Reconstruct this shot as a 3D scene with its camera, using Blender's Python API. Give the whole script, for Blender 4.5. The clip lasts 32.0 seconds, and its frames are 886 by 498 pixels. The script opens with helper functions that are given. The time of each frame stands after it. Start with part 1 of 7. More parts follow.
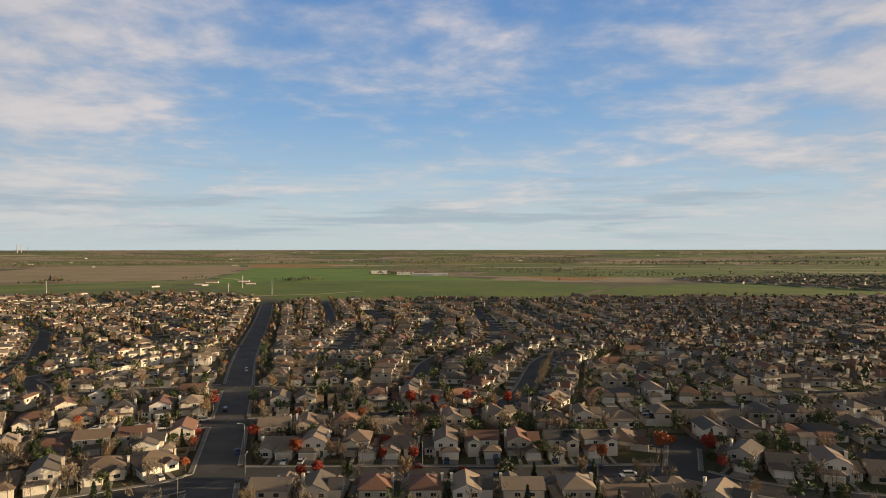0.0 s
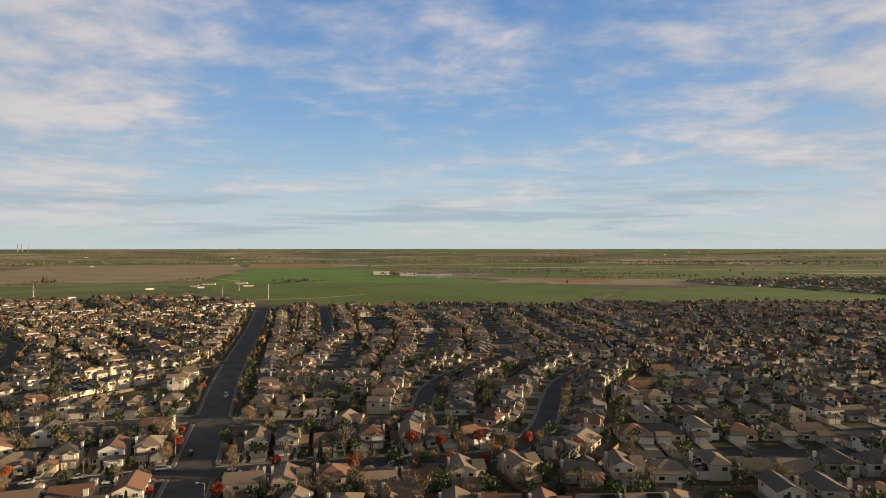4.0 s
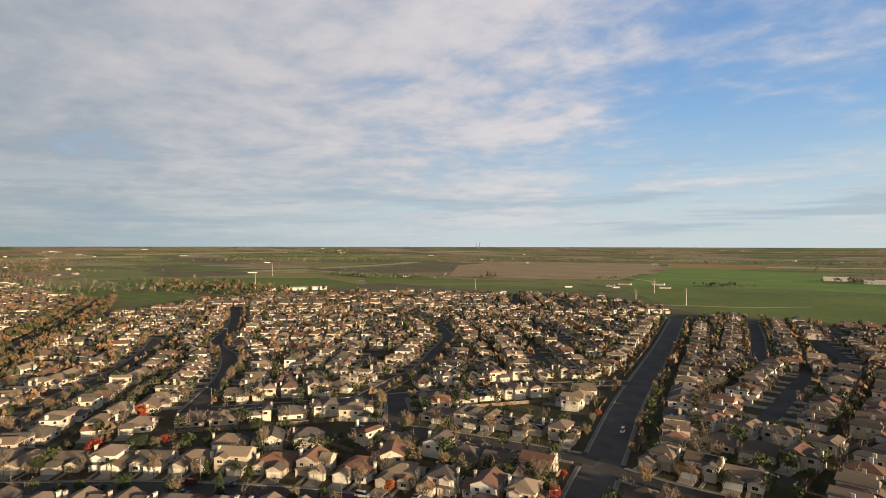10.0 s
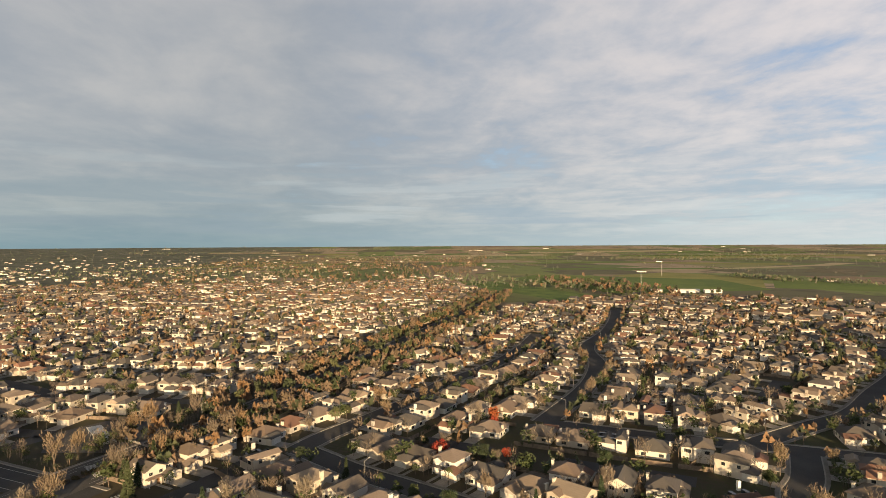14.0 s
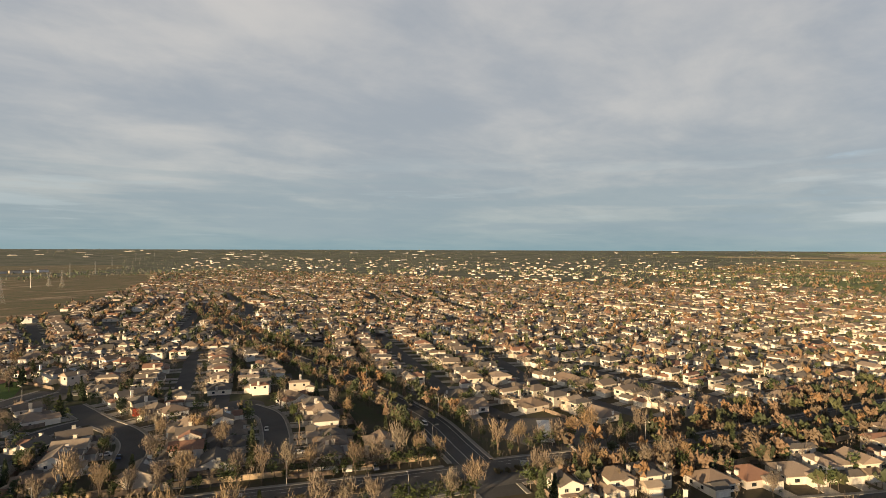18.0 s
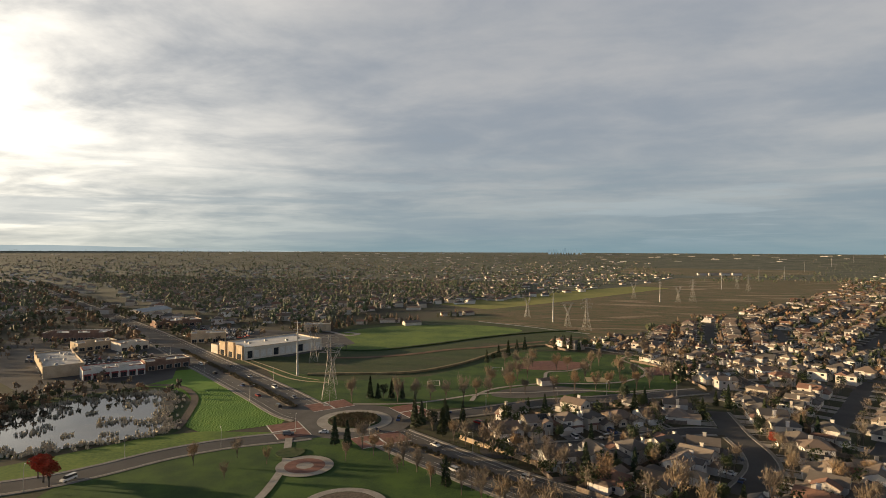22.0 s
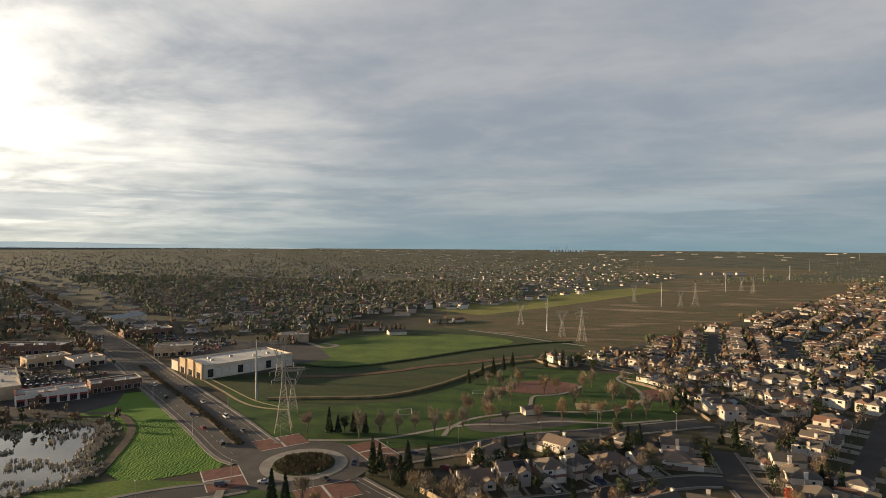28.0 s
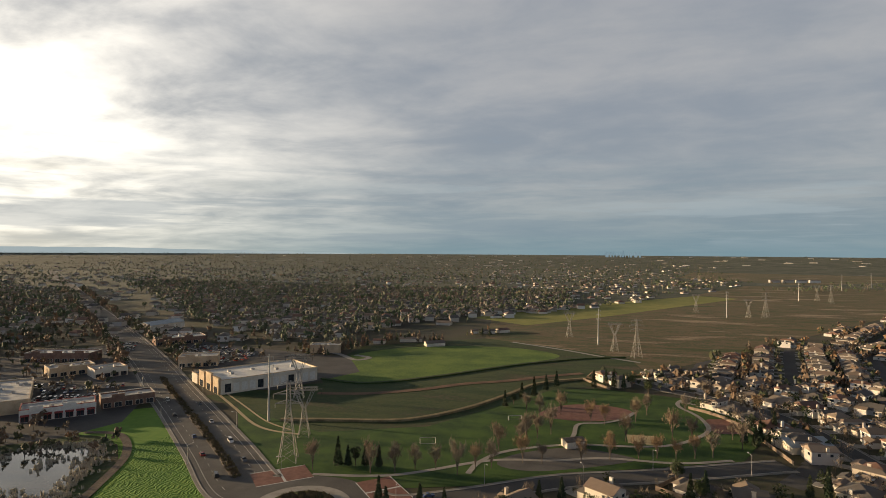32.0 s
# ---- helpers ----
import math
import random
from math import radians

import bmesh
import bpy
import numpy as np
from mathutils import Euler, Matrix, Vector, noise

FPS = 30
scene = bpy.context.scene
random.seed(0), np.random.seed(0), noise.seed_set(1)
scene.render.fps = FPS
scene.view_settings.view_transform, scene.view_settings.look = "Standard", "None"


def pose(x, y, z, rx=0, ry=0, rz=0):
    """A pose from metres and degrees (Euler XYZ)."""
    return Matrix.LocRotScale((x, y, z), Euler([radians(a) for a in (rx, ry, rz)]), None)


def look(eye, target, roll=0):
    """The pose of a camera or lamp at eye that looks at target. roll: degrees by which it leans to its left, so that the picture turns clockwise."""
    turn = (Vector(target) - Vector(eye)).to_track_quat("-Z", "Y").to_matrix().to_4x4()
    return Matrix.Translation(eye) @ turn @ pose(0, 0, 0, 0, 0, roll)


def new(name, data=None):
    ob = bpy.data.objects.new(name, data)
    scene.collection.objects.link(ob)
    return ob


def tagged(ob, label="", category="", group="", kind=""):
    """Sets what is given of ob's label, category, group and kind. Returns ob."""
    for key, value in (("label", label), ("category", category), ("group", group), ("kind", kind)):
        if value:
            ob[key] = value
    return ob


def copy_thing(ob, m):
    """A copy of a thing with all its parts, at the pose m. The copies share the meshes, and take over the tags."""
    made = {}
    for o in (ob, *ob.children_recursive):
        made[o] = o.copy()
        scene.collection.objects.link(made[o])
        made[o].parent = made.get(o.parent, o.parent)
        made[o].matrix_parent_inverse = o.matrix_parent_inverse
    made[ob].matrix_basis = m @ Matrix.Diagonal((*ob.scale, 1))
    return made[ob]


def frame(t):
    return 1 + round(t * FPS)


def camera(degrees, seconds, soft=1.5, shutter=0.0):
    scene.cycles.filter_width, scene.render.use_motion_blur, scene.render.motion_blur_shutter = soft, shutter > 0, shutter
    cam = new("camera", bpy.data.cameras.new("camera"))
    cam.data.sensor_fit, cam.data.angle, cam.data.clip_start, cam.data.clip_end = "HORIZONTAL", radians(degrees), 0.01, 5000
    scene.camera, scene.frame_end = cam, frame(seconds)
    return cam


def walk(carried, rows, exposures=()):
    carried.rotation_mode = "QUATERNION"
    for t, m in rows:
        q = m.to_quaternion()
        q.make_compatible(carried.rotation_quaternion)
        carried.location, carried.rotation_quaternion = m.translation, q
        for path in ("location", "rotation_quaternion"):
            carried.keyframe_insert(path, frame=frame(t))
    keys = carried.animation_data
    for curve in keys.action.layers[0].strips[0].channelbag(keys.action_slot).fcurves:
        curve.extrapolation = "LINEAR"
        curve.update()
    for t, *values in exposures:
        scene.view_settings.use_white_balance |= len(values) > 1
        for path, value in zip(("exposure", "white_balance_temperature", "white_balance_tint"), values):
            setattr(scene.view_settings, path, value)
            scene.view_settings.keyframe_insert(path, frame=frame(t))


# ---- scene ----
cam = camera(75.18, 32.0, 0.5)
# seconds, x, y, z, heading, pitch, lean
PATH = [
    (0.0, -0.00, -0.00, 73.80, -0.00, 0.01, -0.05),
    (0.5, -0.16, 5.59, 75.02, 0.08, 0.13, 0.03),
    (1.0, -0.29, 11.09, 76.12, 0.07, 0.11, 0.03),
    (1.5, -0.40, 16.55, 77.05, 0.06, 0.09, 0.03),
    (2.0, -0.49, 21.86, 77.70, 0.06, 0.04, 0.02),
    (2.5, -0.61, 27.16, 78.09, 0.05, 0.01, -0.01),
    (3.0, -0.75, 32.66, 78.42, 0.07, -0.02, -0.03),
    (3.5, -1.03, 38.13, 78.85, 0.18, -0.04, -0.04),
    (4.0, -1.58, 42.89, 79.41, 0.34, -0.15, -0.01),
    (4.5, -2.26, 47.25, 80.02, 0.82, -0.21, 0.02),
    (5.0, -2.93, 51.55, 80.60, 1.87, -0.19, 0.04),
    (5.5, -3.45, 56.09, 81.08, 3.73, -0.14, 0.05),
    (6.0, -3.70, 61.22, 81.39, 6.66, -0.20, 0.05),
    (6.5, -3.88, 66.35, 81.60, 10.53, -0.21, 0.05),
    (7.0, -4.43, 71.65, 81.84, 14.59, -0.19, 0.09),
    (7.5, -5.36, 76.97, 82.06, 18.76, -0.23, 0.14),
    (8.0, -6.81, 82.56, 82.24, 23.29, -0.27, 0.15),
    (8.5, -8.53, 88.34, 82.31, 27.93, -0.29, 0.08),
    (9.0, -10.32, 93.92, 82.38, 32.38, -0.32, 0.06),
    (9.5, -12.30, 99.31, 82.41, 36.52, -0.35, 0.03),
    (10.0, -14.88, 104.57, 82.42, 40.52, -0.39, 0.09),
    (10.5, -17.89, 109.93, 82.42, 44.60, -0.44, 0.12),
    (11.0, -21.37, 115.39, 82.28, 49.22, -0.50, 0.10),
    (11.5, -25.29, 120.86, 82.11, 54.09, -0.56, 0.00),
    (12.0, -29.44, 125.87, 81.97, 58.53, -0.60, -0.04),
    (12.5, -33.27, 130.34, 81.80, 62.80, -0.62, -0.04),
    (13.0, -37.38, 134.51, 81.69, 67.30, -0.54, -0.01),
    (13.5, -41.73, 138.58, 81.64, 72.70, -0.49, -0.20),
    (14.0, -46.34, 142.45, 81.55, 78.41, -0.45, -0.31),
    (14.5, -51.07, 145.81, 81.33, 83.23, -0.44, -0.33),
    (15.0, -56.25, 148.58, 81.04, 87.09, -0.41, -0.09),
    (15.5, -61.72, 150.92, 80.71, 90.59, -0.38, 0.05),
    (16.0, -67.37, 152.93, 80.36, 94.32, -0.32, 0.07),
    (16.5, -73.04, 154.76, 80.04, 98.87, -0.21, 0.03),
    (17.0, -78.61, 156.52, 79.76, 104.85, -0.07, 0.14),
    (17.5, -83.92, 158.13, 79.55, 113.85, -0.03, 0.15),
    (18.0, -89.74, 159.06, 79.35, 126.36, -0.03, 0.18),
    (18.5, -95.51, 159.93, 79.29, 139.83, -0.05, 0.16),
    (19.0, -100.50, 160.49, 79.25, 153.40, -0.07, 0.13),
    (19.5, -104.80, 160.63, 79.17, 166.15, -0.13, 0.09),
    (20.0, -108.78, 158.61, 79.13, 177.70, -0.18, 0.03),
    (20.5, -112.59, 155.27, 79.23, 185.46, -0.10, -0.02),
    (21.0, -115.69, 151.23, 79.46, 188.16, 0.19, 0.23),
    (21.5, -118.09, 148.09, 79.75, 188.64, 0.32, 0.33),
    (22.0, -119.75, 146.56, 80.11, 188.84, 0.16, 0.29),
    (22.5, -120.73, 145.81, 80.54, 188.96, -0.01, 0.28),
    (23.0, -121.53, 144.98, 81.00, 189.10, -0.15, 0.30),
    (23.5, -122.58, 143.20, 81.55, 189.27, -0.27, 0.28),
    (24.0, -123.57, 140.35, 82.30, 189.37, -0.36, 0.28),
    (24.5, -124.35, 136.86, 83.30, 189.42, -0.37, 0.33),
    (25.0, -125.09, 133.13, 84.45, 189.47, -0.24, 0.37),
    (25.5, -125.82, 129.21, 85.66, 189.50, -0.16, 0.39),
    (26.0, -126.57, 125.14, 86.82, 189.50, -0.17, 0.42),
    (26.5, -127.34, 120.99, 87.81, 189.45, -0.23, 0.46),
    (27.0, -128.17, 116.80, 88.53, 189.34, -0.23, 0.45),
    (27.5, -129.08, 112.55, 88.91, 189.24, -0.24, 0.39),
    (28.0, -129.96, 107.91, 89.11, 189.11, -0.23, 0.40),
    (28.5, -130.60, 102.71, 89.29, 188.99, -0.27, 0.39),
    (29.0, -131.27, 96.94, 89.42, 188.96, -0.27, 0.34),
    (29.5, -132.24, 90.74, 89.59, 189.09, -0.22, 0.29),
    (30.0, -133.34, 84.53, 89.86, 190.28, 0.02, 0.34),
    (30.5, -134.13, 79.10, 90.09, 193.00, 0.31, 0.29),
    (31.0, -134.70, 74.86, 90.19, 193.92, 0.33, 0.33),
    (31.5, -135.10, 71.48, 90.02, 194.27, 0.29, 0.38),
    (32.0, -135.46, 68.75, 89.64, 194.40, 0.26, 0.39),
]
EXPOSURES = [(0, 0.56, 6850, 10), (6, 0.60, 6800, 10), (10, 0.68, 6750, 10), (13, 0.78, 6900, 10), (18, 0.92, 7050, 10), (20, 0.88, 6900, 10), (22, 0.68, 6800, 10), (24, 0.66, 6700, 10), (28, 0.68, 6700, 10), (32, 0.56, 6700, 10)]
walk(cam, [(t, pose(x, y, z, 90 + p, 0, a) @ pose(0, 0, 0, 0, 0, r)) for t, x, y, z, a, p, r in PATH], EXPOSURES)

# ---- light ----
SUN_AZIMUTH, SUN_HEIGHT = (1.0, 0.0), 7.0
sun_dir = Vector((SUN_AZIMUTH[0], SUN_AZIMUTH[1], math.tan(radians(SUN_HEIGHT)))).normalized()
lamp = bpy.data.lights.new("sun", "SUN")
lamp.energy, lamp.angle, lamp.color = 5.0, radians(0.6), (1.0, 0.73, 0.43)
new("sun", lamp).matrix_world = look((0, 0, 300), (-300 * sun_dir.x, -300 * sun_dir.y, 300 - 300 * sun_dir.z))


class Nodes:
    """Short hand for node trees."""

    def __init__(self, tree):
        self.tree = tree
        tree.nodes.clear()

    def add(self, kind, **values):
        node = self.tree.nodes.new(kind)
        for key, value in values.items():
            if key in node.inputs:
                self.put(value, node.inputs[key])
            else:
                setattr(node, key, value)
        return node

    def put(self, value, socket):
        if isinstance(value, bpy.types.NodeSocket):
            self.tree.links.new(value, socket)
        elif isinstance(value, (tuple, list)) and len(value) == 3 and socket.type == "RGBA":
            socket.default_value = (*value, 1)
        else:
            socket.default_value = value

    def maths(self, op, a, b=0.0, c=0.0, clamp=False):
        node = self.add("ShaderNodeMath", operation=op, use_clamp=clamp)
        for i, v in enumerate((a, b, c)):
            self.put(v, node.inputs[i])
        return node.outputs[0]

    def mix(self, factor, a, b, blend="MIX"):
        node = self.add("ShaderNodeMix", data_type="RGBA", blend_type=blend)
        self.put(factor, node.inputs[0]), self.put(a, node.inputs[6]), self.put(b, node.inputs[7])
        return node.outputs[2]

    def ramp(self, value, stops):
        node = self.add("ShaderNodeValToRGB")
        ramp = node.color_ramp
        while len(ramp.elements) < len(stops):
            ramp.elements.new(0.5)
        for element, (place, colour) in zip(ramp.elements, stops):
            element.position, element.color = place, (*colour, 1)
        self.put(value, node.inputs[0])
        return node.outputs[0]

    def noise(self, vector, scale, detail=4.0, rough=0.55):
        return self.add("ShaderNodeTexNoise", Vector=vector, Scale=scale, Detail=detail, Roughness=rough).outputs[0]


def grey(v):
    return (v, v, v)


def make_sky():
    world = bpy.data.worlds.new("winter_evening_sky")
    world.use_nodes = True
    scene.world = world
    n = Nodes(world.node_tree)
    way = n.add("ShaderNodeTexCoord").outputs["Generated"]
    split = n.add("ShaderNodeSeparateXYZ", Vector=way)
    x, y, z = split.outputs
    up = n.maths("MAXIMUM", z, 0.0)
    air = n.add("ShaderNodeTexSky", sky_type="NISHITA", sun_disc=False, sun_elevation=radians(SUN_HEIGHT),
                sun_rotation=math.atan2(SUN_AZIMUTH[0], SUN_AZIMUTH[1]), altitude=80.0, dust_density=0.6, ozone_density=1.8).outputs[0]
    air = n.mix(1.0, air, grey(0.10), "MULTIPLY")
    blue = n.ramp(up, [(0.0, (0.62, 0.74, 0.80)), (0.06, (0.56, 0.73, 0.86)), (0.11, (0.41, 0.64, 0.89)), (0.22, (0.24, 0.48, 0.85)), (0.40, (0.14, 0.33, 0.72)), (0.75, (0.05, 0.11, 0.26))])
    sky = n.mix(0.8, air, blue)

    def span(value, lo, hi, a=0.0, b=1.0):
        node = n.add("ShaderNodeMapRange", interpolation_type="SMOOTHSTEP", Value=value)
        for i, v in zip((1, 2, 3, 4), (lo, hi, a, b)):
            node.inputs[i].default_value = v
        return node.outputs[0]

    # clouds lie on a flat layer high above
    low = n.maths("ADD", up, 0.13)
    flat = n.add("ShaderNodeCombineXYZ", X=n.maths("DIVIDE", x, low), Y=n.maths("DIVIDE", y, low)).outputs[0]
    turned = n.add("ShaderNodeMapping", Vector=flat, Rotation=(0, 0, radians(28)), Scale=(0.85, 1.15, 1)).outputs[0]
    big = n.add("ShaderNodeTexNoise", Vector=turned, Scale=0.50, Detail=5.0, Roughness=0.5, Distortion=0.3).outputs[0]
    mid = n.add("ShaderNodeTexNoise", Vector=turned, Scale=1.7, Detail=8.0, Roughness=0.58, Distortion=0.35).outputs[0]
    fine = n.add("ShaderNodeTexNoise", Vector=flat, Scale=4.2, Detail=7.0, Roughness=0.6, Distortion=0.2).outputs[0]
    lump = n.maths("ADD", n.maths("MULTIPLY", big, 0.46), n.maths("ADD", n.maths("MULTIPLY", mid, 0.36), n.maths("MULTIPLY", fine, 0.18)))
    # the cover thickens towards the south and west
    shift = n.maths("ADD", n.maths("MULTIPLY", y, -0.115), n.maths("MULTIPLY", n.maths("MULTIPLY", x, x), 0.10))
    cover = span(n.maths("ADD", n.maths("ADD", lump, shift), 0.085), 0.41, 0.60, 0.0, 0.94)
    # thin bright cloud beside the sun
    toward = n.maths("ADD", n.maths("MULTIPLY", x, 0.94), n.maths("MULTIPLY", y, -0.34))
    glow = n.maths("POWER", n.maths("MAXIMUM", toward, 0.0), 6.0)
    shade = span(n.maths("ADD", n.maths("MULTIPLY", fine, 0.30), n.maths("ADD", n.maths("MULTIPLY", mid, 0.42), n.maths("MULTIPLY", big, 0.28))), 0.40, 0.62)
    soft = span(n.maths("ADD", n.maths("MULTIPLY", fine, 0.10), n.maths("ADD", n.maths("MULTIPLY", mid, 0.33), n.maths("MULTIPLY", big, 0.57))), 0.38, 0.64)
    cloud = n.mix(soft, (0.30, 0.335, 0.385), (0.49, 0.49, 0.495))
    bright = n.mix(soft, (0.62, 0.61, 0.59), (3.2, 3.0, 2.6))
    pale = n.mix(shade, (0.38, 0.45, 0.58), (0.74, 0.70, 0.73))
    cloud = n.mix(n.maths("MULTIPLY_ADD", y, 1.0, 0.05, clamp=True), cloud, pale)
    cloud = n.mix(glow, cloud, bright)
    seen = n.mix(cover, sky, cloud)
    # haze along the horizon, bluer in the south-west
    haze = n.maths("POWER", n.maths("SUBTRACT", 1.0, up, clamp=True), 11.0)
    murk = n.mix(n.maths("ADD", n.maths("MULTIPLY_ADD", y, 0.9, 0.5), n.maths("MULTIPLY", n.maths("MINIMUM", x, 0.0), 0.35), clamp=True), (0.17, 0.30, 0.36), (0.56, 0.66, 0.70))
    seen = n.mix(n.maths("MULTIPLY", haze, 0.8), seen, n.mix(glow, murk, (0.95, 0.88, 0.72)))
    # long thin layers of stratus low over the plain
    level = n.add("ShaderNodeCombineXYZ", X=n.maths("MULTIPLY", x, 1.2), Y=n.maths("MULTIPLY", y, 1.2), Z=n.maths("MULTIPLY", z, 17.0)).outputs[0]
    layer = n.add("ShaderNodeTexNoise", Vector=level, Scale=1.9, Detail=6.0, Roughness=0.55, Distortion=0.25).outputs[0]
    lowness = n.maths("MULTIPLY", span(up, 0.0, 0.035), span(up, 0.06, 0.19, 1.0, 0.0))
    grey_layer = n.mix(glow, n.mix(n.maths("MULTIPLY_ADD", y, 1.0, 0.3, clamp=True), (0.25, 0.33, 0.39), (0.35, 0.46, 0.57)), (0.50, 0.53, 0.55))
    seen = n.mix(n.maths("MULTIPLY", n.maths("MULTIPLY", span(layer, 0.50, 0.62), lowness), 0.62), seen, grey_layer)
    rift = n.mix(glow, n.mix(n.maths("MULTIPLY_ADD", y, 1.0, 0.3, clamp=True), (0.40, 0.48, 0.53), (0.62, 0.67, 0.70)), (1.5, 1.35, 1.05))
    seen = n.mix(n.maths("MULTIPLY", n.maths("MULTIPLY", span(layer, 0.45, 0.36), lowness), 0.5), seen, rift)
    # the zenith is deeper blue; the unseen upper sky is dimmed to weaken fill light
    back = n.add("ShaderNodeBackground", Color=seen, Strength=span(up, 0.40, 0.60, 0.63, 0.09))
    out = n.add("ShaderNodeOutputWorld")
    n.tree.links.new(back.outputs[0], out.inputs[0])


make_sky()


# ---- materials ----
MATERIALS = {}


def material(name, build):
    if name not in MATERIALS:
        m = bpy.data.materials.new(name)
        m.use_nodes = True
        n = Nodes(m.node_tree)
        shader = n.add("ShaderNodeBsdfPrincipled")
        build(n, shader)
        out = n.add("ShaderNodeOutputMaterial")
        n.tree.links.new(shader.outputs[0], out.inputs[0])
        MATERIALS[name] = m
    return MATERIALS[name]


def place(n):
    return n.add("ShaderNodeNewGeometry").outputs["Position"]


def lumpy(n, shader, vector, scale, strength, distance=0.05):
    bump = n.add("ShaderNodeBump", Height=n.noise(vector, scale, 4), Strength=strength, Distance=distance)
    n.put(bump.outputs[0], shader.inputs["Normal"])


def simple(name, a, b, scale, rough=0.8, metal=0.0, bump=0.0, fine=12.0):
    """Two tones mixed at two scales."""
    def build(n, s):
        p = place(n)
        f = n.maths("ADD", n.maths("MULTIPLY", n.noise(p, scale), 0.6), n.maths("MULTIPLY", n.noise(p, scale * fine), 0.4))
        n.put(n.ramp(f, [(0.41, a), (0.59, b)]), s.inputs["Base Color"])
        s.inputs["Roughness"].default_value, s.inputs["Metallic"].default_value = rough, metal
        if bump:
            lumpy(n, s, p, scale * fine, bump)
    return material(name, build)


def varied(name, colours, scale, joined=False, rough=0.85, bump=0.0, courses=0.0, spread=0.3):
    """A tone picked by chance for each object (or each piece of a joined mesh), with stains and grain over it."""
    def build(n, s):
        p = place(n)
        chance = n.add("ShaderNodeNewGeometry").outputs["Random Per Island"] if joined else n.add("ShaderNodeObjectInfo").outputs["Random"]
        ramp = n.add("ShaderNodeValToRGB")
        ramp.color_ramp.interpolation = "CONSTANT"
        while len(ramp.color_ramp.elements) < len(colours):
            ramp.color_ramp.elements.new(0.5)
        for i, (e, c) in enumerate(zip(ramp.color_ramp.elements, colours)):
            e.position, e.color = i / len(colours), (*c, 1)
        n.put(chance, ramp.inputs[0])
        f = n.maths("ADD", n.maths("MULTIPLY", n.noise(p, scale), 0.5), n.maths("MULTIPLY", n.noise(p, scale * 9), 0.5))
        if courses:
            z = n.add("ShaderNodeSeparateXYZ", Vector=p).outputs[2]
            f = n.maths("ADD", f, n.maths("MULTIPLY", n.maths("SUBTRACT", n.maths("FRACT", n.maths("MULTIPLY", z, courses)), 0.5), 0.14))
        light = n.maths("MULTIPLY_ADD", f, 2 * spread, 1 - spread)
        tone = n.add("ShaderNodeVectorMath", operation="SCALE")
        n.put(ramp.outputs[0], tone.inputs[0]), n.put(light, tone.inputs["Scale"])
        n.put(tone.outputs[0], s.inputs["Base Color"])
        s.inputs["Roughness"].default_value = rough
        if bump:
            lumpy(n, s, p, scale * 9, bump)
    return material(name, build)


WALLS = [(0.623, 0.574, 0.493), (0.670, 0.620, 0.540), (0.500, 0.440, 0.360), (0.620, 0.560, 0.465), (0.760, 0.735, 0.680), (0.540, 0.480, 0.400), (0.663, 0.626, 0.570), (0.710, 0.672, 0.598), (0.478, 0.447, 0.404)]
ROOFS = [(0.202, 0.157, 0.121), (0.143, 0.127, 0.114), (0.285, 0.226, 0.177), (0.103, 0.098, 0.094), (0.188, 0.156, 0.132), (0.320, 0.262, 0.208), (0.137, 0.127, 0.116), (0.229, 0.173, 0.136), (0.164, 0.141, 0.121), (0.261, 0.146, 0.104), (0.123, 0.113, 0.107), (0.261, 0.210, 0.175), (0.189, 0.108, 0.084)]
wall_paint = varied("stucco", WALLS, 0.4, bump=0.15, spread=0.16)
roof_tile = varied("roof_tile", ROOFS, 0.5, rough=0.8, bump=0.3, courses=3.0)
wall_far = varied("stucco_far", WALLS, 0.2, True, spread=0.16)
roof_far = varied("roof_tile_far", ROOFS, 0.3, True, rough=0.8)
trim_white = simple("white_trim", (0.58, 0.55, 0.50), (0.70, 0.68, 0.63), 0.8, 0.6)
garage_paint = varied("garage_paint", [(0.70, 0.66, 0.58), (0.76, 0.74, 0.70), (0.60, 0.53, 0.43), (0.72, 0.68, 0.60)], 0.7, spread=0.12, rough=0.6)
door_paint = varied("door_paint", [(0.20, 0.09, 0.05), (0.12, 0.08, 0.06), (0.30, 0.18, 0.10), (0.10, 0.13, 0.16)], 1.0, rough=0.5)
glass_dark = simple("window_glass", (0.02, 0.025, 0.03), (0.05, 0.055, 0.06), 0.5, 0.08)
concrete = simple("concrete", (0.29, 0.275, 0.25), (0.40, 0.38, 0.35), 0.25, 0.9, bump=0.1)
kerb_stone = simple("kerb_concrete", (0.32, 0.305, 0.28), (0.43, 0.415, 0.385), 0.3, 0.9)
pavement_grey = simple("pavement_concrete", (0.20, 0.19, 0.175), (0.28, 0.265, 0.24), 0.25, 0.9)
asphalt = simple("asphalt", (0.058, 0.058, 0.060), (0.092, 0.091, 0.092), 0.06, 0.85, bump=0.1, fine=60)
asphalt_old = simple("worn_asphalt", (0.085, 0.082, 0.080), (0.135, 0.130, 0.124), 0.08, 0.88, fine=40)
paint_white = simple("road_paint", (0.55, 0.55, 0.53), (0.72, 0.72, 0.70), 1.5, 0.7)
brick_red = simple("red_paving", (0.19, 0.088, 0.07), (0.27, 0.135, 0.105), 0.4, 0.85)
fence_wood = simple("weathered_fence", (0.16, 0.12, 0.09), (0.27, 0.21, 0.16), 0.5, 0.9)
lawn = simple("mown_lawn", (0.015, 0.060, 0.005), (0.054, 0.122, 0.010), 0.07, 0.95, bump=0.2, fine=40)
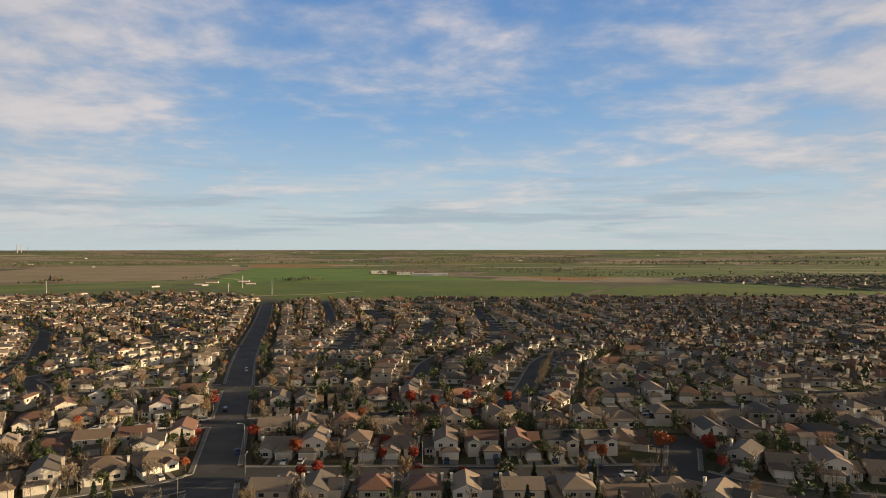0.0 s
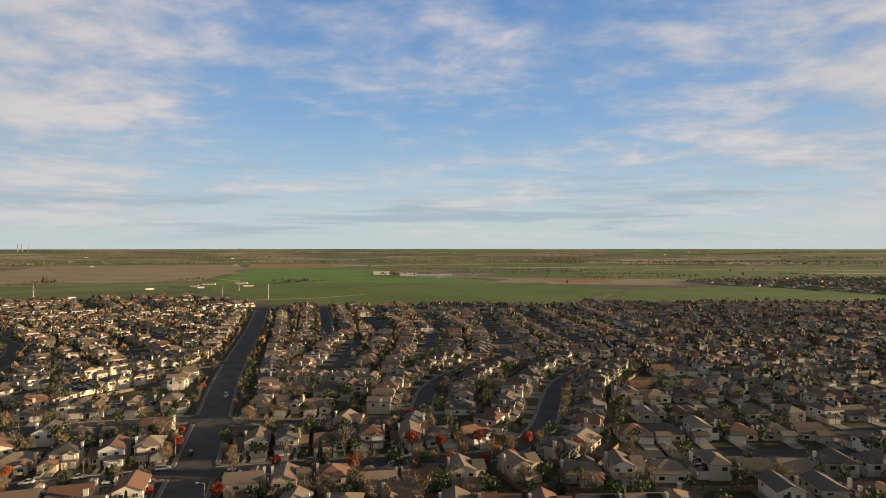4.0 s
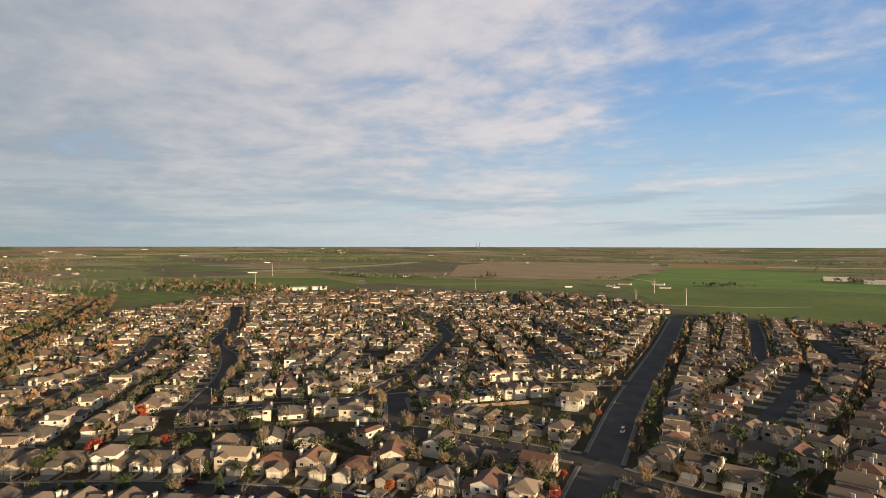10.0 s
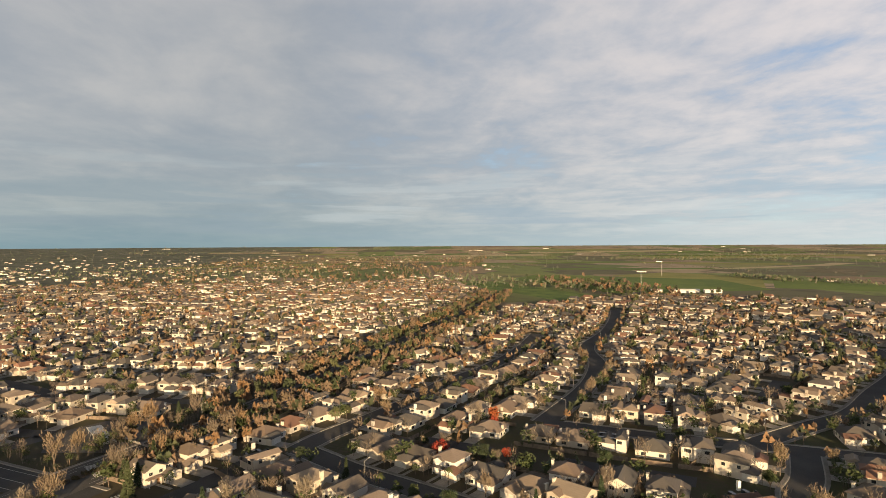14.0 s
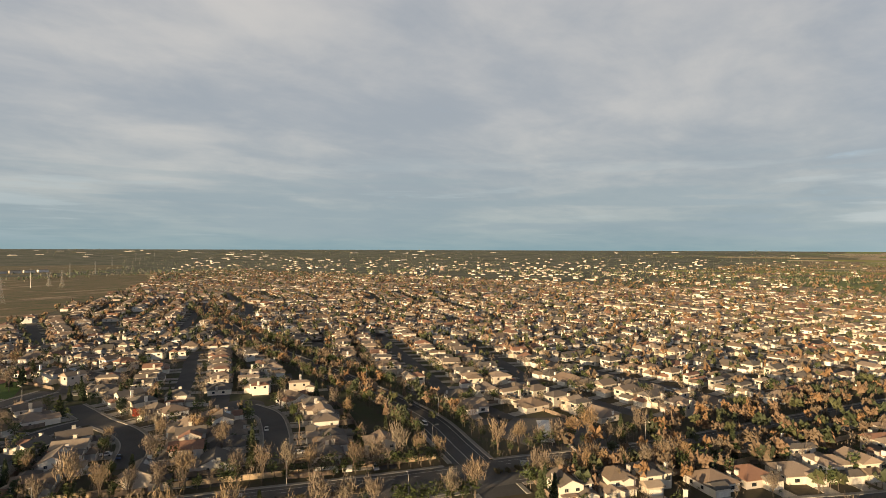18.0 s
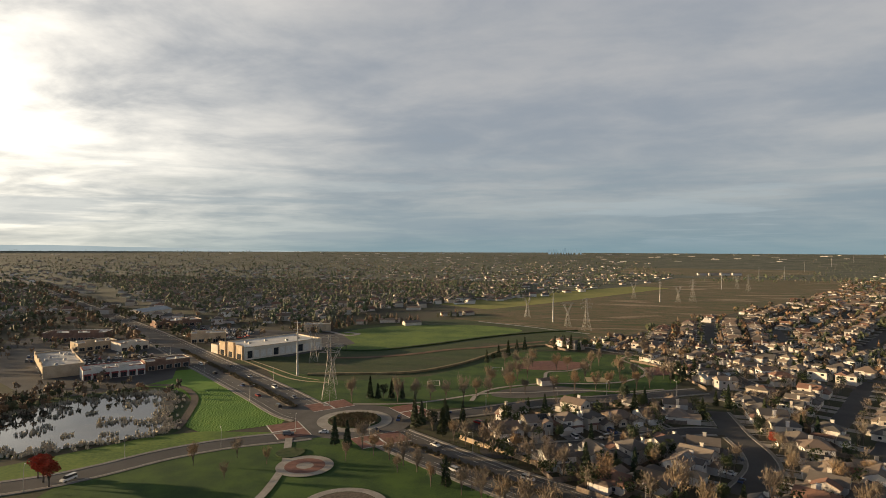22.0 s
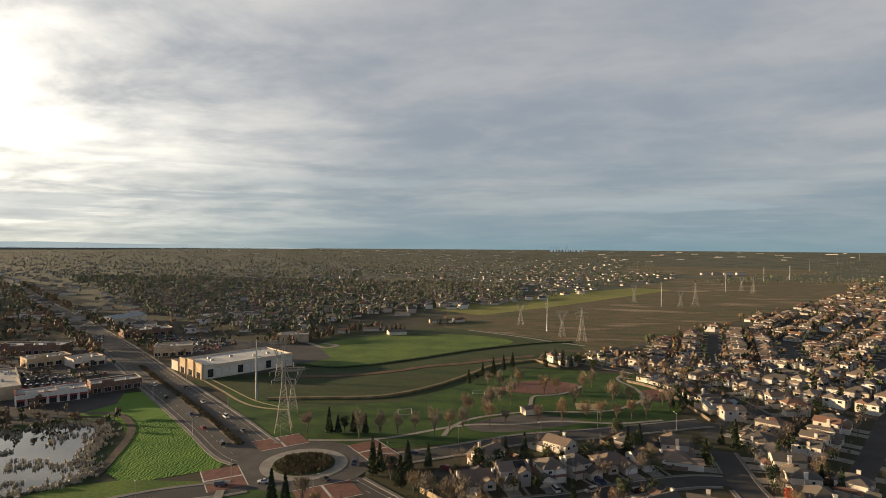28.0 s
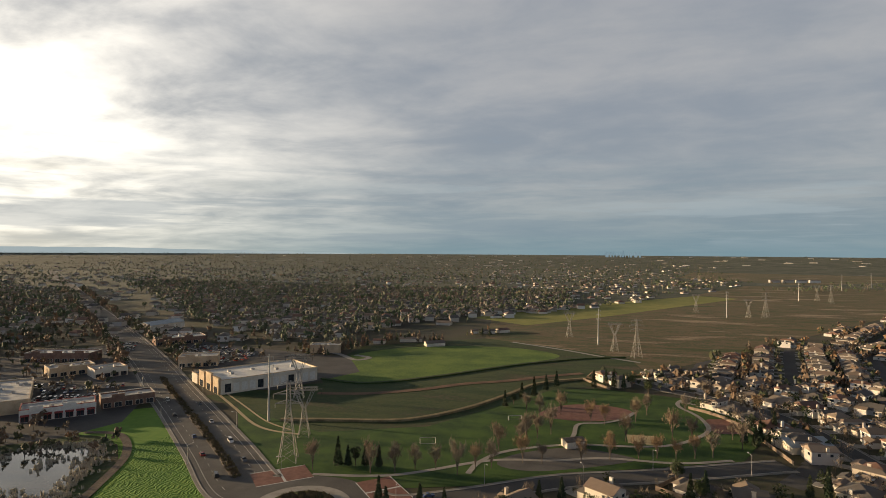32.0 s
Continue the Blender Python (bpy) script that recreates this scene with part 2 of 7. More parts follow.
# wide tone spread paints in the streaks of grazing sun
crop_green = simple("young_wheat", (0.055, 0.125, 0.012), (0.15, 0.235, 0.03), 0.03, 0.95, bump=0.5, fine=25)
crop_bright = simple("bright_crop", (0.11, 0.25, 0.02), (0.17, 0.31, 0.035), 0.01, 0.95, fine=25)
crop_far = simple("green_field", (0.085, 0.16, 0.014), (0.15, 0.225, 0.024), 0.006, 0.95, fine=12)


def meadow_nodes(n, s):
    p = place(n)
    drawn = n.add("ShaderNodeMapping", Vector=p, Rotation=(0, 0, radians(-57)), Scale=(0.25, 1.0, 1.0)).outputs[0]
    f = n.maths("ADD", n.maths("MULTIPLY", n.noise(drawn, 0.025, 6, 0.62), 0.85), n.maths("MULTIPLY", n.noise(p, 0.3, 4), 0.15))
    n.put(n.ramp(f, [(0.36, (0.05, 0.08, 0.018)), (0.44, (0.115, 0.105, 0.042)), (0.48, (0.18, 0.125, 0.068)), (0.52, (0.07, 0.09, 0.028)), (0.56, (0.16, 0.115, 0.062)), (0.63, (0.36, 0.28, 0.18))]), s.inputs["Base Color"])
    s.inputs["Roughness"].default_value = 0.95
    lumpy(n, s, p, 0.5, 0.6, 0.4)


meadow = material("dry_meadow", meadow_nodes)
dead_reeds = simple("dead_reeds", (0.12, 0.07, 0.045), (0.21, 0.125, 0.075), 0.1, 0.95)


def marsh_nodes(n, s):
    p = place(n)
    drawn = n.add("ShaderNodeMapping", Vector=p, Rotation=(0, 0, radians(-50)), Scale=(0.4, 1.0, 1.0)).outputs[0]
    f = n.maths("ADD", n.maths("MULTIPLY", n.noise(drawn, 0.03, 6, 0.6), 0.8), n.maths("MULTIPLY", n.noise(p, 0.4, 4), 0.2))
    n.put(n.ramp(f, [(0.36, (0.016, 0.046, 0.008)), (0.45, (0.030, 0.062, 0.012)), (0.50, (0.055, 0.078, 0.020)), (0.55, (0.028, 0.056, 0.012)), (0.61, (0.066, 0.066, 0.028)), (0.68, (0.14, 0.088, 0.05))]), s.inputs["Base Color"])
    s.inputs["Roughness"].default_value = 0.95
    lumpy(n, s, p, 0.6, 0.6, 0.4)


marsh = material("marsh", marsh_nodes)
orange_crop = simple("orange_orchard", (0.36, 0.18, 0.06), (0.48, 0.26, 0.09), 0.03, 0.95)
brown_field = simple("stubble_field", (0.31, 0.24, 0.135), (0.41, 0.32, 0.19), 0.008, 0.95, fine=10)
straw = simple("dry_straw", (0.40, 0.33, 0.19), (0.52, 0.44, 0.27), 0.01, 0.95)
olive = simple("olive_pasture", (0.20, 0.22, 0.04), (0.30, 0.29, 0.07), 0.007, 0.95)
# the hills emit a faint blue-grey in place of haze
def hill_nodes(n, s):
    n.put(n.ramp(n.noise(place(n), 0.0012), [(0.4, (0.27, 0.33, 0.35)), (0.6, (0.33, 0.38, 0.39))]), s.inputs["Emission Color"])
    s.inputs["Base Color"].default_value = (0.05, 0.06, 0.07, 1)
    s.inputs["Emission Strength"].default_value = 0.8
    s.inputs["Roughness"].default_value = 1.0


# the towers glow in a darker blue-grey, haze done by emission
def city_nodes(n, s):
    hill_nodes(n, s)
    n.put(n.ramp(n.noise(place(n), 0.02), [(0.4, (0.13, 0.20, 0.24)), (0.6, (0.17, 0.24, 0.28))]), s.inputs["Emission Color"])


hill_haze_glow = material("hills_haze_glow", hill_nodes)
city_haze_glow = material("towers_haze_glow", city_nodes)
reed_straw = simple("pale_reeds", (0.36, 0.33, 0.26), (0.52, 0.48, 0.40), 0.6, 0.95)
dead_grass = simple("dead_grass", (0.17, 0.135, 0.07), (0.30, 0.24, 0.13), 0.15, 0.95)
median_brush = simple("median_brush", (0.075, 0.068, 0.036), (0.14, 0.112, 0.062), 0.5, 0.95)
bark = simple("bark", (0.09, 0.07, 0.055), (0.17, 0.14, 0.11), 1.2, 0.95)
roof_white = simple("white_membrane", (0.66, 0.66, 0.64), (0.82, 0.81, 0.79), 0.08, 0.7)
deck_pale = simple("pale_roof_deck", (0.40, 0.40, 0.39), (0.58, 0.57, 0.55), 0.05, 0.8)
steel = simple("galvanised_steel", (0.34, 0.34, 0.33), (0.46, 0.46, 0.44), 0.7, 0.5, 0.4)
pale_steel = simple("sunlit_steel", (0.27, 0.26, 0.235), (0.37, 0.355, 0.32), 0.7, 0.65, 0.15)
tyre = simple("tyre_rubber", (0.015, 0.015, 0.015), (0.03, 0.03, 0.03), 4, 0.8)


def leaves(name, colours, joined=False):
    return varied(name, colours, 0.7, joined, 0.75, spread=0.45)


leaf_bare = leaves("winter_twigs", [(0.215, 0.165, 0.112), (0.24, 0.18, 0.112), (0.19, 0.152, 0.112), (0.255, 0.172, 0.095), (0.21, 0.175, 0.128)])
leaf_green = leaves("evergreen_leaves", [(0.035, 0.055, 0.020), (0.05, 0.07, 0.022), (0.065, 0.085, 0.025), (0.03, 0.045, 0.02)])
leaf_pine = leaves("conifer_needles", [(0.025, 0.045, 0.018), (0.035, 0.05, 0.02), (0.045, 0.06, 0.022)])
leaf_red = leaves("red_leaves", [(0.33, 0.055, 0.025), (0.36, 0.10, 0.035), (0.28, 0.04, 0.025)])
leaf_far = leaves("distant_crowns", [(0.042, 0.055, 0.022), (0.17, 0.112, 0.07), (0.065, 0.072, 0.028), (0.20, 0.118, 0.058), (0.035, 0.045, 0.02), (0.14, 0.10, 0.065), (0.115, 0.085, 0.055)], True)
# crown tones lifted in the colour to stand in for haze over far woods
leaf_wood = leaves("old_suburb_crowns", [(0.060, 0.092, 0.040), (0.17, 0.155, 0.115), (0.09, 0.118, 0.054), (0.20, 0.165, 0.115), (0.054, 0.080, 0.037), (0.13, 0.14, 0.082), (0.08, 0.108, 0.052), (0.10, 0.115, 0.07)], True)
palm_green = leaves("palm_fronds", [(0.06, 0.085, 0.022), (0.085, 0.10, 0.03)])
car_paint_far = varied("car_paint_far", [(0.7, 0.7, 0.7), (0.03, 0.03, 0.035), (0.4, 0.41, 0.43), (0.12, 0.13, 0.15), (0.25, 0.03, 0.03), (0.75, 0.75, 0.73)], 1, True, rough=0.25, spread=0.05)
car_paint = varied("car_paint", [(0.7, 0.7, 0.7), (0.03, 0.03, 0.035), (0.4, 0.41, 0.43), (0.62, 0.62, 0.6), (0.12, 0.13, 0.15), (0.25, 0.03, 0.03), (0.05, 0.08, 0.18), (0.75, 0.75, 0.73)], 1, rough=0.25, spread=0.05)


def ground_nodes(n, s):
    p = place(n)
    mid, fine = n.noise(p, 0.03, 4), n.noise(p, 0.6, 4)
    near = n.ramp(n.maths("ADD", n.maths("MULTIPLY", mid, 0.6), n.maths("MULTIPLY", fine, 0.4)),
                  [(0.34, (0.035, 0.034, 0.020)), (0.48, (0.060, 0.052, 0.034)), (0.58, (0.042, 0.055, 0.018)), (0.70, (0.085, 0.072, 0.05))])
    # a patchwork of fields, with hedges and bare spots
    cell = n.add("ShaderNodeTexVoronoi", Vector=n.add("ShaderNodeMapping", Vector=p, Rotation=(0, 0, radians(12)), Scale=(0.0022, 0.0045, 0.0)).outputs[0], Scale=1.0, Randomness=0.75, distance="CHEBYCHEV")
    pick = n.add("ShaderNodeSeparateXYZ", Vector=cell.outputs["Color"]).outputs[0]
    far = n.ramp(pick, [(0.0, (0.14, 0.20, 0.045)), (0.2, (0.34, 0.26, 0.16)), (0.36, (0.20, 0.26, 0.06)), (0.5, (0.42, 0.33, 0.22)), (0.64, (0.13, 0.13, 0.06)), (0.8, (0.26, 0.27, 0.09)), (0.92, (0.30, 0.21, 0.13))])
    far.node.color_ramp.interpolation = "CONSTANT"
    rough = n.noise(p, 0.012, 7, 0.68)
    far = n.mix(n.maths("MULTIPLY", n.ramp(rough, [(0.53, grey(0.0)), (0.61, grey(1.0))]), 0.7), far, (0.06, 0.06, 0.034))
    out = n.add("ShaderNodeVectorMath", operation="LENGTH")
    n.put(p, out.inputs[0])
    edge = n.add("ShaderNodeMapRange", interpolation_type="SMOOTHSTEP", Value=out.outputs["Value"])
    for i, v in zip((1, 2, 3, 4), (650.0, 1300.0, 0.1, 0.9)):
        edge.inputs[i].default_value = v
    # the south and west are wooded suburbs, the north is farm land
    # wood tones held lighter and greyer, haze put into the colour
    wood = n.ramp(n.noise(p, 0.009, 8, 0.7), [(0.38, (0.04, 0.055, 0.036)), (0.48, (0.07, 0.088, 0.058)), (0.54, (0.115, 0.125, 0.088)), (0.59, (0.055, 0.072, 0.046)), (0.66, (0.25, 0.245, 0.215))])
    south = n.add("ShaderNodeMapRange", interpolation_type="SMOOTHSTEP", Value=n.add("ShaderNodeSeparateXYZ", Vector=p).outputs[1])
    for i, v in zip((1, 2, 3, 4), (-500.0, 300.0, 1.0, 0.0)):
        south.inputs[i].default_value = v
    far = n.mix(south.outputs[0], far, wood)
    n.put(n.mix(edge.outputs[0], near, far), s.inputs["Base Color"])
    s.inputs["Roughness"].default_value = 0.95
    lumpy(n, s, p, 0.8, 0.3, 0.2)


earth = material("earth", ground_nodes)


def water_nodes(n, s):
    p = place(n)
    f = n.noise(p, 0.12, 6)
    n.put(n.ramp(f, [(0.40, (0.05, 0.05, 0.04)), (0.52, (0.09, 0.085, 0.07))]), s.inputs["Base Color"])
    s.inputs["Roughness"].default_value = 0.06
    lumpy(n, s, p, 1.5, 0.05)


def wheat_nodes(n, s):
    p = place(n)
    bent = n.add("ShaderNodeTexWave", Vector=p, Scale=0.2, Distortion=14.0, Detail=3.0).outputs[1]
    f = n.maths("ADD", n.maths("MULTIPLY", n.noise(p, 0.05), 0.7), n.maths("MULTIPLY", bent, 0.3))
    n.put(n.ramp(f, [(0.25, (0.055, 0.155, 0.010)), (0.55, (0.09, 0.22, 0.014)), (0.8, (0.18, 0.28, 0.03))]), s.inputs["Base Color"])
    s.inputs["Roughness"].default_value = 0.95
    bump = n.add("ShaderNodeBump", Height=bent, Strength=0.35, Distance=0.5)
    n.put(bump.outputs[0], s.inputs["Normal"])


wavy_crop = material("wavy_crop", wheat_nodes)
pond_water = material("pond_water", water_nodes)


# ---- mesh building ----
class Solid:
    """Collects faces of one mesh, with a material index for each."""

    def __init__(self):
        self.v, self.f, self.m = [], [], []

    def add(self, verts, faces, mat=0):
        k = len(self.v)
        self.v.extend(verts)
        self.f.extend(tuple(i + k for i in f) for f in faces)
        self.m.extend([mat] * len(faces))

    def box(self, x0, x1, y0, y1, z0, z1, mat=0, m=None):
        vs = [Vector((x, y, z)) for z in (z0, z1) for x, y in ((x0, y0), (x1, y0), (x1, y1), (x0, y1))]
        if m:
            vs = [m @ v for v in vs]
        self.add(vs, [(3, 2, 1, 0), (4, 5, 6, 7), (0, 1, 5, 4), (1, 2, 6, 5), (2, 3, 7, 6), (3, 0, 4, 7)], mat)

    def shell(self, x0, x1, y0, y1, z0, z1, mat=0, m=None):
        """Four upright walls, closed above by a roof."""
        vs = [m @ Vector((x, y, z)) for z in (z0, z1) for x, y in ((x0, y0), (x1, y0), (x1, y1), (x0, y1))]
        self.add(vs, [(0, 1, 5, 4), (1, 2, 6, 5), (2, 3, 7, 6), (3, 0, 4, 7)], mat)

    def tube(self, a, b, ra, rb, sides=6, mat=0):
        a, b = Vector(a), Vector(b)
        d = (b - a).normalized()
        u = d.orthogonal().normalized()
        w = d.cross(u)
        ring = [math.cos(2 * math.pi * i / sides) * u + math.sin(2 * math.pi * i / sides) * w for i in range(sides)]
        self.add([a + ra * r for r in ring] + [b + rb * r for r in ring],
                 [(i, (i + 1) % sides, sides + (i + 1) % sides, sides + i) for i in range(sides)] + [tuple(range(sides - 1, -1, -1)), tuple(range(sides, 2 * sides))], mat)

    def pipe(self, points, radius, sides=6, mat=0):
        """One tube along several points."""
        n = len(points)
        vs = [Vector(p) + Vector((radius * math.cos(2 * math.pi * i / sides), radius * math.sin(2 * math.pi * i / sides), 0)) for p in points for i in range(sides)]
        fs = [(k * sides + i, k * sides + (i + 1) % sides, (k + 1) * sides + (i + 1) % sides, (k + 1) * sides + i) for k in range(n - 1) for i in range(sides)]
        self.add(vs, fs + [tuple(range(sides - 1, -1, -1)), tuple(range((n - 1) * sides, n * sides))], mat)

    def hip(self, x0, x1, y0, y1, z, slope=0.42, over=0.5, mat=0, m=None, gable=0.0):
        """A hipped roof; gable 1 pulls the ridge out to the ends."""
        x0, x1, y0, y1 = x0 - over, x1 + over, y0 - over, y1 + over
        w, d = x1 - x0, y1 - y0
        h = min(w, d) / 2
        top = z + h * slope
        if w >= d:
            r = [(x0 + h * (1 - gable), (y0 + y1) / 2, top), (x1 - h * (1 - gable), (y0 + y1) / 2, top)]
            faces = [(4, 5, 9, 8), (6, 7, 8, 9), (7, 4, 8), (5, 6, 9)]
        else:
            r = [((x0 + x1) / 2, y0 + h * (1 - gable), top), ((x0 + x1) / 2, y1 - h * (1 - gable), top)]
            faces = [(4, 5, 8), (6, 7, 9), (5, 6, 9, 8), (7, 4, 8, 9)]
        vs = [(x, y, zz) for zz in (z - 0.22, z) for x, y in ((x0, y0), (x1, y0), (x1, y1), (x0, y1))] + r
        vs = [Vector(v) if m is None else m @ Vector(v) for v in vs]
        self.add(vs, faces + [(3, 2, 1, 0), (0, 1, 5, 4), (1, 2, 6, 5), (2, 3, 7, 6), (3, 0, 4, 7)], mat)
        return top

    def slabs(self, x0, x1, y0, y1, z, slope, over, along, mat=0):
        """Two thick roof slabs over a gable whose ridge runs along x or y."""
        t = 0.2
        if along == "x":
            mid, half = (y0 + y1) / 2, (y1 - y0) / 2 + over
            for s in (-1, 1):
                e, lo, hi = mid + s * half, z - over * slope, z + (half - over) * slope
                vs = [(x, y, zz) for x in (x0 - over, x1 + over) for y, zz in ((e, lo), (mid, hi), (mid, hi + t), (e, lo + t))]
                self.add([Vector(v) for v in vs], [(0, 1, 2, 3), (7, 6, 5, 4), (0, 4, 5, 1), (1, 5, 6, 2), (2, 6, 7, 3), (3, 7, 4, 0)], mat)
        else:
            mid, half = (x0 + x1) / 2, (x1 - x0) / 2 + over
            for s in (-1, 1):
                e, lo, hi = mid + s * half, z - over * slope, z + (half - over) * slope
                vs = [(x, y, zz) for y in (y0 - over, y1 + over) for x, zz in ((e, lo), (mid, hi), (mid, hi + t), (e, lo + t))]
                self.add([Vector(v) for v in vs], [(0, 1, 2, 3), (7, 6, 5, 4), (0, 4, 5, 1), (1, 5, 6, 2), (2, 6, 7, 3), (3, 7, 4, 0)], mat)

    def gable_wall(self, x0, x1, y0, y1, z0, z, slope, along, mat=0):
        """A block of walls that ends in two gables."""
        if along == "x":
            top = z + (y1 - y0) / 2 * slope
            m = (y0 + y1) / 2
            pts = [(y0, z0), (y1, z0), (y1, z), (m, top), (y0, z)]
            vs = [Vector((x, a, b)) for x in (x0, x1) for a, b in pts]
        else:
            top = z + (x1 - x0) / 2 * slope
            m = (x0 + x1) / 2
            pts = [(x0, z0), (x1, z0), (x1, z), (m, top), (x0, z)]
            vs = [Vector((a, y, b)) for y in (y0, y1) for a, b in pts]
        self.add(vs, [(0, 1, 2, 3, 4), (9, 8, 7, 6, 5)] + [(i, i + 5, (i + 1) % 5 + 5, (i + 1) % 5) for i in range(5)], mat)

    def mesh(self, name, mats):
        me = bpy.data.meshes.new(name)
        me.from_pydata([tuple(v) for v in self.v], [], self.f)
        for m in mats:
            me.materials.append(m)
        if len(mats) > 1:
            me.polygons.foreach_set("material_index", self.m)
        return me


def part(name, solid, mats, parent, label=""):
    """One mesh object under a thing or a part."""
    ob = new(name, solid if isinstance(solid, bpy.types.Mesh) else solid.mesh(name, mats if isinstance(mats, list) else [mats]))
    ob.parent = parent
    return tagged(ob, label)


def whole(name, solid, mats, label="", category="", group="", kind=""):
    return tagged(part(name, solid, mats, None), label, category, group, kind)


def move(ob, m):
    ob.matrix_basis = m
    return ob


# ---- ground ----
SHEETS = []


def sheet(name, points, z, mat, label, category):
    s = Solid()
    SHEETS.append(name)
    z = 0.02 + 0.0015 * len(SHEETS)
    s.add([(x, y, z) for x, y in points], [tuple(range(len(points)))])
    me = s.mesh(name, [mat])
    bm = bmesh.new()
    bm.from_mesh(me)
    bmesh.ops.triangulate(bm, faces=bm.faces[:])
    bmesh.ops.recalc_face_normals(bm, faces=bm.faces[:])
    if sum(f.normal.z for f in bm.faces) < 0:
        bmesh.ops.reverse_faces(bm, faces=bm.faces[:])
    bm.to_mesh(me)
    bm.free()
    return tagged(new(name, me), label, category, "", "structure")


def smooth(points, closed=False, steps=6):
    """A rounded line through the points."""
    pts = [Vector((*p, 0)) for p in points]
    n = len(pts)
    out = []
    for i in range(n if closed else n - 1):
        if closed:
            a, b, c, d = (pts[(i + k) % n] for k in (-1, 0, 1, 2))
        else:
            a, b, c, d = pts[max(i - 1, 0)], pts[i], pts[i + 1], pts[min(i + 2, n - 1)]
        for k in range(steps):
            t = k / steps
            out.append(0.5 * (2 * b + (c - a) * t + (2 * a - 5 * b + 4 * c - d) * t * t + (3 * b - a - 3 * c + d) * t ** 3))
    if not closed:
        out.append(pts[-1])
    return [(p.x, p.y) for p in out]


def ring(cx, cy, r, n=48, ry=None, turn=0.0):
    ry = ry or r
    c, s = math.cos(turn), math.sin(turn)
    return [(cx + c * r * math.cos(a) - s * ry * math.sin(a), cy + s * r * math.cos(a) + c * ry * math.sin(a)) for a in (2 * math.pi * k / n for k in range(n))]


def rise(x, y):
    """The plain lifts slowly towards the horizon."""
    r = math.hypot(x + 60, y)
    return 0.0 if r < 2900 else 67 * ((r - 2900) / 2000) ** 1.2


def make_ground():
    s = Solid()
    radii = [0.5, 120, 300, 700, 1400, 2200, 2900, 3200, 3500, 3800, 4100, 4400, 4700, 4900]
    n = 72
    for r in radii:
        s.v.extend((r * math.cos(2 * math.pi * k / n) - 60, r * math.sin(2 * math.pi * k / n), rise(r - 60, 0)) for k in range(n))
    for i in range(len(radii) - 1):
        for k in range(n):
            s.f.append((i * n + k, (i + 1) * n + k, (i + 1) * n + (k + 1) % n, i * n + (k + 1) % n))
    s.f.append(tuple(range(n)))
    s.m = [0] * len(s.f)
    whole("ground", s, [earth], "flat brown and green valley ground with yards", "ground", "", "structure")


make_ground()



def make_hills():
    """Low hills beyond the plain in the south-east; a glow stands in for haze."""
    s = Solid()
    n = 60
    for k in range(n + 1):
        u = k / n
        turn = radians(-70 + 62 * u)
        swell = math.sin(math.pi * u) ** 0.7
        high = 58 + swell * (46 + 14 * noise.noise((u * 9, 0.3, 1.0)) + 6 * noise.noise((u * 31, 1.3, 2.0)))
        for r, z in ((4800, 50), (4815, high), (4880, 50)):
            s.v.append((r * math.cos(turn) - 60, r * math.sin(turn), z))
    for k in range(n):
        a, b = 3 * k, 3 * k + 3
        s.f += [(a, a + 1, b + 1, b), (a + 1, a + 2, b + 2, b + 1)]
    s.m = [0] * len(s.f)
    whole("backdrop", s, [hill_haze_glow], "hills on the far horizon with a pale blue haze glow", "backdrop", "", "structure")


make_hills()


def make_skyline():
    """The towers of a far city, glowing as if hazed, and two pale stacks in the north-west."""
    s = Solid()
    r = random.Random(5)
    for k in range(13):
        x, w = -500 + k * 21 + r.uniform(-6, 6), r.uniform(6, 13)
        s.box(x - w / 2, x + w / 2, -4560, -4540, 55, r.uniform(88, 112) if 2 < k < 11 else r.uniform(84, 96))
    whole("city_skyline", s, [city_haze_glow], "towers of a far city with a blue-grey haze glow", "backdrop", "", "structure")
    for x, y, w in ((-2737, 3698, 11), (-2720, 3712, 11), (-2690, 3730, 6)):
        s = Solid()
        s.tube((x, y, 30), (x, y, 104 if w > 8 else 92), w * 0.32, w * 0.22, 12)
        whole("backdrop_stack", s, [concrete], "pale industrial stack at the horizon", "backdrop", "", "structure")


make_skyline()

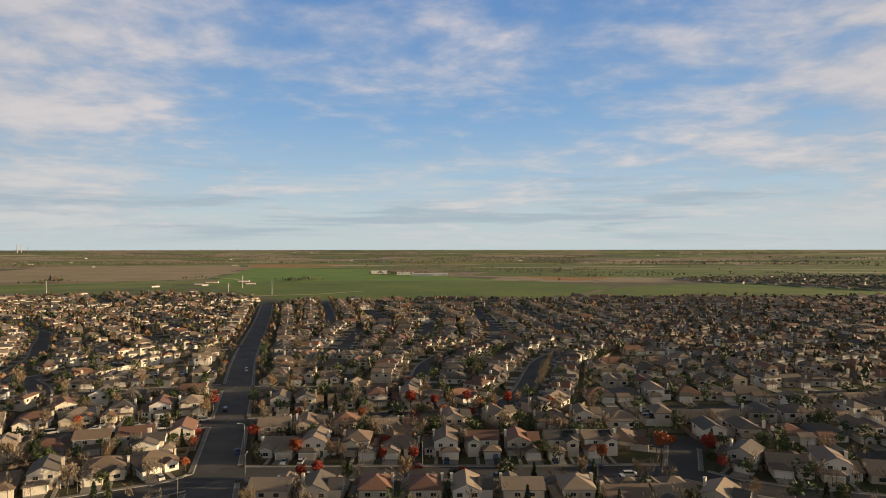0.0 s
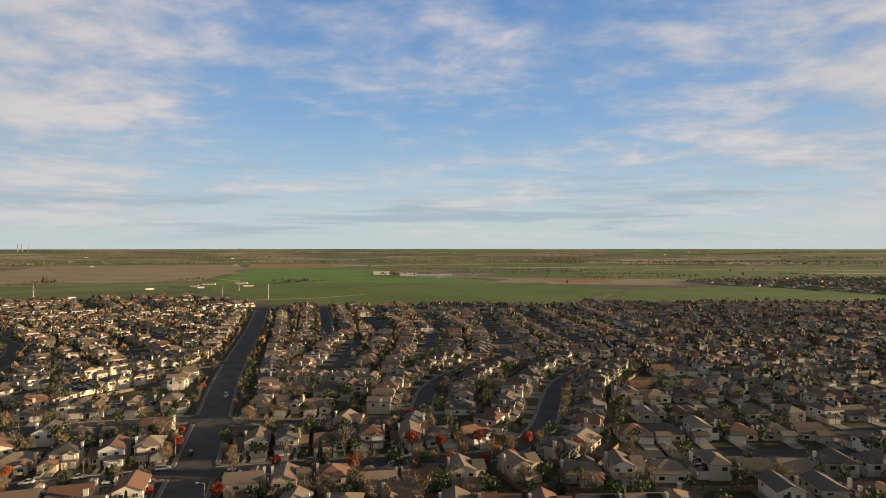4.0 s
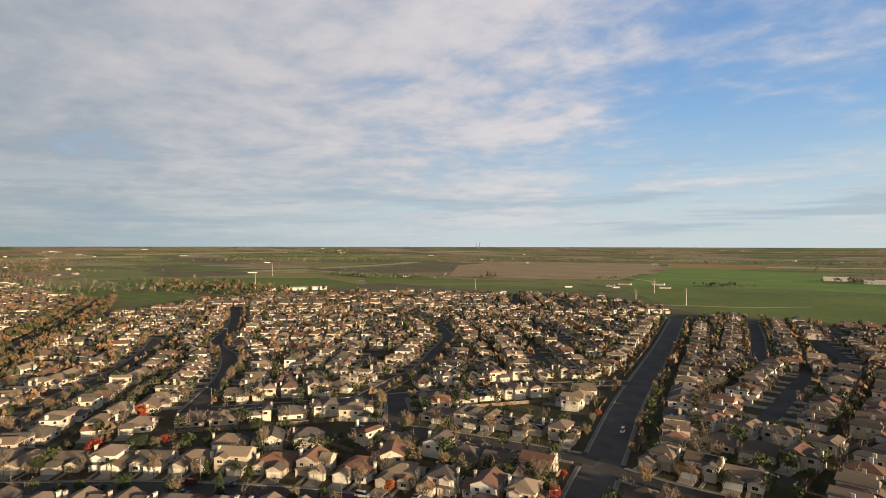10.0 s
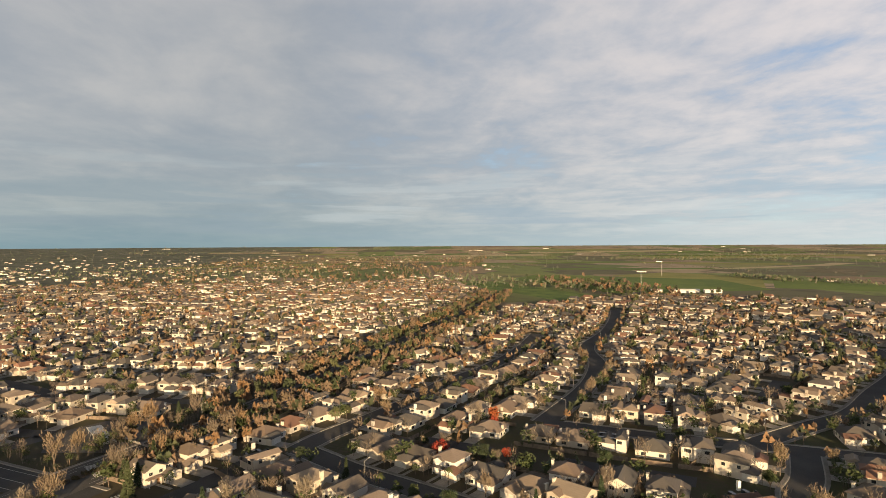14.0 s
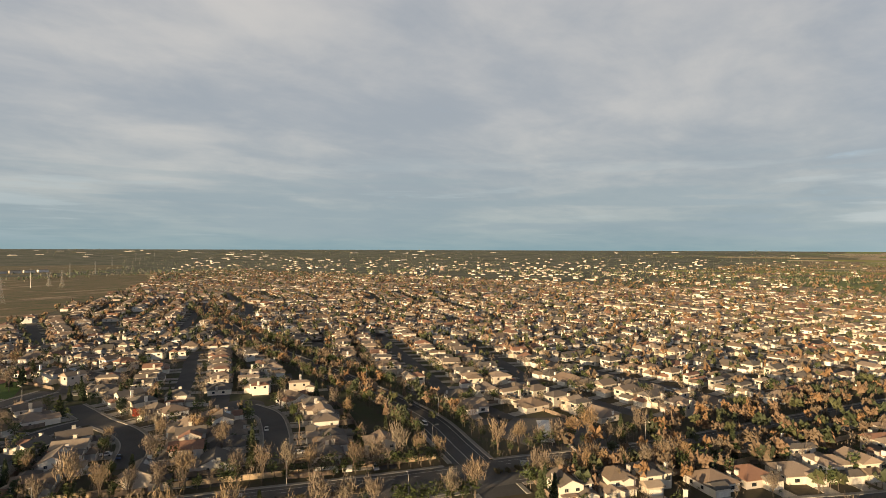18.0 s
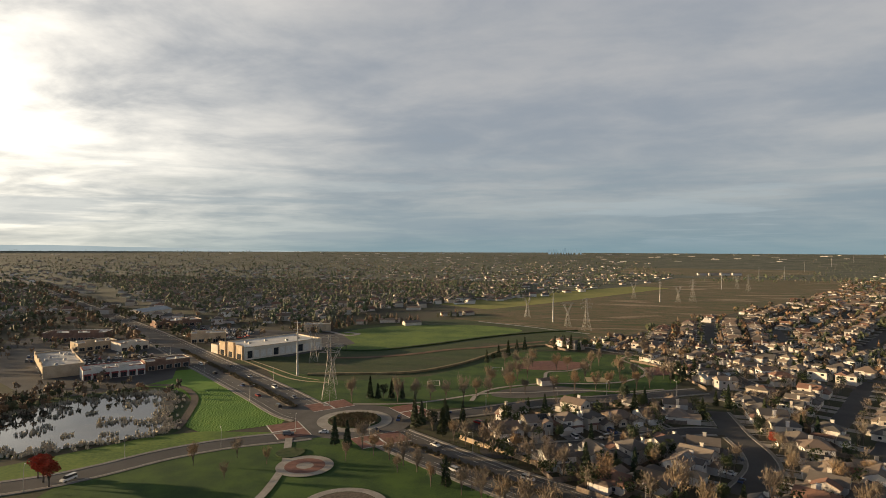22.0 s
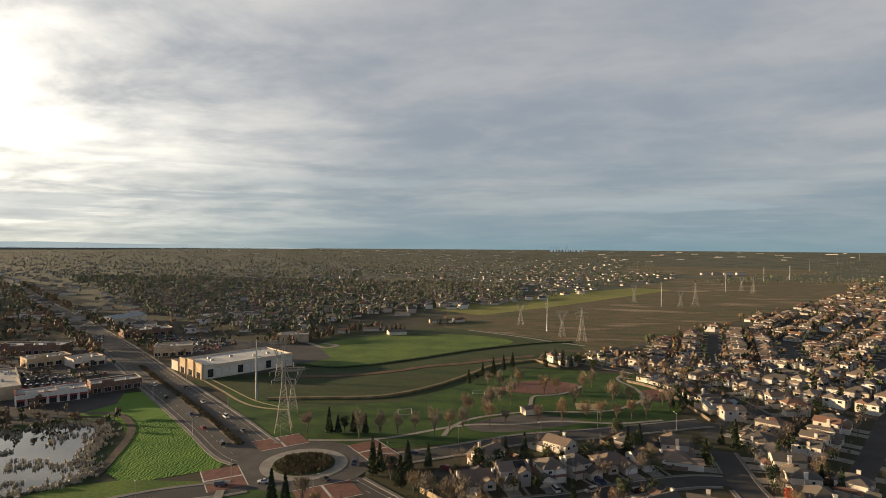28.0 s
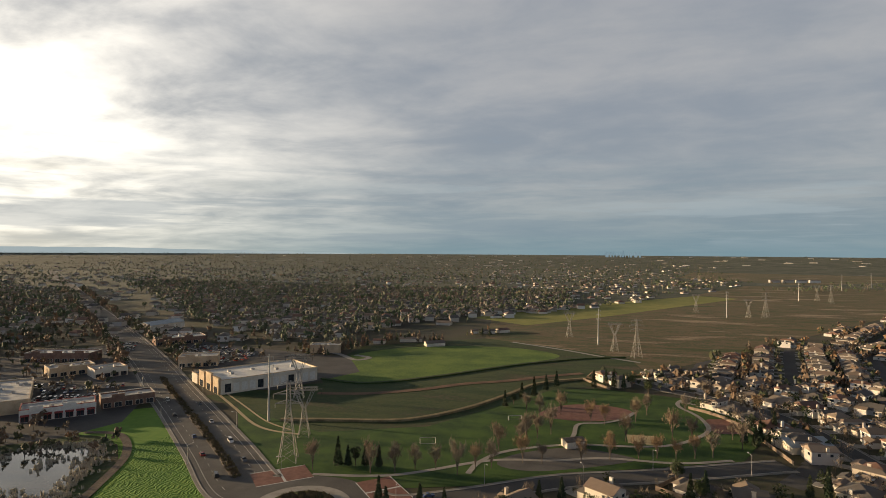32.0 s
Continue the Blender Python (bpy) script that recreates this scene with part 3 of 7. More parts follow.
# ---- streets: name, width, centre line ----
STREETS = [
    ("avenue", 13.5, [(-52, 110), (-75, 189), (-92, 248), (-111, 312), (-131, 378), (-149, 446), (-185, 588), (-234, 765)]),
    ("street", 10.5, [(-75, 189), (-16, 189.5), (40, 189.5), (76, 190), (92, 179), (112, 171), (170, 158), (260, 150)]),
    ("street", 10.5, [(-75, 189), (-84, 178), (-100, 170), (-150, 146)]),
    ("street", 9.5, [(79, 190), (85, 204), (89, 214)]),
    ("street", 10.5, [(-92, 246), (-116, 239), (-150, 228), (-175, 216), (-195, 203), (-218, 186), (-235, 171), (-256, 152), (-283, 132)]),
    ("street", 9.4, [(-92, 244), (-42, 253), (-4, 258), (18, 264), (34, 283), (43, 304), (54, 345), (66, 381), (93, 427), (104, 446)]),
    ("street", 9.0, [(-14, 318), (-13, 345), (-11, 366), (-3, 392), (9, 417), (24, 446)]),
    ("street", 9.5, [(-110, 305), (-84, 302), (-58, 304)]),
    ("street", 10.0, [(-112, 309), (-150, 301), (-178, 294), (-197, 288), (-204, 291), (-215, 305), (-236, 324)]),
    ("street", 10.0, [(-294, 240), (-274, 267), (-260, 288), (-240, 322), (-222, 352), (-205, 378), (-188, 402), (-160, 432), (-147, 440)]),
    ("street", 10.0, [(-248, 310), (-262, 350), (-275, 388), (-304, 434), (-337, 488), (-362, 514), (-400, 545), (-430, 558), (-520, 590)]),
    ("street", 10.5, [(-294, 240), (-310, 254), (-340, 280), (-372, 303), (-414, 326), (-448, 336), (-480, 352), (-533, 394), (-604, 440), (-692, 490)]),
    ("street", 10.5, [(-110, 570), (-122, 620), (-138, 690), (-160, 775)]),
    ("street", 10.5, [(-283, 132), (-300, 145), (-318, 163), (-349, 190), (-380, 213), (-416, 250), (-470, 290), (-540, 330)]),
    ("cross_road", 15.0, [(-250, 66), (-265, 46), (-279, 26), (-296, 2), (-308, -21), (-320, -51), (-330, -80), (-346, -130), (-372, -215), (-420, -340), (-520, -560)]),
    ("close", 10.0, [(-188, -55), (-203, -78), (-208, -98), (-208, -122), (-210, -146), (-211, -160)]),
    ("close", 10.0, [(-224, -15), (-232, -26), (-247, -46), (-261, -70), (-263, -90)]),
    ("close", 9.5, [(-112, -87), (-130, -94), (-147, -101), (-166, -113), (-190, -124), (-208, -126)]),
    ("park_road", 11.0, [(-58, -128), (-70, -126), (-94, -140), (-126, -162), (-162, -177), (-201, -196), (-216, -203)]),
    ("park_road", 11.0, [(-30, -96), (-20, -88), (2, -76), (21, -59), (35, -39), (50, -24), (90, 0), (150, 24)]),
    ("close", 9.0, [(-160, -364), (-169, -351), (-184, -333), (-198, -323), (-222, -304), (-237, -282), (-246, -252), (-252, -214)]),
]
BOULEVARD = [(-52, -101), (-79, -79), (-110, -55), (-129, -42), (-159, -23), (-189, -1), (-218, 21), (-249, 43), (-275, 60), (-294, 75), (-315, 90), (-342, 107), (-396, 136), (-464, 174), (-600, 250), (-760, 330), (-960, 420)]
ARTERIAL = [(-24, -126), (-10, -124), (26, -157), (78, -204), (122, -243), (184, -300), (262, -368), (357, -448), (500, -566), (690, -722), (1189, -1140), (2400, -2150)]
ROUND = (-37.6, -114.5)


def resample(points, step):
    line = [Vector(p) for p in points]
    out, left = [line[0].copy()], step
    for a, b in zip(line, line[1:]):
        d = (b - a).length
        pos = left
        while pos <= d:
            out.append(a + (b - a) * (pos / d))
            pos += step
        left = pos - d
    if (out[-1] - line[-1]).length > step * 0.3:
        out.append(line[-1].copy())
    return out


def normals(line):
    out = []
    for i in range(len(line)):
        d = (line[min(i + 1, len(line) - 1)] - line[max(i - 1, 0)]).normalized()
        out.append(Vector((-d.y, d.x)))
    return out


def ribbon(solid, line, nrm, a, b, z, height=0.0, skip=None, mat=0):
    """A band between two offsets from a line; with a height, a raised kerb with its sides."""
    for i in range(len(line) - 1):
        if skip and (skip(line[i] + nrm[i] * (a + b) / 2) or skip(line[i + 1] + nrm[i + 1] * (a + b) / 2)):
            continue
        q = [line[i] + nrm[i] * a, line[i + 1] + nrm[i + 1] * a, line[i + 1] + nrm[i + 1] * b, line[i] + nrm[i] * b]
        top = [(p.x, p.y, z + height) for p in q]
        if height:
            solid.add(top + [(p.x, p.y, z - 0.02) for p in q], [(0, 3, 2, 1) if b > a else (0, 1, 2, 3), (0, 1, 5, 4), (2, 3, 7, 6), (1, 2, 6, 5), (3, 0, 4, 7)], mat)
        else:
            solid.add(top, [(3, 2, 1, 0) if b > a else (0, 1, 2, 3)], mat)


ROADS = []  # centre points and half width of every road, for spacing
for name, width, pts in STREETS + [("boulevard", 22.0, BOULEVARD), ("arterial", 27.0, ARTERIAL)]:
    line = resample(smooth(pts), 4.0)
    ROADS.append((name, width, line, np.array([(p.x, p.y) for p in line])))


ALL = np.concatenate([r[3] for r in ROADS])
HALF = np.concatenate([np.full(len(r[3]), r[1] / 2) for r in ROADS])
OWNER = np.concatenate([np.full(len(r[3]), k) for k, r in enumerate(ROADS)])


def on_road(p, own, gap=0.0):
    near = (np.abs(ALL[:, 0] - p.x) < 30) & (np.abs(ALL[:, 1] - p.y) < 30) & (OWNER != own)
    if near.any() and (np.hypot(ALL[near, 0] - p.x, ALL[near, 1] - p.y) < HALF[near] + gap).any():
        return True
    return math.hypot(p.x - ROUND[0], p.y - ROUND[1]) < 27 + gap


def make_street(k):
    name, width, line, _ = ROADS[k]
    nrm = normals(line)
    s = Solid()
    ribbon(s, line, nrm, -width / 2, width / 2, 0.08 + 0.004 * k)
    road = whole(name, s, [asphalt_old if name in ("boulevard", "arterial", "avenue") else asphalt], "dark asphalt suburban road", "road", "", "structure")
    skip = lambda p: on_road(p, k, 0.3)
    edge, walk_way = Solid(), Solid()
    for side in (-1, 1):
        ribbon(edge, line, nrm, side * width / 2, side * (width / 2 + 0.45), 0.03, 0.26, skip)
        ribbon(walk_way, line, nrm, side * (width / 2 + 0.45), side * (width / 2 + 1.75), 0.03, 0.23, skip)
    whole("kerb", edge, [kerb_stone], "pale concrete kerb along the road", "kerb", "", "structure")
    whole("pavement", walk_way, [pavement_grey], "grey concrete pavement beside the kerb", "pavement", "", "structure")
    return road


for k in range(len(ROADS)):
    make_street(k)


def bulb(x, y, r, z):
    s = Solid()
    s.add([(px, py, z) for px, py in ring(x, y, r, 28)], [tuple(range(28))])
    whole("turning_circle", s, [asphalt], "round asphalt end of a close", "road", "", "structure")


for i, (x, y, r) in enumerate([(-52, 304, 11), (89, 217, 10.5), (-14, 316, 11), (-263, -94, 11), (-108, -85, 9)]):
    bulb(x, y, r, 0.18 + 0.005 * i)

# ---- fields ----
sheet("wheat_field", [(-520, 1240), (-330, 960), (-240, 850), (-80, 838), (130, 840), (200, 905), (330, 1115), (210, 1330), (-180, 1330)], 0.05, crop_far, "broad flat field of young green wheat", "field")
sheet("green_field", [(-512, 1250), (-190, 1345), (150, 1345), (-60, 1640), (-420, 2300), (-760, 2300)], 0.05, crop_bright, "bright green crop field", "field")
for k in range(24):
    a = k / 23
    sheet("orchard_row", [(-775 + 350 * a - 3, 2315), (-775 + 350 * a + 3, 2315), (-940 + 460 * a + 4, 2780), (-940 + 460 * a - 4, 2780)], 0.05, straw, "pale strip between orchard rows", "field")
for k in range(6):
    a = k / 5
    sheet("vine_strip", [(180 + 150 * a, 1480 - 215 * a), (184 + 150 * a, 1472 - 215 * a), (660 - 180 * a, 1790 - 470 * a), (654 - 180 * a, 1800 - 470 * a)], 0.05, (straw, concrete, orange_crop)[k % 3], "pale strip across the market garden", "field")
sheet("orchard", [(-775, 2315), (-425, 2315), (-480, 2780), (-940, 2780)], 0.05, orange_crop, "orange-brown rows of an autumn orchard", "field")
sheet("brown_field", [(-1006, 1290), (-740, 1330), (-587, 1420), (-760, 2160), (-930, 2640), (-1650, 2560), (-1500, 1940)], 0.05, brown_field, "broad stubble field of olive brown", "field")
sheet("vineyard", [(-1424, 1456), (-1219, 1431), (-1439, 1705), (-1642, 1722)], 0.05, meadow, "brown rows of a bare vineyard", "field")
sheet("dirt_road", [(-1590, 1050), (-1625, 1390), (-1760, 1900), (-1900, 2150), (-2000, 2150), (-1840, 1900), (-1690, 1390), (-1640, 1050)], 0.05, straw, "pale dry strip along a canal", "field")
sheet("school_field", [(-833, 588), (-890, 660), (-760, 716), (-690, 660)], 0.05, lawn, "dark green school playing field", "lawn")
sheet("olive_field", [(-1040, 846), (-949, 924), (-1205, 1135), (-1500, 1080), (-1400, 860)], 0.05, olive, "dull green pasture behind the school", "field")
sheet("olive_field", [(-940, 935), (-830, 1040), (-700, 1240), (-930, 1180), (-1180, 1140)], 0.05, crop_far, "green pasture beyond the school", "field")
sheet("reddish_field", [(186, 1564), (403, 1690), (560, 1600), (313, 1336), (262, 1369)], 0.05, orange_crop, "narrow reddish brown ploughed field", "field")
sheet("farm_track", [(-600, 1500), (-520, 1425), (-412, 1215), (-404, 1215), (-508, 1430), (-590, 1505)], 0.05, straw, "pale farm track between the fields", "road")
sheet("canal_bank", [(-366, 880), (-203, 940), (-140, 1010), (-140, 1018), (-208, 948), (-370, 888)], 0.05, straw, "pale dirt bank at the edge of the field", "field")
strip_rng = random.Random(77)
for k in range(72):
    far_away = 2050 + 2650 * (k / 72) ** 0.9
    turn = strip_rng.uniform(-0.1, 3.25)
    length, depth = strip_rng.uniform(300, 1000), strip_rng.uniform(70, 200)
    cx, cy = far_away * math.cos(turn), far_away * math.sin(turn)
    lean = turn + strip_rng.uniform(-0.1, 0.4)
    u, w = Vector((-math.sin(lean), math.cos(lean))), Vector((math.cos(lean), math.sin(lean)))
    s = Solid()
    grid = [Vector((cx, cy)) + u * (length * (i / 10 - 0.5)) + w * (depth * (j / 3 - 0.5)) for i in range(11) for j in range(4)]
    s.v = [(p.x, p.y, rise(p.x, p.y) + 0.6 + 0.012 * k) for p in grid]
    s.f = [(4 * i + j, 4 * i + j + 1, 4 * i + j + 5, 4 * i + j + 4) for i in range(10) for j in range(3)]
    s.m = [0] * len(s.f)
    whole("far_field", s, [(crop_far, straw, olive, brown_field, crop_green, olive)[k % 6]], "long far field near the horizon", "field", "", "structure")
sheet("north_meadow", [(340, 1110), (216, 900), (440, 872), (1400, 860), (2200, 1300), (1200, 1500)], 0.05, crop_far, "green pasture beyond the last houses", "field")
for i in range(7):
    y = 1560 + 240 * i
    sheet("pasture", [(180 - 30 * i, y), (1900 + 180 * i, y - 350), (2000 + 200 * i, y - 190), (150 - 30 * i, y + 170)], 0.05, crop_green if i % 2 else crop_far, "long green strip of pasture", "field")
sheet("west_pasture", [(-900, 610), (-1330, 560), (-1500, 700), (-1180, 1000), (-900, 900)], 0.05, crop_far, "green pasture behind the houses", "field")
sheet("west_pasture", [(-820, 470), (-1200, 420), (-1240, 500), (-880, 560)], 0.05, crop_green, "small green field by the trees", "field")
sheet("far_meadow", [(-441, -2156), (-665, -3131), (-1365, -3501), (-1561, -3116), (-1153, -2148), (-727, -1771)], 0.05, meadow, "far brown grassland beyond the houses", "field")
sheet("meadow", [(-140, -330), (-172, -375), (-235, -458), (-345, -608), (-450, -748), (-760, -1185), (-1000, -1600), (-560, -1700), (-230, -1000), (0, -760), (-30, -520)], 0.05, meadow, "dry brown grassland under the power lines", "field")
sheet("far_strip", [(-60, -640), (-150, -760), (-420, -1180), (-350, -1230), (-60, -860), (20, -700)], 0.06, olive, "bright green strip of grass by the trees", "field")
sheet("wet_grassland", [(96, -236), (60, -222), (24, -205), (-8, -192), (-55, -213), (-84, -255), (-125, -318), (-178, -374), (-168, -440), (-100, -486), (-30, -520), (70, -440), (66, -330), (40, -290)], 0.05, marsh, "damp dark green grassland beyond the park", "field")
sheet("marsh_ground", smooth([(-5, -190), (-56, -216), (-84, -255), (-122, -318), (-160, -370), (-130, -400), (-80, -392), (-35, -330), (15, -285), (40, -250), (30, -215)], True), 0.05, marsh, "dark marshy ground with dead reeds", "marsh")
sheet("farm_field", smooth([(38, -300), (8, -300), (-30, -335), (-80, -392), (-110, -440), (-60, -470), (20, -450), (60, -400), (62, -340)], True), 0.055, crop_green, "bright green farm field", "field")
sheet("park_lawn", [(-22, -134), (-60, -136), (-92, -148), (-124, -170), (-160, -185), (-200, -204), (-222, -250), (-200, -310), (-140, -325), (-112, -312), (-80, -256), (-55, -215), (-6, -192), (24, -205), (60, -222), (30, -178), (-4, -140)], 0.045, lawn, "mown green park lawn", "lawn")
sheet("diamond", smooth([(-108, -252), (-121, -276), (-142, -282), (-158, -274), (-154, -258), (-132, -246)], True), 0.06, brick_red, "reddish dirt of a ball field", "field")
sheet("crop_patch", [(90, -214), (30, -152), (-4, -118), (-6, -104), (20, -84), (34, -92), (48, -110), (62, -138), (84, -160), (104, -186)], 0.045, wavy_crop, "bright green field of young crop with wavy rows", "field")
sheet("verge", [(34, -46), (16, -66), (0, -80), (-14, -92), (22, -88), (40, -78), (70, -40), (110, 5), (60, -20)], 0.042, crop_green, "grass bank beside the pond", "lawn")
sheet("grass_strip", [(150, -166), (118, -196), (96, -214), (58, -176), (64, -150), (92, -152), (124, -142), (150, -140)], 0.045, crop_bright, "smooth green grass between the shops and the pond", "field")
sheet("pond_bank", smooth([(34, -84), (48, -72), (86, -40), (130, -20), (150, -80), (124, -140), (92, -158), (62, -138), (44, -112)], True), 0.05, marsh, "dark earth bank around the pond", "bank")
sheet("pond", smooth([(40, -86), (66, -57), (96, -42), (126, -48), (132, -90), (112, -128), (86, -146), (66, -128), (54, -104)], True), 0.09, pond_water, "shallow pond mirroring the pale sky", "water")
sheet("corner_lawn", [(40, -34), (21, -59), (2, -76), (-20, -88), (-44, -94), (-72, -84), (-104, -58), (-150, -28), (-190, 10), (-100, 60), (30, 30)], 0.05, lawn, "mown lawn of the corner park", "lawn")
sheet("west_lot", [(-294, 62), (-300, 32), (-326, 26), (-345, 48), (-330, 72), (-310, 76)], 0.05, asphalt_old, "worn grey car park behind a wall", "car park")
sheet("mall_lot", [(108, -150), (130, -128), (160, -132), (240, -180), (330, -290), (300, -380), (250, -345), (180, -285), (120, -215), (100, -180)], 0.045, asphalt, "large asphalt car park among the shops", "car park")
sheet("store_lot", [(90, -258), (60, -262), (30, -330), (60, -380), (160, -400), (280, -430), (220, -368), (150, -300)], 0.043, asphalt, "asphalt car park round the store", "car park")


# ---- roundabout ----
def disc(name, cx, cy, r0, r1, z, h, mat, label, kind="structure", parent=None):
    s = Solid()
    n = 56
    outer, inner = ring(cx, cy, r1, n), ring(cx, cy, r0, n) if r0 else None
    if inner:
        s.v = [(x, y, z) for x, y in outer] + [(x, y, z + h) for x, y in outer] + [(x, y, z + h) for x, y in inner]
        s.f = [(k, (k + 1) % n, n + (k + 1) % n, n + k) for k in range(n)] + [(n + k, n + (k + 1) % n, 2 * n + (k + 1) % n, 2 * n + k) for k in range(n)]
    else:
        s.v = [(x, y, z) for x, y in outer] + [(x, y, z + h) for x, y in outer]
        s.f = [(k, (k + 1) % n, n + (k + 1) % n, n + k) for k in range(n)] + [tuple(range(n, 2 * n))]
    s.m = [0] * len(s.f)
    return whole(name, s, [mat], label, "road", "", kind) if parent is None else part(name, s, mat, parent, label)


disc("roundabout_road", *ROUND, 0, 27, 0.02, 0.19, asphalt_old, "ring of worn asphalt round the roundabout")
disc("roundabout_apron", *ROUND, 12.5, 17.5, 0.2, 0.1, concrete, "pale concrete apron of the roundabout")
disc("roundabout_island", *ROUND, 0, 12.5, 0.2, 0.25, marsh, "planted round island with low shrubs")
for angle in (38, 128, 222, 312):
    a = radians(angle)
    m = Matrix.Translation((ROUND[0] + 31 * math.cos(a), ROUND[1] + 31 * math.sin(a), 0)) @ Matrix.Rotation(a, 4, "Z")
    s = Solid()
    s.box(-7, 7, -11, 11, 0.1, 0.215, 0, m)
    s.box(-7.3, -6.9, -11, 11, 0.1, 0.225, 1, m), s.box(6.9, 7.3, -11, 11, 0.1, 0.225, 1, m), s.box(-7, 7, -0.5, 0.5, 0.1, 0.225, 1, m)
    whole("crossing", s, [brick_red, paint_white], "red brick crossing at the roundabout", "crossing", "", "structure")


# ---- houses ----
def window(parent, x, y, z, w, h, face):
    """A framed pane set on a wall: face 0 front, 1 right, 2 back, 3 left."""
    s = Solid()
    s.box(-w / 2, w / 2, -0.06, 0.05, 0, h, 0)
    s.box(-w / 2 + 0.11, -0.03, -0.085, -0.05, 0.11, h - 0.11, 1)
    s.box(0.03, w / 2 - 0.11, -0.085, -0.05, 0.11, h - 0.11, 1)
    ob = part("window", s, [trim_white, glass_dark], parent)
    ob.matrix_basis = Matrix.Translation((x, y, z)) @ Matrix.Rotation(face * math.pi / 2, 4, "Z")


# volumes of a house, front garden at y = 0, facing -y: part name, x0, x1, y0, y1, eave, roof
PLANS = {
    "cross-gabled": [("roof", -5.7, 2.2, 8.2, 19.0, 5.4, "y"), ("wing_roof", 2.2, 5.8, 9.6, 17.5, 5.2, "x"), ("garage_roof", 0.3, 6.1, 5.2, 9.6, 2.85, "y"), ("porch_roof", -5.5, -0.4, 6.5, 8.2, 2.8, "hip"), ("rear_roof", -3.0, 3.6, 19.0, 22.2, 2.7, "hip")],
    "side-gabled": [("roof", -5.8, 5.8, 10.0, 18.6, 5.4, "x"), ("wing_roof", -5.3, -1.0, 7.4, 10.6, 5.3, "y"), ("garage_roof", 0.4, 6.1, 5.0, 10.0, 2.85, "hip"), ("rear_roof", -4.6, 1.2, 18.6, 21.8, 2.7, "x")],
    "hipped": [("roof", -5.6, 3.4, 8.4, 18.6, 5.4, "hip"), ("wing_roof", 3.4, 6.1, 10.0, 18.0, 2.9, "hip"), ("garage_roof", 0.2, 6.1, 5.0, 8.4, 2.85, "y"), ("porch_roof", -5.4, -0.6, 6.8, 8.4, 2.8, "hip"), ("gable_roof", -4.6, -1.0, 7.7, 11.5, 5.2, "y")],
    "front-gabled": [("roof", -2.6, 5.8, 7.6, 19.2, 5.5, "y"), ("wing_roof", -6.1, -2.6, 9.2, 18.0, 2.95, "x"), ("garage_roof", 0.2, 6.1, 4.6, 7.6, 2.85, "hip"), ("porch_roof", -4.6, -2.6, 7.2, 9.2, 2.8, "hip")],
    "low hipped": [("roof", -6.2, 6.2, 9.4, 20.0, 2.95, "hip"), ("wing_roof", -5.8, -1.4, 6.8, 9.4, 2.95, "y"), ("garage_roof", 0.2, 6.1, 4.8, 9.4, 2.85, "y"), ("rear_roof", -2.0, 5.6, 20.0, 23.0, 2.8, "hip")],
    "low gabled": [("roof", -6.2, 6.2, 9.8, 19.4, 2.95, "x"), ("wing_roof", -6.0, -1.2, 6.6, 9.8, 2.9, "y"), ("garage_roof", 0.2, 6.1, 4.8, 9.8, 2.85, "hip"), ("rear_roof", -5.8, -0.5, 19.4, 22.6, 2.8, "y")],
}


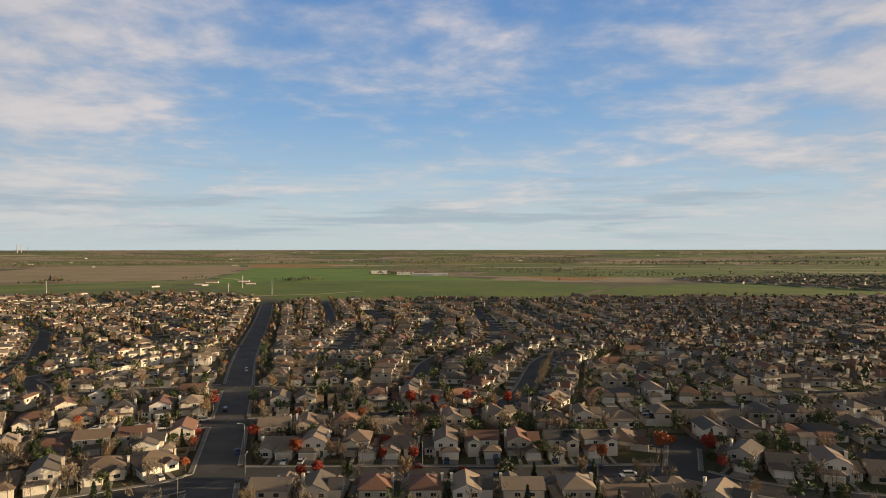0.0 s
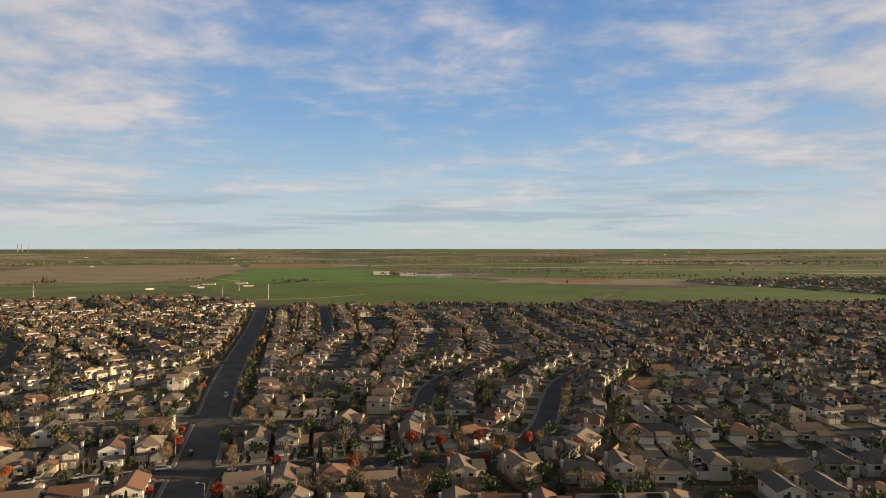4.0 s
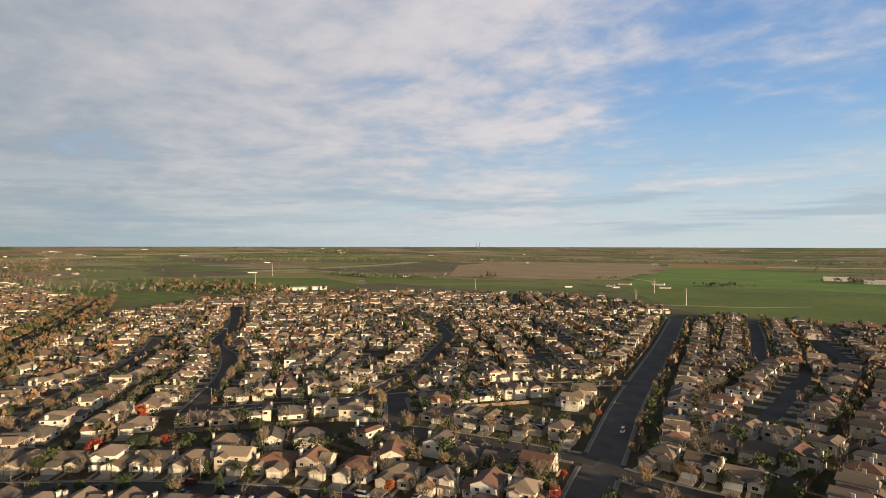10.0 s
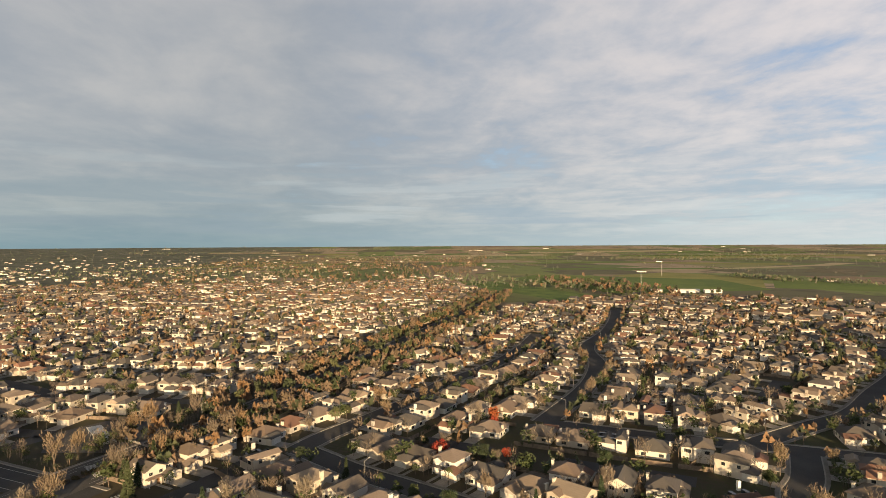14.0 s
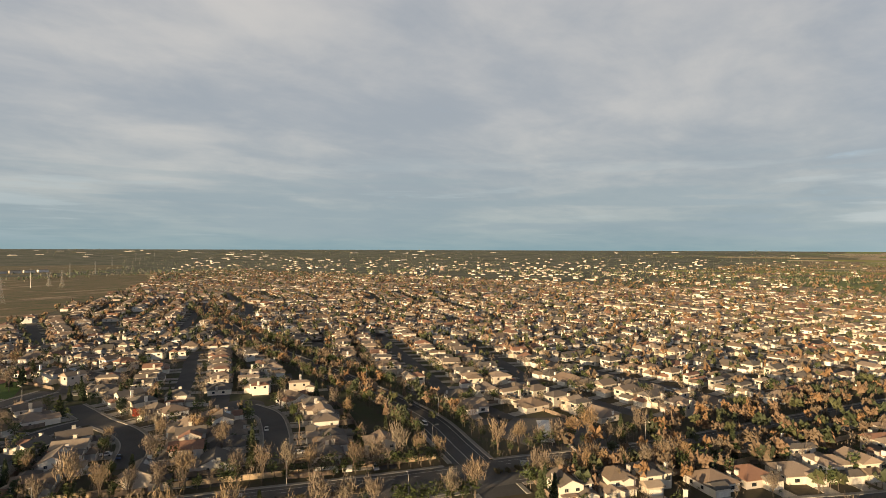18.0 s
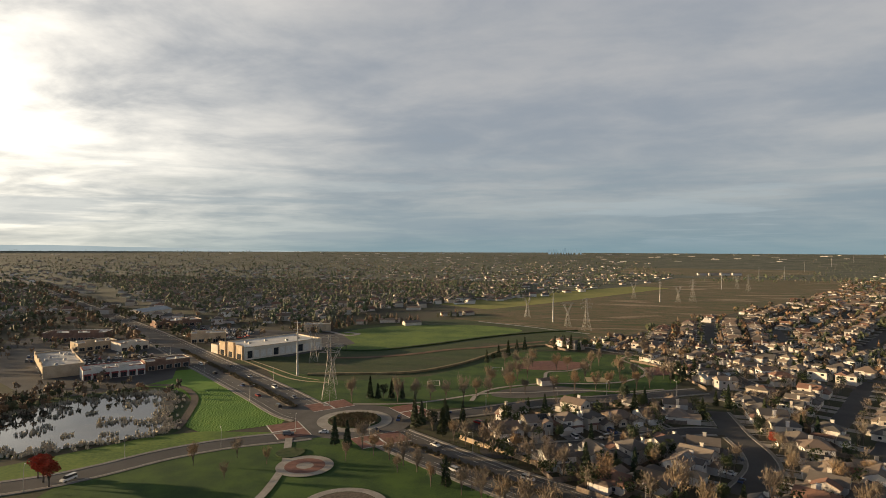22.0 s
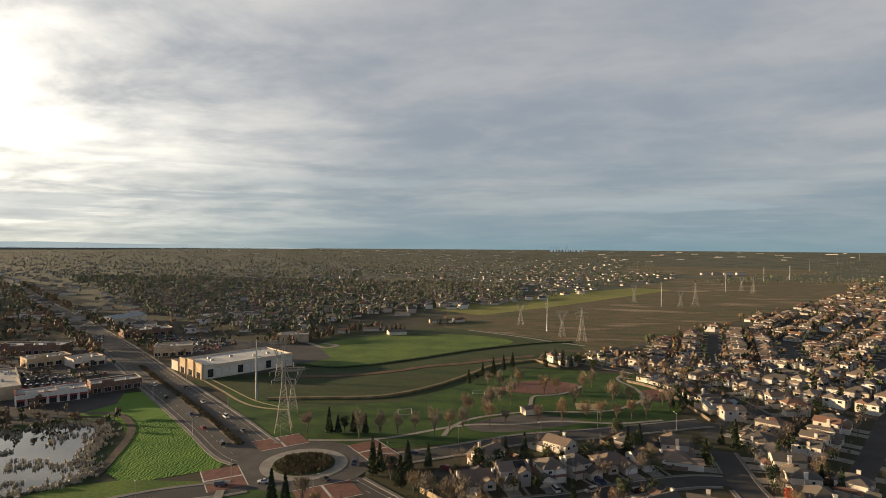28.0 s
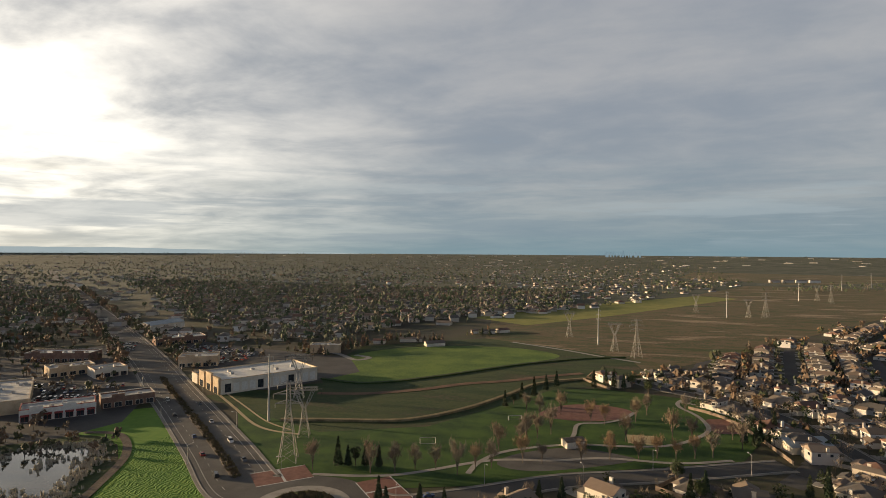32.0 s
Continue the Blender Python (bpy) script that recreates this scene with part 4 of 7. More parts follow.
def make_house(plan, flip):
    """A suburban house of several volumes, each under a roof of its own."""
    f = -1 if flip else 1
    house = new("house")
    slope = 0.45
    walls = Solid()
    low = plan.startswith("low")
    boxes = []
    for name, x0, x1, y0, y1, eave, kind in PLANS[plan]:
        x0, x1 = sorted((x0 * f, x1 * f))
        boxes.append((x0, x1, y0, y1, eave))
        roof = Solid()
        if name == "porch_roof":
            roof.hip(x0, x1, y0, y1, eave + 0.2, 0.35, 0.25)
            for px in (x0 + 0.2, x1 - 0.5):
                walls.box(px, px + 0.3, y0 + 0.1, y0 + 0.4, 0, eave)
        elif kind == "hip":
            walls.box(x0, x1, y0, y1, 0, eave)
            roof.hip(x0, x1, y0, y1, eave + 0.22, slope, 0.5)
        else:
            walls.gable_wall(x0, x1, y0, y1, 0, eave, slope, kind)
            roof.slabs(x0, x1, y0, y1, eave + 0.02, slope, 0.45, kind)
        part(name, roof, roof_tile, house)
    part("wall", walls, wall_paint, house)
    main, wing, garage = boxes[:3]
    gm, gy = (garage[0] + garage[1]) / 2, garage[2]
    s = Solid()
    s.box(gm - 2.45, gm + 2.45, gy - 0.06, gy + 0.1, 0, 2.15)
    for i in range(4):
        s.box(gm - 2.4, gm + 2.4, gy - 0.1, gy - 0.05, 0.06 + i * 0.52, 0.52 + i * 0.52)
    part("garage_door", s, garage_paint, house)
    front = min((b for b in boxes if b[0] < -1.2 * f < b[1] and b[4] > 2.82), key=lambda b: b[2], default=main)
    s = Solid()
    y0 = front[2]
    s.box(-0.5, 0.5, y0 - 0.07, y0 + 0.1, 0, 2.1), s.box(-0.36, 0.36, y0 - 0.1, y0, 0.2, 0.95), s.box(-0.36, 0.36, y0 - 0.1, y0, 1.1, 1.95)
    part("front_door", s, door_paint, house).matrix_basis = Matrix.Translation((-0.9 * f if plan != "front-gabled" else -1.4 * f, 0, 0))
    s = Solid()
    s.box(gm - 2.7, gm + 2.7, -2.1, gy, 0.02, 0.19), s.box(-1.9 * f - 0.6, -1.9 * f + 0.6, 0, y0 - 0.1, 0.02, 0.17)
    part("driveway", s, concrete, house, "pale concrete driveway and path")
    s = Solid()
    cx, top = (main[0] - 0.25 if f > 0 else main[1] + 0.25), main[4] + 2.3
    s.box(cx - 0.35, cx + 0.35, 12.3, 13.6, 0, top), s.box(cx - 0.45, cx + 0.45, 12.2, 13.7, top, top + 0.22)
    part("chimney", s, wall_paint, house)
    s = Solid()
    for x in (-7.15, 7.15):
        s.box(x - 0.05, x + 0.05, 11.0, 27.2, 0, 1.8)
    s.box(-7.1, 7.1, 27.1, 27.2, 0, 1.8), s.box(-7.1, -6.2, 11.0, 11.1, 0, 1.75), s.box(6.2, 7.1, 11.0, 11.1, 0, 1.75)
    part("fence", s, fence_wood, house, "weathered wooden yard fence")
    high = 3.4 if not low else 0.8
    mid = (main[0] + main[1]) / 2
    window(house, (wing[0] + wing[1]) / 2, wing[2], 0.8 if wing[4] < 4 else 3.4, min(2.0, wing[1] - wing[0] - 1.2), 1.3, 0)
    if not low:
        for dx in (-1.9, 1.9):
            window(house, mid + dx, main[2], 3.5, 1.5, 1.25, 0)
    for dx in (-2.3, 1.9):
        window(house, mid + dx, main[3], high, 1.7, 1.3, 2)
    window(house, main[1], 15.6, high + 0.1, 1.2, 1.2, 1), window(house, main[0], 16.4, high + 0.1, 1.2, 1.2, 3)
    if plan == "side-gabled" and flip:
        m = Matrix.Translation((0, 10.2, main[4] + 0.36)) @ Matrix.Rotation(math.atan(slope), 4, "X")
        for i in range(3):
            for j in range(2):
                s = Solid()
                s.box(0.2 + i * 1.5, 1.65 + i * 1.5, 0.5 + j * 1.75, 2.2 + j * 1.75, 0, 0.06, 0, m)
                part("solar_panel", s, glass_dark, house, "dark solar panel on the roof")
    return tagged(house, f"{'one' if low else 'two'}-storey stucco house with {plan.replace('low ', '')} tile roof and garage", "house", "suburban houses")


VARIANTS = [make_house(plan, flip) for plan in PLANS for flip in (False, True)]

HOUSES = []  # x, y, heading, far
TAKEN = {}


def crowded(x, y, gap):
    i, j = int(x // 20), int(y // 20)
    return any(math.hypot(a - x, b - y) < gap for di in (-1, 0, 1) for dj in (-1, 0, 1) for a, b in TAKEN.get((i + di, j + dj), ()))


def inside(x, y, poly):
    odd = False
    for (ax, ay), (bx, by) in zip(poly, poly[1:] + poly[:1]):
        if (ay > y) != (by > y) and x < (bx - ax) * (y - ay) / (by - ay) + ax:
            odd = not odd
    return odd


NO_HOUSES = [
    [(-4, -136), (-60, -134), (-92, -148), (-200, -204), (-205, -330), (-140, -335), (0, -600), (300, -500), (400, -300), (120, -100)],
    [(14, -42), (-24, -86), (-62, -76), (-100, -44), (-150, 0), (-160, 60), (20, 60), (150, 20), (160, -160), (30, -130)],
    [(-290, 66), (-298, 30), (-330, 20), (-350, 50), (-332, 76), (-310, 80)],
    [(-284, 70), (-315, 98), (-342, 120), (-400, 152), (-468, 192), (-610, 270), (-760, 350), (-750, 320), (-600, 225), (-464, 158), (-396, 115), (-345, 84), (-300, 60)],
    [(-130, 335), (-165, 322), (-192, 316), (-196, 345), (-150, 368)],
]


def try_house(p, n, own, gap=12.6):
    c = p + n * 13.5
    if crowded(c.x, c.y, gap) or any(inside(c.x, c.y, poly) for poly in NO_HOUSES):
        return False
    for t in (2.0, 8.0, 14.0, 21.0):
        if on_road(p + n * t, own, 2.4 if t > 3 else 1.6):
            return False
    u = Vector((-n.y, n.x))
    for a in (-7.2, 7.2):
        for t in (5.0, 13.0, 21.0):
            if on_road(p + n * t + u * a, own, 2.6):
                return False
    TAKEN.setdefault((int(c.x // 20), int(c.y // 20)), []).append((c.x, c.y))
    HOUSES.append((p.x, p.y, math.atan2(n.y, n.x) - math.pi / 2))
    return True


rng = random.Random(4)
for k, (name, width, line, _) in enumerate(ROADS):
    if name in ("boulevard", "arterial", "avenue", "cross_road", "park_road"):
        continue
    nrm = normals(line)
    for side in (1, -1):
        at, i = 4.0, 0
        while at < (len(line) - 1) * 4.0:
            j = int(at // 4.0)
            u = at / 4.0 - j
            p = line[j].lerp(line[min(j + 1, len(line) - 1)], u)
            n = nrm[j] * side
            if try_house(p + n * (width / 2 + 2.1), n, k):
                at += 14.6
            else:
                at += 3.0

# rows of houses behind those streets, by district: outline, direction of the rows
DISTRICTS = [
    ([(-62, 60), (-88, 190), (-110, 310), (-240, 800), (-80, 815), (138, 815), (220, 858), (428, 850), (900, 850), (900, 60)], 4.0),
    ([(-110, 190), (-100, 240), (-125, 330), (-245, 800), (-300, 850), (-446, 985), (-772, 780), (-860, 590), (-735, 365), (-470, 196), (-350, 132), (-290, 98), (-240, 66), (-170, 70), (-105, 120)], 38.0),
    ([(-90, -60), (-230, 30), (-292, -10), (-340, -130), (-380, -240), (-205, -205), (-160, -188), (-95, -150)], 144.0),
    ([(-300, 20), (-350, 76), (-480, 150), (-760, 315), (-960, 400), (-1300, 420), (-1300, -1600), (-930, -1500), (-770, -1180), (-460, -745), (-352, -605), (-240, -455), (-178, -372), (-235, -232), (-372, -235)], 62.0),
]
# a row that backs on to the boulevard wall
bl = ROADS[-2][2]
bnrm = normals(bl)
for i in range(9, 66, 4):
    try_house(bl[i] + bnrm[i] * 47, -bnrm[i], -1, 13.0)
av = ROADS[0][2]
av_n = normals(av)
for side in (1, -1):
    for i in range(14, 165):
        try_house(av[i] + av_n[i] * side * 38.5, -av_n[i] * side, -1, 13.2)
SIDE_STREETS = Solid()
for poly, angle in DISTRICTS:
    xs, ys = [p[0] for p in poly], [p[1] for p in poly]
    seeds = []
    for gx in range(int(min(xs) // 180), int(max(xs) // 180) + 1):
        for gy in range(int(min(ys) // 180), int(max(ys) // 180) + 1):
            seeds.append((gx * 180 + rng.uniform(20, 160), gy * 180 + rng.uniform(20, 160), radians(angle + rng.choice((0, 0, 90)) + rng.uniform(-14, 14))))
    pts = np.array([s[:2] for s in seeds])
    for k, (sx, sy, a) in enumerate(seeds):
        u = Vector((math.cos(a), math.sin(a)))
        w = Vector((-u.y, u.x))
        for i in range(-3, 4):
            for side in (1, -1):
                for j in range(-13, 14):
                    p = Vector((sx, sy)) + w * (i * 57 + side * 6.5 + 5 * math.sin(j * 0.2 + i)) + u * (j * 14.9 + rng.uniform(-0.6, 0.6))
                    q = p + w * side * 13
                    if inside(q.x, q.y, poly) and np.argmin(np.hypot(pts[:, 0] - q.x, pts[:, 1] - q.y)) == k:
                        if try_house(p, w * side, -1, 12.8):
                            mid = p - w * side * 6.5
                            z = 0.07 + 0.003 * side
                            SIDE_STREETS.add([(*(mid + u * a + w * b), z) for a, b in ((-7.6, -4.6), (7.6, -4.6), (7.6, 4.6), (-7.6, 4.6))], [(0, 1, 2, 3)])

whole("side_street", SIDE_STREETS, [asphalt], "dark asphalt of the small side streets", "road", "", "structure")

# the houses nearest to the flight are built in full
STRETCH = [(0, 60), (-20, 120), (-60, 160), (-110, 150), (-130, 60), (-130, 10), (-130, -20)]


def reach(x, y):
    return min(math.hypot(x - a, y - b) for a, b in STRETCH)


HOUSES.sort(key=lambda h: reach(h[0], h[1]))
NEAR, FAR = HOUSES[:208], HOUSES[208:]
HOUSE_SIDE = []  # on which side the drive lies
for x, y, a in NEAR:
    m = Matrix.Translation((x, y, 0)) @ Matrix.Rotation(a, 4, "Z")
    k = rng.randrange(len(VARIANTS))
    copy_thing(VARIANTS[k], m)
    HOUSE_SIDE.append(-1 if k % 2 else 1)
for v in VARIANTS:
    for o in (*v.children_recursive, v):
        bpy.data.objects.remove(o)


def far_houses(name, spots, detail):
    s = Solid()
    r = random.Random(7)
    for x, y, a in spots:
        m = Matrix.Translation((x, y, rise(x, y))) @ Matrix.Rotation(a, 4, "Z")
        two, f = r.random() < (0.6 if reach(x, y) < 800 else 0.15), r.choice((-1, 1))
        e = 5.5 if two else 2.8 if reach(x, y) < 1500 else 2.1
        w, d = (5.6, 11.0) if two else (6.2, 12.0)
        if two and detail:
            split = r.uniform(0.5, 2.8) * r.choice((-1, 1))
            s.shell(-w, split, 8, 8 + d, 0, e, 0, m), s.shell(split, w, 9.4, 7 + d, 0, e - (2.4 if abs(split) > 1.6 else 0.3), 0, m)
            s.hip(-w, split, 8, 8 + d, e + 0.2, 0.46, 0.5, 1, m, r.choice((0.0, 0.9)))
            s.hip(split, w, 9.4, 7 + d, e - (2.4 if abs(split) > 1.6 else 0.3) + 0.2, 0.46, 0.5, 1, m, r.choice((0.0, 0.9)))
        else:
            s.shell(-w, w, 8, 8 + d, 0, e, 0, m)
            s.hip(-w, w, 8, 8 + d, e + 0.2, 0.44, 0.5, 1, m, r.choice((0.0, 0.0, 0.85)))
        g = sorted((0.2 * f, 6.1 * f))
        if reach(x, y) < 1500:
            s.shell(*g, 5.2, 10, 0, 2.9, 0, m)
            s.hip(*g, 5.2, 10, 3.05, 0.42, 0.4, 1, m, 0.9)
        if detail:
            s.box(g[0] + 0.6, g[1] - 0.6, 5.1, 5.3, 0, 2.1, 3, m)
            for wx in (-3.2, 3.2):
                s.box(wx - 0.9, wx + 0.9, 7.93, 8.1, e - 2.0, e - 0.8, 2, m)
                s.box(wx - 0.9, wx + 0.9, 7.9 + d, 8.07 + d, e - 2.0, e - 0.8, 2, m)
            for wy in (11, 16):
                s.box(-w - 0.07, w + 0.07, wy - 0.6, wy + 0.6, e - 1.9, e - 0.8, 2, m)
            s.box(-w * f - 0.4, -w * f + 0.4, 12, 13.2, e - 1, e + 2.0, 0, m)
            s.box(g[0] + 0.3, g[1] - 0.3, -2, 5.1, 0.02, 0.2, 4, m)
            s.box(-7.2, 7.2, 26.9, 27.0, 0, 1.7, 5, m)
    return whole(name, s, [wall_far, roof_far, glass_dark, trim_white, concrete, fence_wood], "many beige stucco houses with brown tile roofs", "houses", "", "stuff")


far_houses("suburb_houses", [h for h in FAR if reach(h[0], h[1]) < 650], True)
far_houses("distant_houses", [h for h in FAR if reach(h[0], h[1]) >= 650], False)


def scatter_houses():
    """Suburbs that reach on to the horizon, roughly placed."""
    r = random.Random(11)
    spots = []
    for _ in range(19000):
        x, y = r.uniform(-4600, 2600), r.uniform(-4600, 1400)
        d = math.hypot(x + 100, y)
        if d > 3600 or r.random() > min(1, 1500 / d) ** 2 * (0.85 if x > -700 else 0.5):
            continue
        a = math.degrees(math.atan2(y - 100, x + 100)) % 360
        if not (160 + 25 * r.random() < a < 345) or inside(x, y, MEADOW) or inside(x, y, FAR_MEADOW) or inside(x, y, [(-230, -1000), (-1000, -1600), (-2300, -3500), (-900, -3600), (-560, -1700)]) or (x > -1300 and y > -650 and x < 100):
            continue
        if x > -1300 and inside(x, y, DISTRICTS[3][0]) or (x > -900 and y > -420):
            continue
        spots.append((x, y, r.choice((0.3, 1.87, 3.4, 5.0)) + r.uniform(-0.2, 0.2)))
    for _ in range(2100):
        x, y = r.uniform(-100, 1100), r.uniform(-1300, -420)
        if inside(x, y, [(140, -440), (360, -580), (700, -900), (1100, -1300), (-250, -1300), (-100, -800), (60, -640), (110, -520)]):
            spots.append((x, y, r.choice((0.3, 1.87, 3.4, 5.0)) + r.uniform(-0.2, 0.2)))
    for _ in range(1300):
        x, y = r.uniform(300, 1400), r.uniform(-1000, -90)
        if inside(x, y, [(330, -190), (380, -330), (520, -530), (780, -760), (1100, -1000), (1400, -900), (1300, -150), (600, -70)]):
            spots.append((x, y, r.choice((0.3, 1.87, 3.4, 5.0)) + r.uniform(-0.2, 0.2)))
    for _ in range(2400):
        x, y = r.uniform(500, 1800), r.uniform(1000, 1530)
        if inside(x, y, [(540, 1389), (769, 1010), (1800, 1060), (1800, 1500), (1158, 1520)]):
            spots.append((x, y, r.uniform(0, 6.28)))
    far_houses("horizon_houses", spots, False)
    return spots


MEADOW = [(-140, -330), (-172, -375), (-235, -458), (-345, -608), (-450, -748), (-760, -1185), (-1000, -1600), (-560, -1700), (-230, -1000), (0, -760), (120, -420)]
FAR_MEADOW = [(-441, -2156), (-665, -3131), (-1365, -3501), (-1561, -3116), (-1153, -2148), (-727, -1771)]
HORIZON = scatter_houses()


# ---- trees ----
def crown_leaves(solid, centre, radius, count, size, r, squash=1.0, mat=0, cone=False):
    """Many small leaf clumps in an uneven volume."""
    for _ in range(count):
        while True:
            p = Vector((r.uniform(-1, 1), r.uniform(-1, 1), r.uniform(-1, 1)))
            if p.length < 1 and p.length > 0.35:
                break
        if cone:
            h = r.random() ** 1.4
            a = r.uniform(0, 6.28)
            w = (1 - h) * r.uniform(0.55, 1.0)
            p = Vector((w * math.cos(a), w * math.sin(a), 2 * h - 1))
        q = Vector(centre) + Vector((p.x * radius, p.y * radius, p.z * radius * squash))
        u = Vector((r.gauss(0, 1), r.gauss(0, 1), r.gauss(0, 0.6))).normalized()
        w = u.orthogonal().normalized() * size * r.uniform(0.5, 1.1)
        u = u * size * r.uniform(0.6, 1.3)
        b = u.cross(w).normalized() * size * 0.35
        solid.add([q - u, q + w + b, q + u, q - w + b], [(0, 1, 2), (0, 2, 3)], mat)


def twigs(solid, foot, tip, count, length, r, mat=0):
    """Thin bare twigs that spread up and out round a limb."""
    foot, tip = Vector(foot), Vector(tip)
    for _ in range(count):
        a = foot.lerp(tip, r.uniform(0.25, 1.05)) + Vector((r.gauss(0, 1), r.gauss(0, 1), r.gauss(0, 0.8))) * length * 0.5
        d = ((tip - foot).normalized() + Vector((r.gauss(0, 0.7), r.gauss(0, 0.7), r.uniform(0, 0.9)))).normalized() * length * r.uniform(0.5, 1.2)
        w = d.orthogonal().normalized()
        w = (Matrix.Rotation(r.uniform(0, 6.28), 3, d) @ w) * length * 0.062
        solid.add([a - w, a + w, a + d + w * 0.4, a + d - w * 0.4], [(0, 1, 2, 3)], mat)


def make_tree(name, kind, seed, label):
    r = random.Random(seed)
    tree = new(name)
    trunk, crown = Solid(), Solid()
    if kind == "conifer":
        h = r.uniform(9, 13)
        trunk.tube((0, 0, 0), (0, 0, h * 0.9), 0.22, 0.04)
        crown_leaves(crown, (0, 0, h * 0.55), h * 0.19, 420, 0.5, r, 2.4, cone=True)
        leaf = leaf_pine
    elif kind == "palm":
        h = r.uniform(6, 9)
        for i in range(4):
            trunk.tube((0.05 * i, 0, h * i / 4), (0.05 * i + 0.05, 0, h * (i + 1) / 4), 0.24 - 0.02 * i, 0.22 - 0.02 * i)
        for i in range(22):
            a, droop = 6.28 * i / 22 + r.uniform(-0.1, 0.1), r.uniform(-0.2, 0.9)
            d = Vector((math.cos(a), math.sin(a), 0))
            side = Vector((-d.y, d.x, 0))
            last = Vector((0.2, 0, h))
            for j in range(4):
                nxt = last + d * 0.62 + Vector((0, 0, droop * 0.5 - 0.32 * j))
                w0, w1 = 0.32 * (1 - 0.12 * j), 0.32 * (1 - 0.12 * (j + 1)) if j < 3 else 0.04
                crown.add([last - side * w0, last, last + side * w0, nxt + side * w1, nxt, nxt - side * w1],
                          [(0, 1, 4, 5), (1, 2, 3, 4)])
                crown.v[-6] = crown.v[-6] - Vector((0, 0, 0.12))
                last = nxt
        leaf = palm_green
    else:
        h = {"bare": r.uniform(8, 11), "green": r.uniform(6, 9), "red": r.uniform(5, 7)}[kind]
        spread = h * (0.27 if kind == "bare" else 0.34)
        fork = h * (0.2 if kind == "bare" else 0.3)
        trunk.tube((0, 0, 0), (0, 0, fork), 0.2, 0.15)
        for i in range(9):
            a = 6.28 * i / 9 + r.uniform(-0.3, 0.3)
            out = spread * r.uniform(0.35, 0.85)
            tip = Vector((out * math.cos(a), out * math.sin(a), h * r.uniform(0.62, 1.05)))
            mid = Vector((tip.x * 0.45, tip.y * 0.45, fork + (tip.z - fork) * 0.5))
            trunk.tube((0, 0, fork * r.uniform(0.7, 1)), mid, 0.1, 0.07, 4)
            trunk.tube(mid, tip, 0.07, 0.02, 4)
            for _ in range(3):
                b = mid.lerp(tip, r.uniform(0.1, 0.8))
                trunk.tube(b, b + Vector((r.uniform(-1, 1), r.uniform(-1, 1), r.uniform(0.4, 1.2))) * h * 0.12, 0.035, 0.012, 3)
            if kind == "bare":
                twigs(crown, mid, tip, 56, h * 0.13, r)
            else:
                crown_leaves(crown, mid.lerp(tip, 0.75), spread * r.uniform(0.4, 0.6), 75 if kind == "green" else 60, 0.3, r, 0.9)
        if kind != "bare":
            crown_leaves(crown, (0, 0, h * 0.7), spread * 0.85, 160, 0.34, r, 0.8)
        leaf = {"bare": leaf_bare, "green": leaf_green, "red": leaf_red}[kind]
    part("trunk", trunk, bark, tree)
    part("crown", crown, leaf, tree)
    return tagged(tree, label, "tree", "garden and street trees")


TREES = {
    "bare": [make_tree("bare_tree", "bare", s, "leafless winter tree with tan-brown twigs") for s in (1, 2, 3, 4)],
    "green": [make_tree("evergreen_tree", "green", s, "rounded evergreen tree with dark leaves") for s in (5, 6, 7)],
    "conifer": [make_tree("conifer", "conifer", s, "slim dark green conifer") for s in (8, 9)],
    "palm": [make_tree("palm_tree", "palm", s, "palm tree with a crown of green fronds") for s in (10, 11)],
    "red": [make_tree("red_tree", "red", s, "small tree with bright red autumn leaves") for s in (12, 13)],
}
tree_rng = random.Random(21)


def plant(kind, x, y, size=1.0):
    m = Matrix.Translation((x, y, 0)) @ Matrix.Rotation(tree_rng.uniform(0, 6.28), 4, "Z") @ Matrix.Diagonal((size, size, size * tree_rng.uniform(0.9, 1.15), 1))
    proto = tree_rng.choice(TREES[kind])
    ob = copy_thing(proto, m)
    ob.matrix_basis = m
    return ob


# street trees with red leaves
for x, y in [(-12, 243), (0, 246), (12, 248), (22, 250), (-34, 243), (48, 262), (54, 196), (84, 212), (-40, 184), (6, 181), (-10, 198), (-250, 208), (-288, 214), (-62, 246), (92, 190), (-150, 236)]:
    plant("red", x, y, tree_rng.uniform(0.8, 1.1))
for x, y in [(-33, 259), (-53, 254), (-24, 256), (-15, 266), (-4, 266), (-105, 264), (-139, 229), (-73, 221), (-52, 202), (30, 266), (16, 256), (78, 206), (94, 204)]:
    if not on_road(Vector((x, y)), -1, 0.6):
        plant("red", x, y, tree_rng.uniform(0.95, 1.25))
for x, y, s in [(45, -27, 1.5), (50, -30, 1.3), (40, -24, 1.4), (-294, 216, 1.2), (-256, 184, 1.4)]:
    plant("red", x, y, s)
